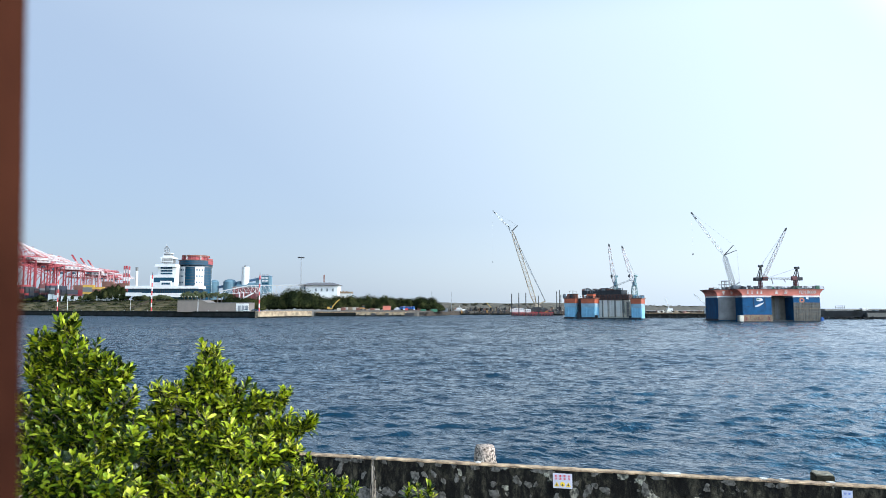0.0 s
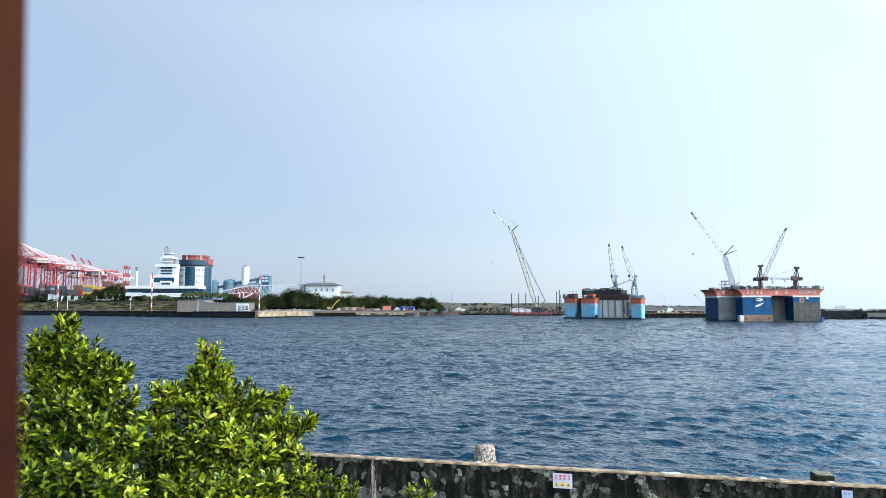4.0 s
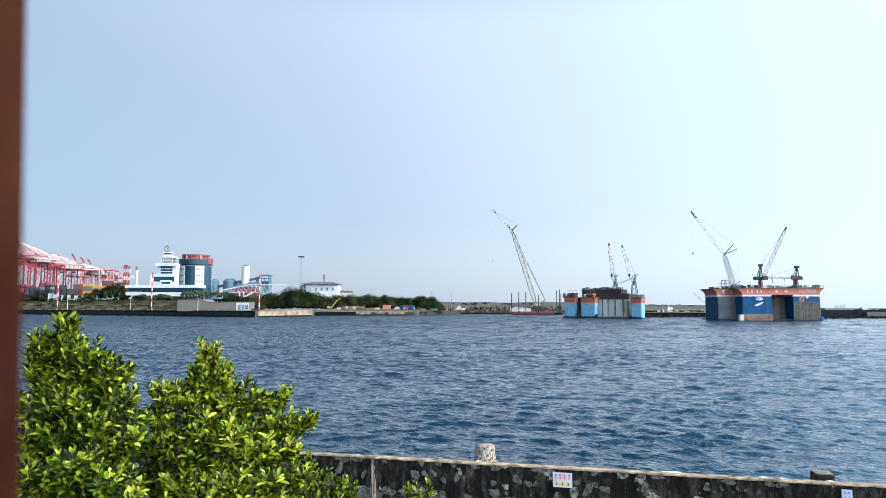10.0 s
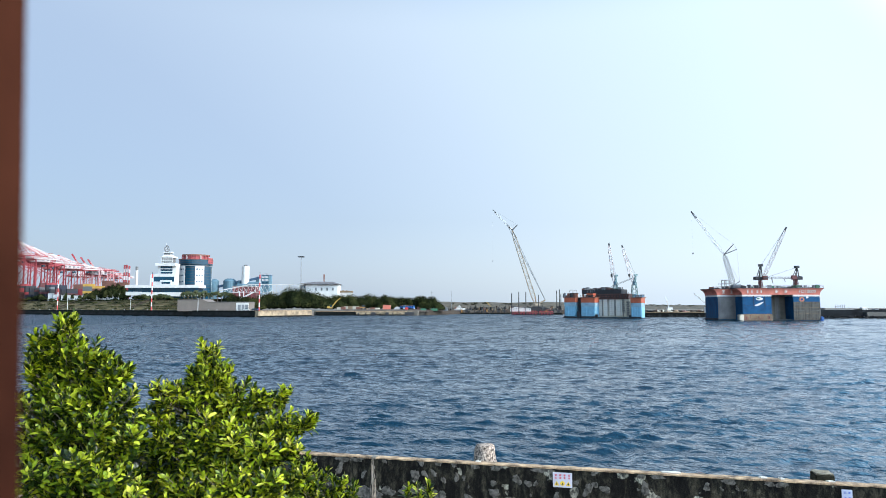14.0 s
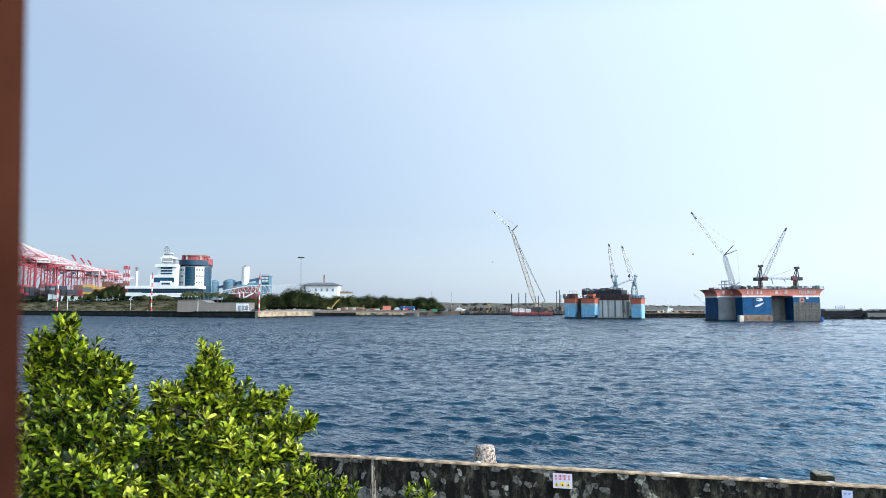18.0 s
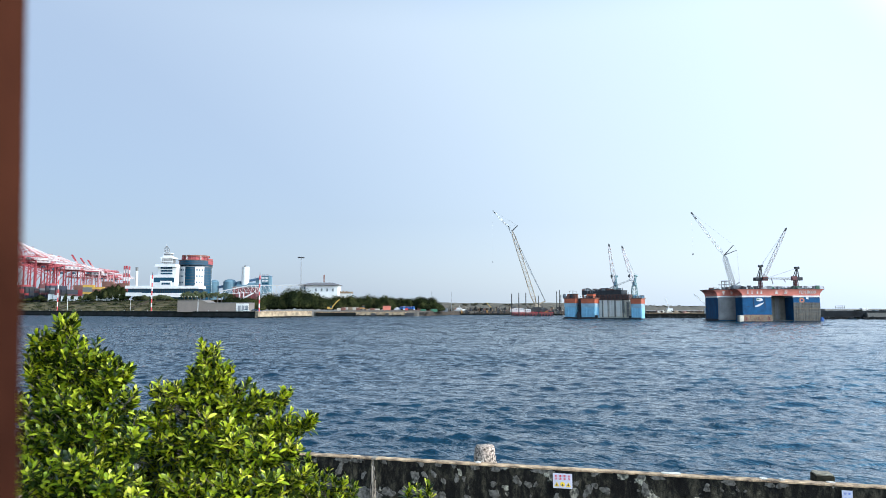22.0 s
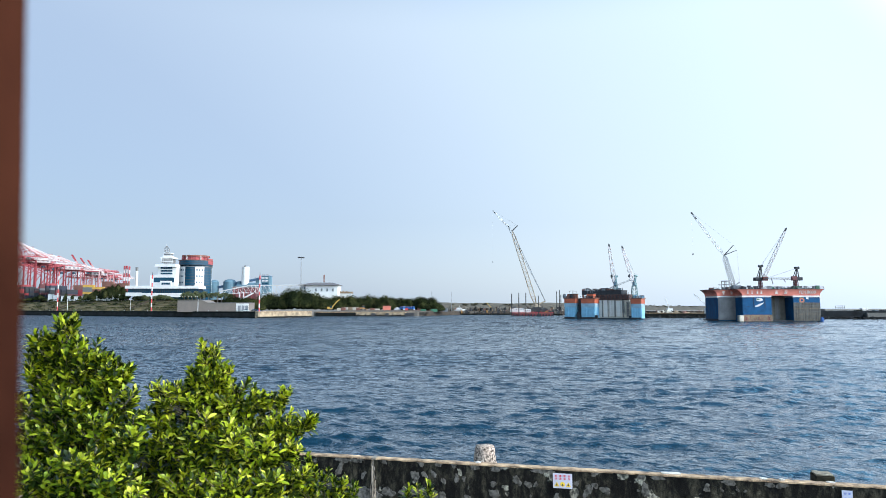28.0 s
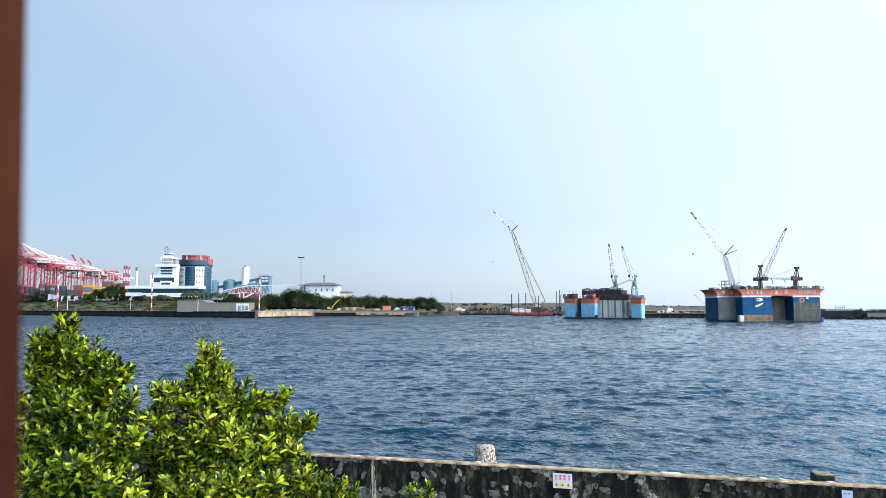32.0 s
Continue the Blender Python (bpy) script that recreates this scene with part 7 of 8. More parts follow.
    box(bm, -w * 0.55, w * 0.3, -q, q, z_g + 0.9, z_g + (7.6 if big else 4.4), m)
    house = part("machinery_house", bm, M_CRANEWHITE if big else M_BOOMPALE, ob, "white machinery house")
    if big:
        for x in (-0.45, -0.25, -0.05, 0.15):
            bm = bm_new()
            box(bm, w * x, w * (x + 0.09), -q - 0.15, -q, z_g + 2.6, z_g + 4.6, m)
            part("louvre", bm, M_CGREY, house)
        bm = bm_new()
        for k in range(13):
            x = -w * 0.58 + w * 0.92 * k / 12
            beam(bm, V(x, -q - 0.8, z_g + 0.5), V(x, -q - 0.8, z_g + 1.9), 0.14)
        beam(bm, V(-w * 0.58, -q - 0.8, z_g + 1.9), V(w * 0.34, -q - 0.8, z_g + 1.9), 0.16)
        part("catwalk_railing", bm, M_CRANERED, ob)
        bm = bm_new()
        box(bm, -w * 0.58, w * 0.34, -q - 1, q + 1, z_g + 0.3, z_g + 0.8, m)
        part("catwalk", bm, M_DARKRED, ob)
        bm = bm_new()
        box(bm, w * 0.26, w * 0.5, -2, 2, z_a - 0.4, z_a + 0.3, m)
        part("apex_platform", bm, M_DARKRED, ob, "dark platform at the apex")
        for x0, x1 in ((-0.5, 0.75), (-0.1, 1.15)) if d < 840 else ():
            bm = bm_new()
            beam(bm, V(w * x0, -dp, z_g - 2), V(w * x1, -dp, z_g - 19), 0.9)
            part("brace", bm, M_CRANERED, ob, "long red diagonal brace")
    bm = bm_new()
    box(bm, -w * 0.5, w * 0.5, -3.6, 3.6, z_g - 1.3, z_g + 0.2, m)
    part("trolley_girder", bm, M_CRANERED, ob)
    bm = bm_new()
    box(bm, w * 0.1, w * 0.2, -2, 2, z_g - 5, z_g - 2.3, m)
    part("cab", bm, M_GLASS, ob)
    return ob


NEAR_CRANES = ((8, 790, 454, 427, 58, True), (30, 815, 460, 436, 58, True), (66, 860, 467, 449, 58, True), (44, 905, 470, 448, 52, False), (84, 900, 471, 452, 58, False),
               (122, 950, 479, 467, 58, True), (76, 930, 474, 456, 54, False), (100, 975, 479, 462, 54, False))
FAR_CRANES = ((140, 1120, 492, 484, 58, True), (172, 1080, 489, 479, 58, True), (190, 1180, 491, 479, 58, False), (198, 1300, 494, 485, 58, True))
for a, d, bg, ba, lean, big in NEAR_CRANES + FAR_CRANES:
    gantry_crane(a, d, bg, ba, None, 30, lean, int(a / 2) % 2 == 0, big)
for a, d, bg, raised in ((158, 1060, 480, (15, 25)), (173, 1080, 482, (15, 22)), (184, 1100, 483, (14, 20))):
    gantry_crane(a, d, bg, bg - 8, raised, 26, 200, int(a / 2) % 2 == 0)


def container_mesh(material):
    bm = bm_new()
    box(bm, -6.1, 6.1, -1.22, 1.22, 0, 2.55)
    for k in range(20):
        x = -5.8 + k * 0.6
        box(bm, x, x + 0.3, -1.27, -1.22, 0.2, 2.4)
    me = bpy.data.meshes.new("container")
    bm.to_mesh(me)
    bm.free()
    me.materials.append(material)
    return me


CONT = [container_mesh(m) for m in (M_CRANERED, M_BROWN, M_CGREY, M_BLUEHULL, M_DARK, M_WHITE, M_ORANGE, M_YELLOW, M_TEAL, M_NAVYBOX, M_ROOFGREY, M_DARKRED)]
rng = random.Random(77)


def stack(a, d, z, tiers, kinds, rz=0.0):
    p = S(a, 520, d)
    for k in range(tiers):
        ob = new("shipping_container", CONT[rng.choice(kinds) if k else 4])
        ob.matrix_basis = pose(p.x, d, z - 0.02 + k * 2.55, 0, 0, rz)
        tagged(ob, "stacked steel shipping container on the terminal", "container", "shipping containers")


for off in (22, 40):
    for k in range(11):
        a = 34 + k * 9.2 + rng.uniform(-1, 1)
        stack(a, crest_range(a) + off, BANKTOP, rng.randint(6, 8) if k < 9 else rng.randint(3, 5), (0, 11, 11, 4, 4, 4, 4, 4, 9, 11, 4, 9, 4, 4, 11, 9, 0, 4, 2), 62)
for k in range(4):
    a = 140 + k * 17
    stack(a, crest_range(a) + 40, BANKTOP, (7, 7, 6, 5)[k], (7, 4, 1, 7, 2) if k else (0, 0, 1))
for k in range(3):
    a = 190 + k * 14
    stack(a, crest_range(a) + 95, BANKTOP, rng.randint(8, 9), (0, 0, 1))

# low white sheds on the bank top
for a0, a1, b0 in ((85, 93, 519), (94, 102, 521), (108, 116, 522), (119, 129, 522), (131, 141, 523), (145, 155, 523), (158, 168, 523.5), (171, 182, 523), (186, 196, 523), (199, 208, 521), (210, 219, 520)):
    shed_d = crest_range(a1) + 9
    ob = thing("white_shed", S((a0 + a1) / 2, 531, shed_d), "low white shed on the bank top", "building", "bank sheds")
    ob.location.z = BANKTOP
    bm = bm_new()
    p, q = S(a0, b0 + 2, shed_d), S(a1, b0 + 2, shed_d)
    box(bm, p.x, q.x, shed_d, shed_d + 3.5, BANKTOP - 0.05, p.z)
    part("wall", bm, M_OFFWHITE, ob)
    bm = bm_new()
    box(bm, p.x - 0.3, q.x + 0.3, shed_d - 0.4, shed_d + 3.8, p.z, p.z + 0.3)
    part("roof", bm, M_ROOFGREY, ob)
    bm = bm_new()
    box(bm, p.x + 1.2, p.x + 2.4, shed_d - 0.06, shed_d, BANKTOP, BANKTOP + 2.2)
    part("door", bm, M_CGREY, ob)
    bm = bm_new()
    box(bm, q.x - 2.4, q.x - 1.0, shed_d - 0.06, shed_d, BANKTOP + 1.5, BANKTOP + 2.6)
    part("window", bm, M_GLASS, ob)


# ---- palms before the signal station ----
def palm(a, b_top, d, seed, foot_z):
    rng = random.Random(seed)
    top = S(a, b_top, d)
    ob = thing("palm_tree", (top.x, d, foot_z), "small dusty green palm tree", "palm", "palm trees")
    bm = bm_new()
    stem(bm, [Vector((top.x, d, foot_z)), Vector((top.x + 0.2, d, (foot_z + top.z) / 2)), top], 0.35, 0.22)
    part("trunk", bm, M_BARK, ob)
    bm = bm_new()
    for k in range(34):
        q = 2 * math.pi * k / 17 + rng.uniform(-0.2, 0.2)
        el = rng.uniform(-0.2, 1.1)
        prev = None
        ln = rng.uniform(3.0, 4.6)
        dr = Vector((math.cos(q), math.sin(q), 0))
        for s in range(5):
            f = s / 4
            c = top + dr * ln * f * math.cos(el) + Vector((0, 0, ln * f * math.sin(el) - 1.6 * f * f * ln * 0.5))
            sd = Vector((-dr.y, dr.x, 0)) * (0.8 * math.sin(math.pi * (0.1 + 0.85 * f)))
            ring = [bm.verts.new(c - sd + Vector((0, 0, -0.25))), bm.verts.new(c), bm.verts.new(c + sd + Vector((0, 0, -0.25)))]
            if prev:
                bm.faces.new((prev[0], ring[0], ring[1], prev[1]))
                bm.faces.new((prev[1], ring[1], ring[2], prev[2]))
            prev = ring
    tagged(part("crown", bm, M_PALM, ob), kind="stuff")
    return ob


rng = random.Random(55)
for a, b in ((326, 520), (333, 518), (340, 521), (347, 517), (355, 520), (362, 518), (369, 521), (377, 520), (385, 519), (392, 521), (399, 520), (406, 522), (255, 524), (262, 526), (275, 525), (283, 523), (291, 524), (298, 526), (243, 526)):
    palm(a, b, rng.uniform(540, 560) if a > 310 else crest_range(a) + rng.uniform(2, 6), rng.randint(0, 999), BACK if a > 310 else BANKTOP)

# ---- yard behind the pier: plant, containers, trucks ----
def digger(a, b, d, s=1.0):
    p = S(a, b, d)
    ob = thing("excavator", (p.x, d, RISE), "yellow tracked excavator with raised arm", "excavator")
    for y in (-1.4, 0.8):
        bm = bm_new()
        box(bm, p.x - 2.4 * s, p.x + 2.4 * s, d + y, d + y + 0.7, RISE, RISE + 1.0)
        bmesh.ops.bevel(bm, geom=bm.edges[:], offset=0.3, segments=2, affect="EDGES")
        part("track", bm, M_DARK, ob)
    bm = bm_new()
    box(bm, p.x - 2.2 * s, p.x + 1.8 * s, d - 1.3, d + 1.3, RISE + 1, RISE + 2.8 * s)
    bmesh.ops.bevel(bm, geom=bm.edges[:], offset=0.25, segments=2, affect="EDGES")
    part("body", bm, M_YELLOW, ob)
    bm = bm_new()
    box(bm, p.x + 0.4, p.x + 1.8 * s, d - 1.35, d, RISE + 2, RISE + 3.6 * s)
    part("cab", bm, M_GLASS, ob)
    bm = bm_new()
    e1, e2 = Vector((p.x + 5 * s, d, RISE + 6.5 * s)), Vector((p.x + 8.5 * s, d, RISE + 9.5 * s))
    beam(bm, (p.x + 1.5, d, RISE + 2), e1, 0.9, 0.7)
    beam(bm, e1, e2, 0.7, 0.45)
    part("arm", bm, M_YELLOW, ob)
    return ob


digger(584, 545, 604, 1.1)


def yard_box(name, a0, a1, b0, b1, d, deep, material, label, category, group=""):
    bm = bm_new()
    sbox(bm, a0, a1, b0, b1, d, deep)
    lo = min(v.co.z for v in bm.verts)
    for v in bm.verts:
        if v.co.z < lo + 0.01:
            v.co.z = (RISE if a0 < 735 else BACK) - 0.1
    bmesh.ops.bevel(bm, geom=bm.edges[:], offset=0.12, segments=1, affect="EDGES")
    return whole(name, bm, material, label, category, group)


yard_box("site_container", 677.5, 690.5, 541.5, 548, 608, 5, M_ORANGE, "salmon-orange site container on the pier yard", "container", "yard boxes")
for a0, a1, b0, m_ in ((603, 611, 544.5, M_BROWN), (609, 620, 544, M_CAISSON), (616, 625, 543.5, M_RUSTBASE), (624, 634, 544, M_CAISSON), (630, 639, 544.5, M_BROWN), (596, 604, 545.5, M_CAISSON), (655, 663, 546, M_BROWN), (664, 672, 546.5, M_CAISSON)):
    yard_box("stacked_forms", a0, a1, b0, 549, 606 + a0 % 9, 4, m_, "stacked steel formwork on the yard", "materials", "yard stacks")


def truck(a, d, turn):
    p = S(a, 546, d)
    m = Matrix.Translation((p.x, d, RISE)) @ pose(0, 0, 0, 0, 0, turn)
    V = lambda x, y, z: m @ Vector((x, y, z))
    ob = thing("truck", (p.x, d, RISE), "bright blue tipper truck parked on the pier yard", "truck", "parked trucks")
    bm = bm_new()
    hexa(bm, [V(*q) for q in ((-3.3, -1.1, 1.3), (1.9, -1.1, 1.3), (1.9, 1.1, 1.3), (-3.3, 1.1, 1.3), (-3.7, -1.3, 3.3), (2.0, -1.3, 3.3), (2.0, 1.3, 3.3), (-3.7, 1.3, 3.3))])
    body = part("tipper_body", bm, M_BRIGHTBLUE, ob)
    for k in range(6):
        bm = bm_new()
        for y in (-1.32, 1.2):
            box(bm, -3.2 + k, -3.06 + k, y, y + 0.12, 1.3, 3.3, m)
        part("rib", bm, M_BRIGHTBLUE, body)
    bm = bm_new()
    box(bm, -3.4, 1.9, -1.2, 1.2, 3.2, 3.6, m)
    bmesh.ops.subdivide_edges(bm, edges=bm.edges, cuts=3, use_grid_fill=True)
    for v in bm.verts:
        v.co.z += 0.25 * noise.noise(v.co * 0.9)
    part("load", bm, M_RUSTBASE, ob, "heaped earth load")
    bm = bm_new()
    box(bm, 2.2, 4.2, -1.25, 1.25, 0.9, 3.5, m)
    bmesh.ops.bevel(bm, geom=bm.edges[:], offset=0.25, segments=2, affect="EDGES")
    cab = part("cab", bm, M_BRIGHTBLUE, ob)
    for q in ((2.5, 3.9, -1.3, -1.24, 2.3, 3.2), (2.5, 3.9, 1.24, 1.3, 2.3, 3.2), (4.18, 4.24, -1.05, 1.05, 2.2, 3.2)):
        bm = bm_new()
        box(bm, *q, m)
        part("window", bm, M_GLASS, cab)
    bm = bm_new()
    box(bm, 4.1, 4.35, -1.2, 1.2, 0.5, 1.0, m)
    part("bumper", bm, M_OFFWHITE, ob)
    bm = bm_new()
    box(bm, -3.3, 4.0, -0.6, 0.6, 0.7, 1.2, m)
    part("chassis", bm, M_DARK, ob)
    for x in (-2.6, -1.2, 3.1):
        for y in (-1.3, 1.0):
            bm = bm_new()
            beam(bm, V(x, y, 0.53), V(x, y + 0.3, 0.53), 1.1, 1.1, 12)
            part("wheel", bm, M_DARK, ob)
    return ob


for a, d, turn in ((712.5, 604, -62), (719, 610, -75), (726, 603, -28)):
    truck(a, d, turn)
# grey sheet thrown over a heap
bm = bm_new()
n = 14
g = [[None] * (n + 1) for _ in range(n + 1)]
c = S(703, 546, 606)
for i in range(n + 1):
    for j in range(n + 1):
        u, v = 2 * i / n - 1, 2 * j / n - 1
        h = max(0.0, (1 - abs(u) ** 2.2) * (1 - abs(v) ** 2.4)) * 2.7 + 0.3 * noise.noise(Vector((u * 2.5, v * 2.5, 4)))
        g[i][j] = bm.verts.new((c.x + u * 3.6, 606 + v * 2.6, RISE + max(-0.1, h - 0.05)))
for i in range(n):
    for j in range(n):
        bm.faces.new((g[i][j], g[i + 1][j], g[i + 1][j + 1], g[i][j + 1]))
whole("tarpaulin", bm, M_ROOFGREY, "grey tarpaulin draped over a heap on the yard", "tarpaulin", smooth=True)


def loader(a, d):
    """A wheeled yard machine with a canopy on posts."""
    p = S(a, 546, d)
    m = Matrix.Translation((p.x, d, RISE)) @ pose(0, 0, 0, 0, 0, 12)
    ob = thing("wheel_loader", (p.x, d, RISE), "ochre yellow wheel loader standing on the yard", "loader")
    for x in (-1.8, 1.7):
        for y in (-1.5, 1.0):
            bm = bm_new()
            beam(bm, m @ Vector((x, y, 0.8)), m @ Vector((x, y + 0.5, 0.8)), 1.7, 1.7, 12)
            part("wheel", bm, M_DARK, ob)
    bm = bm_new()
    box(bm, -3.2, 1.0, -1.1, 1.1, 1.1, 2.5, m)
    bmesh.ops.bevel(bm, geom=bm.edges[:], offset=0.2, segments=2, affect="EDGES")
    part("body", bm, M_OCHRE, ob)
    bm = bm_new()
    box(bm, -0.9, 1.0, -0.9, 0.9, 2.5, 3.9, m)
    part("cab", bm, M_GLASS, ob)
    bm = bm_new()
    box(bm, -1.1, 1.2, -1.1, 1.1, 3.9, 4.15, m)
    part("cab_roof", bm, M_OCHRE, ob)
    for y in (-0.8, 0.8):
        bm = bm_new()
        beam(bm, m @ Vector((0.8, y, 2.1)), m @ Vector((3.2, y, 0.9)), 0.4)
        part("lift_arm", bm, M_OCHRE, ob)
    bm = bm_new()
    hexa(bm, [m @ Vector(q) for q in ((3.1, -1.5, 0.0), (4.6, -1.5, 0.0), (4.6, 1.5, 0.0), (3.1, 1.5, 0.0), (3.0, -1.5, 1.5), (3.5, -1.5, 1.5), (3.5, 1.5, 1.5), (3.0, 1.5, 1.5))])
    part("bucket", bm, M_RUSTBASE, ob)
    return ob


loader(643, 603)
yard_box("site_container", 717, 722, 545.5, 550, 600, 3, M_REDPAINT, "small red tank on the pier edge", "tank")
for a0, a1, b0, m_ in ((738, 746, 545, M_BROWN), (747, 756, 543, M_CGREY), (757, 764, 545, M_BROWN), (752, 775, 547.5, M_GREEN), (766, 773, 543.5, M_CGREY), (774, 779, 543.5, M_OLIVE), (784, 792, 545, M_CGREY)):
    yard_box("yard_machine", a0, a1, b0, 550, 640 + a0 % 9, 4, m_, "small site machine and materials on the yard", "machine", "yard machines")
for a0, a1 in ((744, 753), (762, 774)):
    yard_box("rubble_skip", a0, a1, 547.8, 551, 626, 4, M_GREEN, "low green steel skip by the slip", "skip", "green skips")
lamp_pole(799, 517, 549, 760)
bm = bm_new()
beam(bm, S(765, 538, 660), S(764, 516, 660), 0.3)
beam(bm, S(762.5, 519, 660), S(766, 519, 660), 0.25)
whole("antenna_pole", bm, M_GREYSTEEL, "thin antenna pole above the trees", "pole")


def boat(a, b, d, ln, hull_mat, label, z=0.0):
    p = S(a, b, d)
    ob = thing("boat", (p.x, d, z), label, "boat", "moored boats")
    bm = bm_new()
    rows = []
    for k in range(9):
        f = k / 8
        x = p.x - ln / 2 + ln * f
        w = 2.4 * math.sin(math.pi * min(1, 0.25 + 0.5 * (1 - f) + 0.05)) * (1 if f < 0.6 else max(0.08, 1 - (f - 0.6) * 2.3))
        zt = z + 1.9 + 1.5 * max(0, f - 0.5)
        rows.append([bm.verts.new(q) for q in ((x, d - w, zt), (x, d - w * 0.7, z - 0.02), (x, d + w * 0.7, z - 0.02), (x, d + w, zt))])
    for k in range(8):
        for q in range(4):
            w = (q + 1) % 4
            bm.faces.new((rows[k][q], rows[k + 1][q], rows[k + 1][w], rows[k][w]))
    bm.faces.new(rows[0])
    bm.faces.new(rows[8][::-1])
    bmesh.ops.recalc_face_normals(bm, faces=bm.faces)
    part("hull", bm, hull_mat, ob)
    for x0, x1, z0, z1 in ((-0.32, 0.16, 1.9, 3.3), (-0.2, 0.06, 3.3, 4.6), (-0.08, -0.04, 4.6, 6.2)):
        bm = bm_new()
        box(bm, p.x + ln * x0, p.x + ln * x1, d - 1.5, d + 1.5, z + z0, z + z1)
        bmesh.ops.bevel(bm, geom=bm.edges[:], offset=0.15, segments=1, affect="EDGES")
        part("deckhouse", bm, M_WHITE, ob)
    bm = bm_new()
    box(bm, p.x - ln * 0.18, p.x + ln * 0.04, d - 1.58, d - 1.5, z + 3.6, z + 4.2)
    part("window", bm, M_GLASS, ob)
    return ob


boat(814, 549, 725, 12, M_WHITE, "white motor boat laid up on the slip by the yard", BACK)


def car(a, d, z, material, label):
    p = S(a, 546, d)
    ob = thing("parked_car", (p.x, d, z), label, "car", "parked cars")
    bm = bm_new()
    box(bm, p.x - 2.2, p.x + 2.2, d - 0.9, d + 0.9, z + 0.35, z + 0.95)
    bmesh.ops.bevel(bm, geom=bm.edges[:], offset=0.18, segments=2, affect="EDGES")
    body = part("body", bm, material, ob)
    bm = bm_new()
    hexa(bm, [Vector(q) for q in ((p.x - 1.5, d - 0.8, z + 0.95), (p.x + 1.2, d - 0.8, z + 0.95), (p.x + 1.2, d + 0.8, z + 0.95), (p.x - 1.5, d + 0.8, z + 0.95),
                                  (p.x - 1.1, d - 0.65, z + 1.5), (p.x + 0.6, d - 0.65, z + 1.5), (p.x + 0.6, d + 0.65, z + 1.5), (p.x - 1.1, d + 0.65, z + 1.5))])
    part("cabin", bm, M_GLASS, body, "dark glazed cabin")
    for x in (-1.4, 1.4):
        for y in (-0.92, 0.72):
            bm = bm_new()
            beam(bm, (p.x + x, d + y, z + 0.33), (p.x + x, d + y + 0.2, z + 0.33), 0.66, 0.66, 12)
            part("wheel", bm, M_DARK, ob)
    return ob


car(450, 488, DECK, M_DARK, "dark car parked on the quay")
car(455.5, 500, DECK, M_BRIGHTBLUE, "blue car parked on the quay")
car(436, 486, DECK, M_WHITE, "white car parked on the quay")
# dark moored pontoons and litter of gear along the far basin
rng = random.Random(91)
for k in range(210):
    a = rng.uniform(782, 1000) if k % 3 else rng.uniform(830, 960)
    d = 705 + rng.uniform(0, 70) if a > 800 else 730 + rng.uniform(0, 50)
    h = rng.choice((1.0, 1.4, 2.0, 2.6, 3.4, 4.4)) * rng.uniform(0.7, 1.3)
    w, dp = rng.uniform(0.8, 4.2), rng.uniform(0.8, 3)
    x = S(a, 546, d).x
    if 84 < a - 720 < 105 and d < 735:
        d += 30
    bm = bm_new()
    if rng.random() < 0.6:
        box(bm, -w / 2, w / 2, -dp / 2, dp / 2, 0, h, Matrix.Translation((x, d, BACK)) @ pose(0, 0, 0, 0, 0, rng.uniform(0, 180)))
        bmesh.ops.bevel(bm, geom=bm.edges[:], offset=0.12, segments=1, affect="EDGES")
    elif rng.random() < 0.5:
        hexa(bm, [Vector(q) for q in ((x - w, d - w, BACK), (x + w, d - w, BACK), (x + w, d + w, BACK), (x - w, d + w, BACK), (x - w * 0.2, d, BACK + h), (x + w * 0.3, d, BACK + h * 0.9), (x + w * 0.3, d + 0.5, BACK + h), (x - w * 0.2, d + 0.5, BACK + h))])
    else:
        beam(bm, (x, d, BACK), (x + rng.uniform(-3, 3), d, BACK + h + 2), 0.7, 0.4)
        beam(bm, (x - 1.2, d, BACK), (x + 1.2, d, BACK + 0.1), 1.6)
    whole("yard_machine", bm, rng.choice([M_DARK, M_DARK, M_DARK, M_LANDDARK, M_LANDDARK, M_BROWN, M_BROWN, M_OLIVE, M_OLIVE, M_RUSTBASE, M_LANDDARK, M_LANDDARK, M_LANDDARK, M_DARK, M_NEARBLACK, M_OLIVE]), "weathered site gear heaped along the far basin", "machine", "yard machines")
bm = bm_new()
prev = None
for k in range(41):
    f = k / 40
    x = -18 + 152 * f
    y = 600 + 100 * min(1, f * 4)
    hh = 1.6 + 1.2 * noise.noise(Vector((k * 0.6, 0, 0)))
    ring = [bm.verts.new(q) for q in ((x, y - 3, -1), (x, y, hh), (x, y + 5, BACK + 0.6 + 0.7 * noise.noise(Vector((k * 0.4, 5, 0)))), (x, y + 22, BACK + 0.05), (x, y + 22, -1))]
    if prev:
        for q in range(4):
            bm.faces.new((prev[q], ring[q], ring[q + 1], prev[q + 1]))
    prev = ring
whole("shore_bank", bm, M_LANDDARK, "dark littered earth bank along the far basin", "bank", kind="structure")
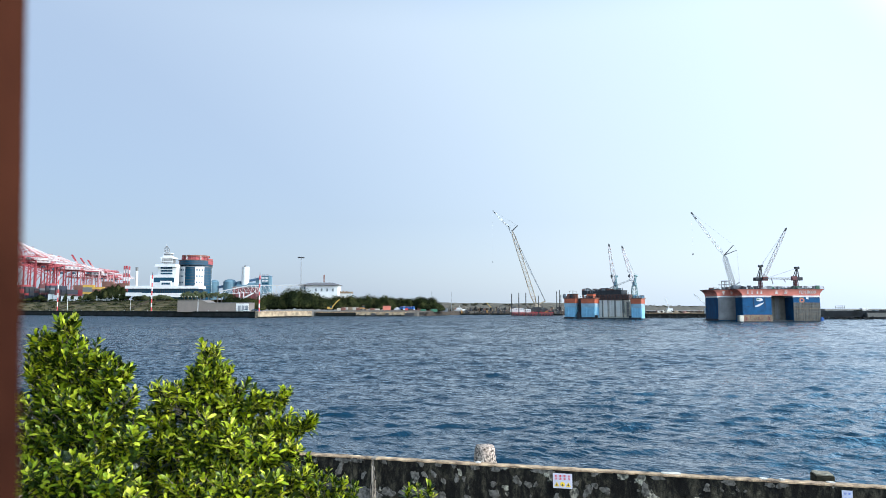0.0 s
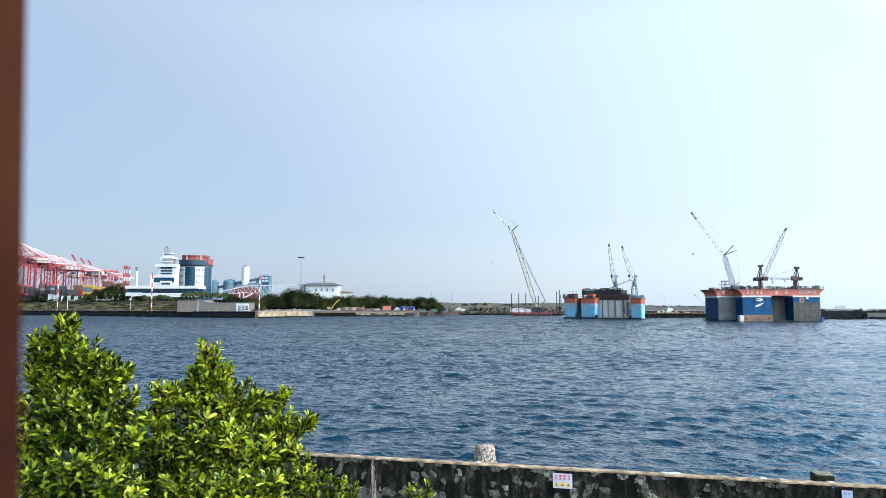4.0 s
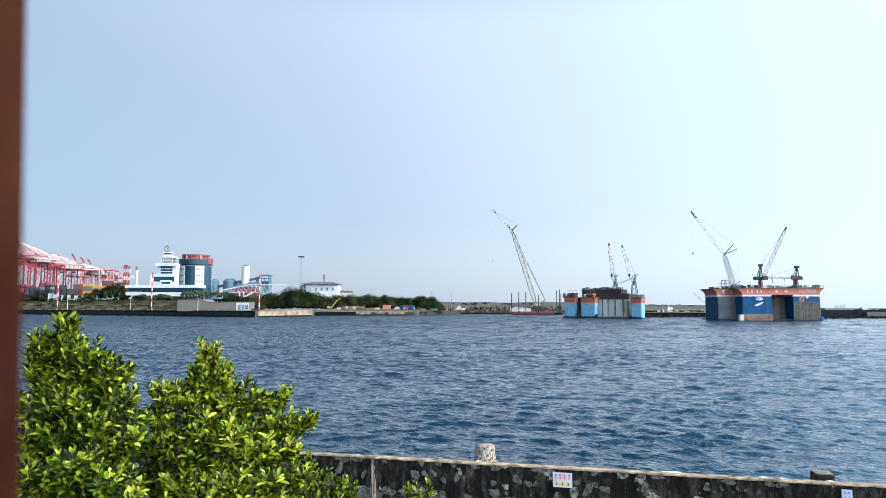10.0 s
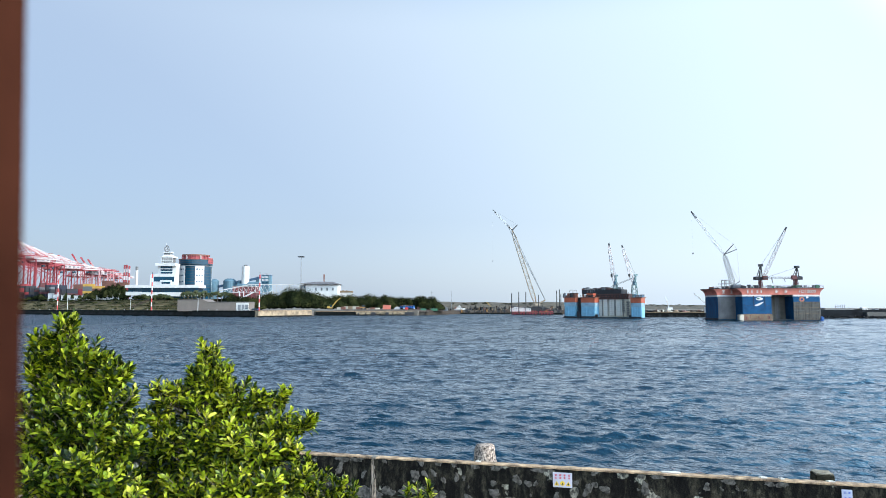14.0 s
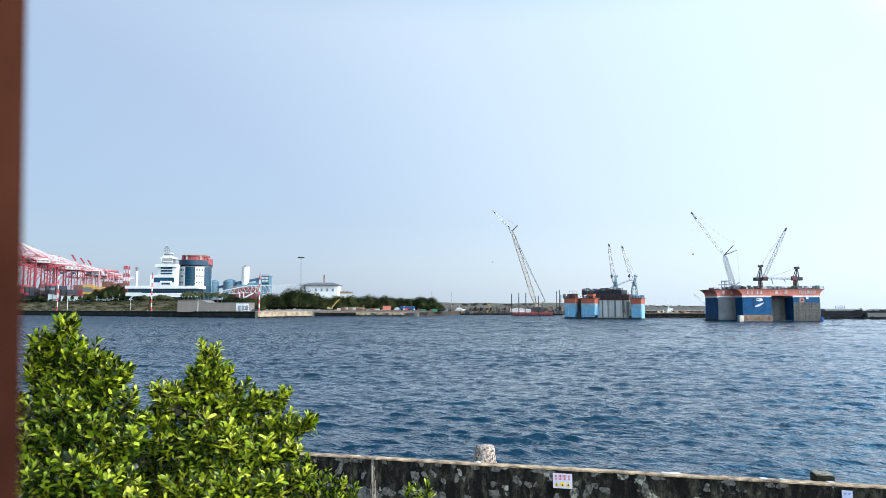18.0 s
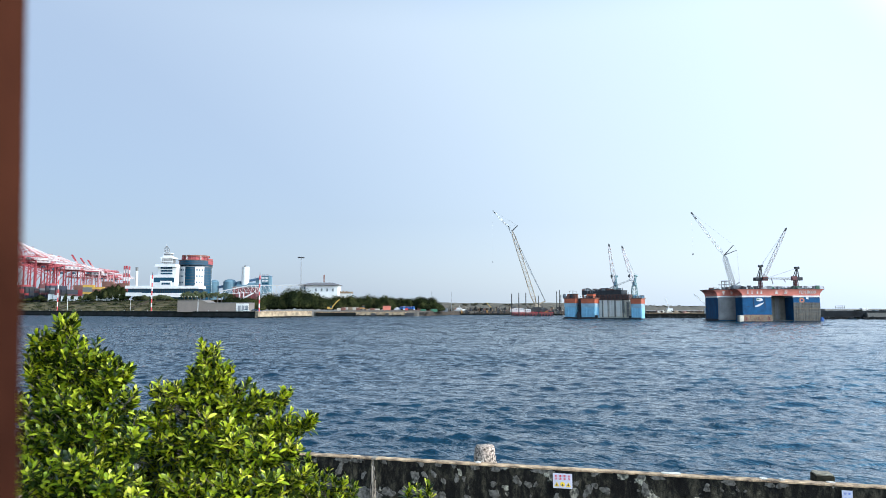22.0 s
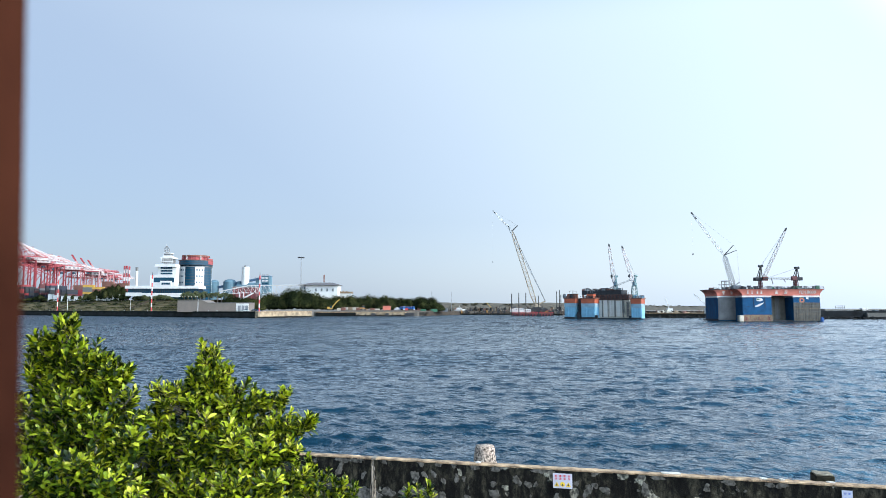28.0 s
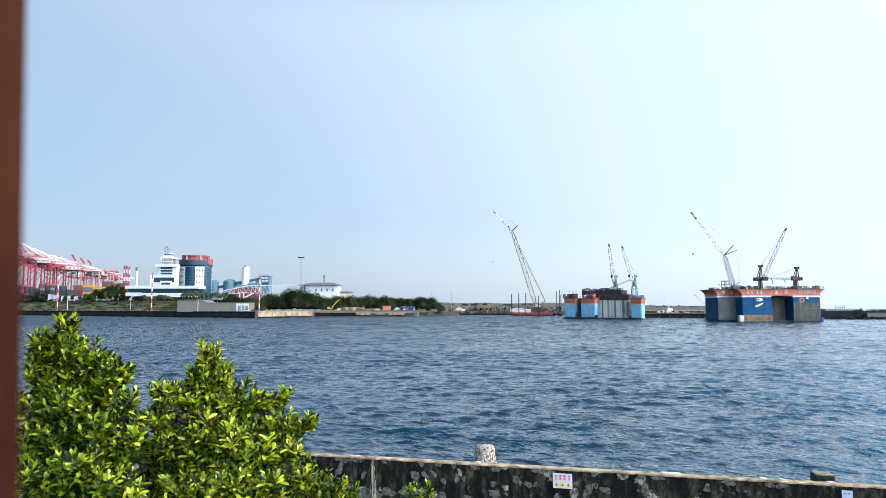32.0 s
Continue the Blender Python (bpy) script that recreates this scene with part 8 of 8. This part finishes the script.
for i, (a0, a1) in enumerate(((812, 834), (836, 866), (868, 903), (980, 996))):
    d = 694 if a0 < 900 else 640
    p, q = S(a0, 546, d).x, S(a1, 546, d).x
    raft = thing("work_pontoon", ((p + q) / 2, d, 0), "low dark work pontoon with gear moored in the basin", "pontoon", "work pontoons")
    bm = bm_new()
    box(bm, p, q, d, d + 7, -0.6, 1.5)
    bmesh.ops.bevel(bm, geom=bm.edges[:], offset=0.4, segments=2, affect="EDGES")
    part("hull", bm, M_NEARBLACK, raft)
    bm = bm_new()
    box(bm, p + 0.3, q - 0.3, d + 0.3, d + 6.7, 1.5, 1.7)
    part("deck", bm, M_LANDDARK, raft)
    clutter(Matrix.Translation((0, d, 0)), p + 1, q - 1, 0.8, 6, 1.7, 16, raft, 40 + i, [M_DARK, M_NEARBLACK, M_BROWN, M_DARK, M_OLIVE, M_OCHRE], 0.8, 3.6)
    for k in range(4):
        bm = bm_new()
        x = p + (q - p) * (k + 0.5) / 4
        beam(bm, (x, d + 3, 1.7), (x + 2.0 * math.sin(k * 5.1 + i), d + 3, 6.2 + 1.5 * math.sin(k * 3.3 + i)), 0.35, 0.2)
        part("derrick", bm, M_DARK, raft)
for (a0, b0), (a1, b1) in (((861, 536), (874, 550)), ((1177, 525), (1184, 546)), ((1228, 521), (1252, 541))):
    bm = bm_new()
    d = 735 if a0 < 1000 else (520 if a0 < 1200 else 420)
    lattice(bm, S(a0, b0, d), S(a1, b1, d), 0.5, 0.8, 12, 0.14)
    box(bm, S(a1, b1, d).x - 1.5, S(a1, b1, d).x + 2.5, d - 1.5, d + 1.5, BACK, BACK + 3.4)
    whole("mobile_crane", bm, M_YELLOW if a0 < 1000 else M_LATTICE, "small mobile crane with a raised lattice boom", "crane", "small cranes")

# ---- east shore: rock bank, breakwater ----
rng = random.Random(17)
ROCKD = []
for s in range(6):
    r = random.Random(s)
    bm = bm_new()
    for v in bmesh.ops.create_icosphere(bm, subdivisions=1, radius=1.0)["verts"]:
        v.co *= r.uniform(0.7, 1.15)
        v.co.z *= 0.75
    me = bpy.data.meshes.new("rock")
    bm.to_mesh(me)
    bm.free()
    me.materials.append(M_ROCK)
    ROCKD.append(me)
rocks = thing("rock_bank", (190, 480, 0), "bank of dark armour rock along the east shore", "rocks", kind="structure")
for k in range(250):
    if k < 110:
        x, y = rng.uniform(146, 236), rng.uniform(476, 479.5)
    else:
        x, y = rng.uniform(243, 330), rng.uniform(419, 427)
    o = new("rock", ROCKD[rng.randrange(6)])
    o.parent = rocks
    z = 0.1 + 1.6 * ((y - 476) / 4 if k < 110 else (y - 419) / 10)
    o.matrix_basis = Matrix.Translation(Vector((x, y, z)) - rocks.location) @ Euler((rng.uniform(0, 6), rng.uniform(0, 6), rng.uniform(0, 6))).to_matrix().to_4x4() @ Matrix.Scale(rng.uniform(0.5, 1.1), 4)
bm = bm_new()
sbox(bm, 1450, 1640, 550, 561, 428, 14)
whole("breakwater_wall", bm, M_BREAK, "dark concrete breakwater wall", "wall", kind="structure")
bm = bm_new()
sbox(bm, 1535, 1640, 554, 561.5, 425, 5)
whole("breakwater_step", bm, M_DARKCONC, "paler concrete step on the breakwater", "wall", kind="structure")
for a0, a1, b0, m_ in ((1526, 1536, 546, M_CONC), (1548, 1556, 548.5, M_GREYSTEEL), (1560, 1572, 548.5, M_DARK), (1453, 1460, 546.5, M_DARK), (1516, 1525, 549, M_WOODCORE)):
    bm = bm_new()
    sbox(bm, a0, a1, b0, 550.2, 440, 3)
    bmesh.ops.bevel(bm, geom=bm.edges[:], offset=0.1, segments=1, affect="EDGES")
    whole("breakwater_hut", bm, m_, "small block-like hut on the breakwater", "hut", "breakwater huts")
bm = bm_new()
for k in range(5):
    beam(bm, S(1479 + 4 * k, 550, 442), S(1479 + 4 * k, 541.5, 442), 0.2)
for b in (541.5, 544.5, 547):
    beam(bm, S(1479, b, 442), S(1495, b, 442), 0.2)
whole("drying_rack", bm, M_GREYSTEEL, "open steel frame standing on the breakwater", "rack")
rng = random.Random(23)
for k in range(58):
    a = 1144 + k * 1.75 + rng.uniform(-1.5, 1.5)
    d = 486 + rng.uniform(0, 36)
    p = S(a, rng.uniform(549.0, 553.5), d)
    w, h = rng.uniform(0.8, 3.2), p.z - BACK + 0.06
    bm = bm_new()
    m = Matrix.Translation((p.x, d, BACK - 0.06)) @ pose(0, 0, 0, 0, 0, rng.uniform(0, 180))
    if k % 3:  # tipped rubble and stacked sections
        hexa(bm, [m @ Vector(q) for q in ((-w, -w * 0.8, 0), (w, -w * 0.8, 0), (w, w * 0.8, 0), (-w, w * 0.8, 0), (-w * 0.35, -0.3, h * 0.9), (w * 0.4, -0.3, h), (w * 0.3, 0.4, h * 0.8), (-w * 0.5, 0.4, h))])
        bmesh.ops.subdivide_edges(bm, edges=bm.edges, cuts=2, use_grid_fill=True)
        for v in bm.verts:
            if v.co.z > BACK + 0.2:
                v.co += Vector((rng.uniform(-1, 1), rng.uniform(-1, 1), rng.uniform(-1, 1))) * 0.18
    else:
        for q in range(3):
            beam(bm, m @ Vector((-w * 1.6, q * 0.5 - 0.5, 0.3 + 0.35 * q)), m @ Vector((w * 1.6, q * 0.5 - 0.5, 0.3 + 0.35 * q)), 0.45)
        box(bm, -0.5, 0.5, -0.7, 0.7, -0.05, h, m)
    whole("site_gear", bm, rng.choice([M_DARK, M_LANDDARK, M_LANDDARK, M_BROWN, M_OLIVE, M_RUSTBASE, M_ROCK, M_CAISSON]), "weathered gear and rubble on the east shore", "materials", "east shore gear")


def motions():
    # the two wave sheets slide steadily along their headings
    for ob, vx, vy in ((WATER_A, -1.05, 0.0), (WATER_B, -0.85, -0.3)):
        walk(ob, [(t, pose(vx * (t - 16), vy * t, 0)) for t in (0, 0.3, 1, 8, 16, 24, 31, 31.7, 32)])
    # the crowns nod in the wind
    for limb, gain, lag, seed in SWAYING:
        base = limb.matrix_basis.copy()
        rng = random.Random(seed)
        ph, amp = rng.uniform(0, 6.28), rng.uniform(0.5, 1.0)
        rows = []
        for i in range(65):
            t = i * 0.5
            g = GUST[max(0, min(64, i - lag))] * 0.17 * gain
            w = amp * gain * 0.45
            rows.append((t, base @ pose(0, 0, 0, w * math.sin(2.1 * t + ph), -g + w * math.sin(2.7 * t + 2 * ph), w * math.sin(1.3 * t + ph))))
        walk(limb, rows)


motions()
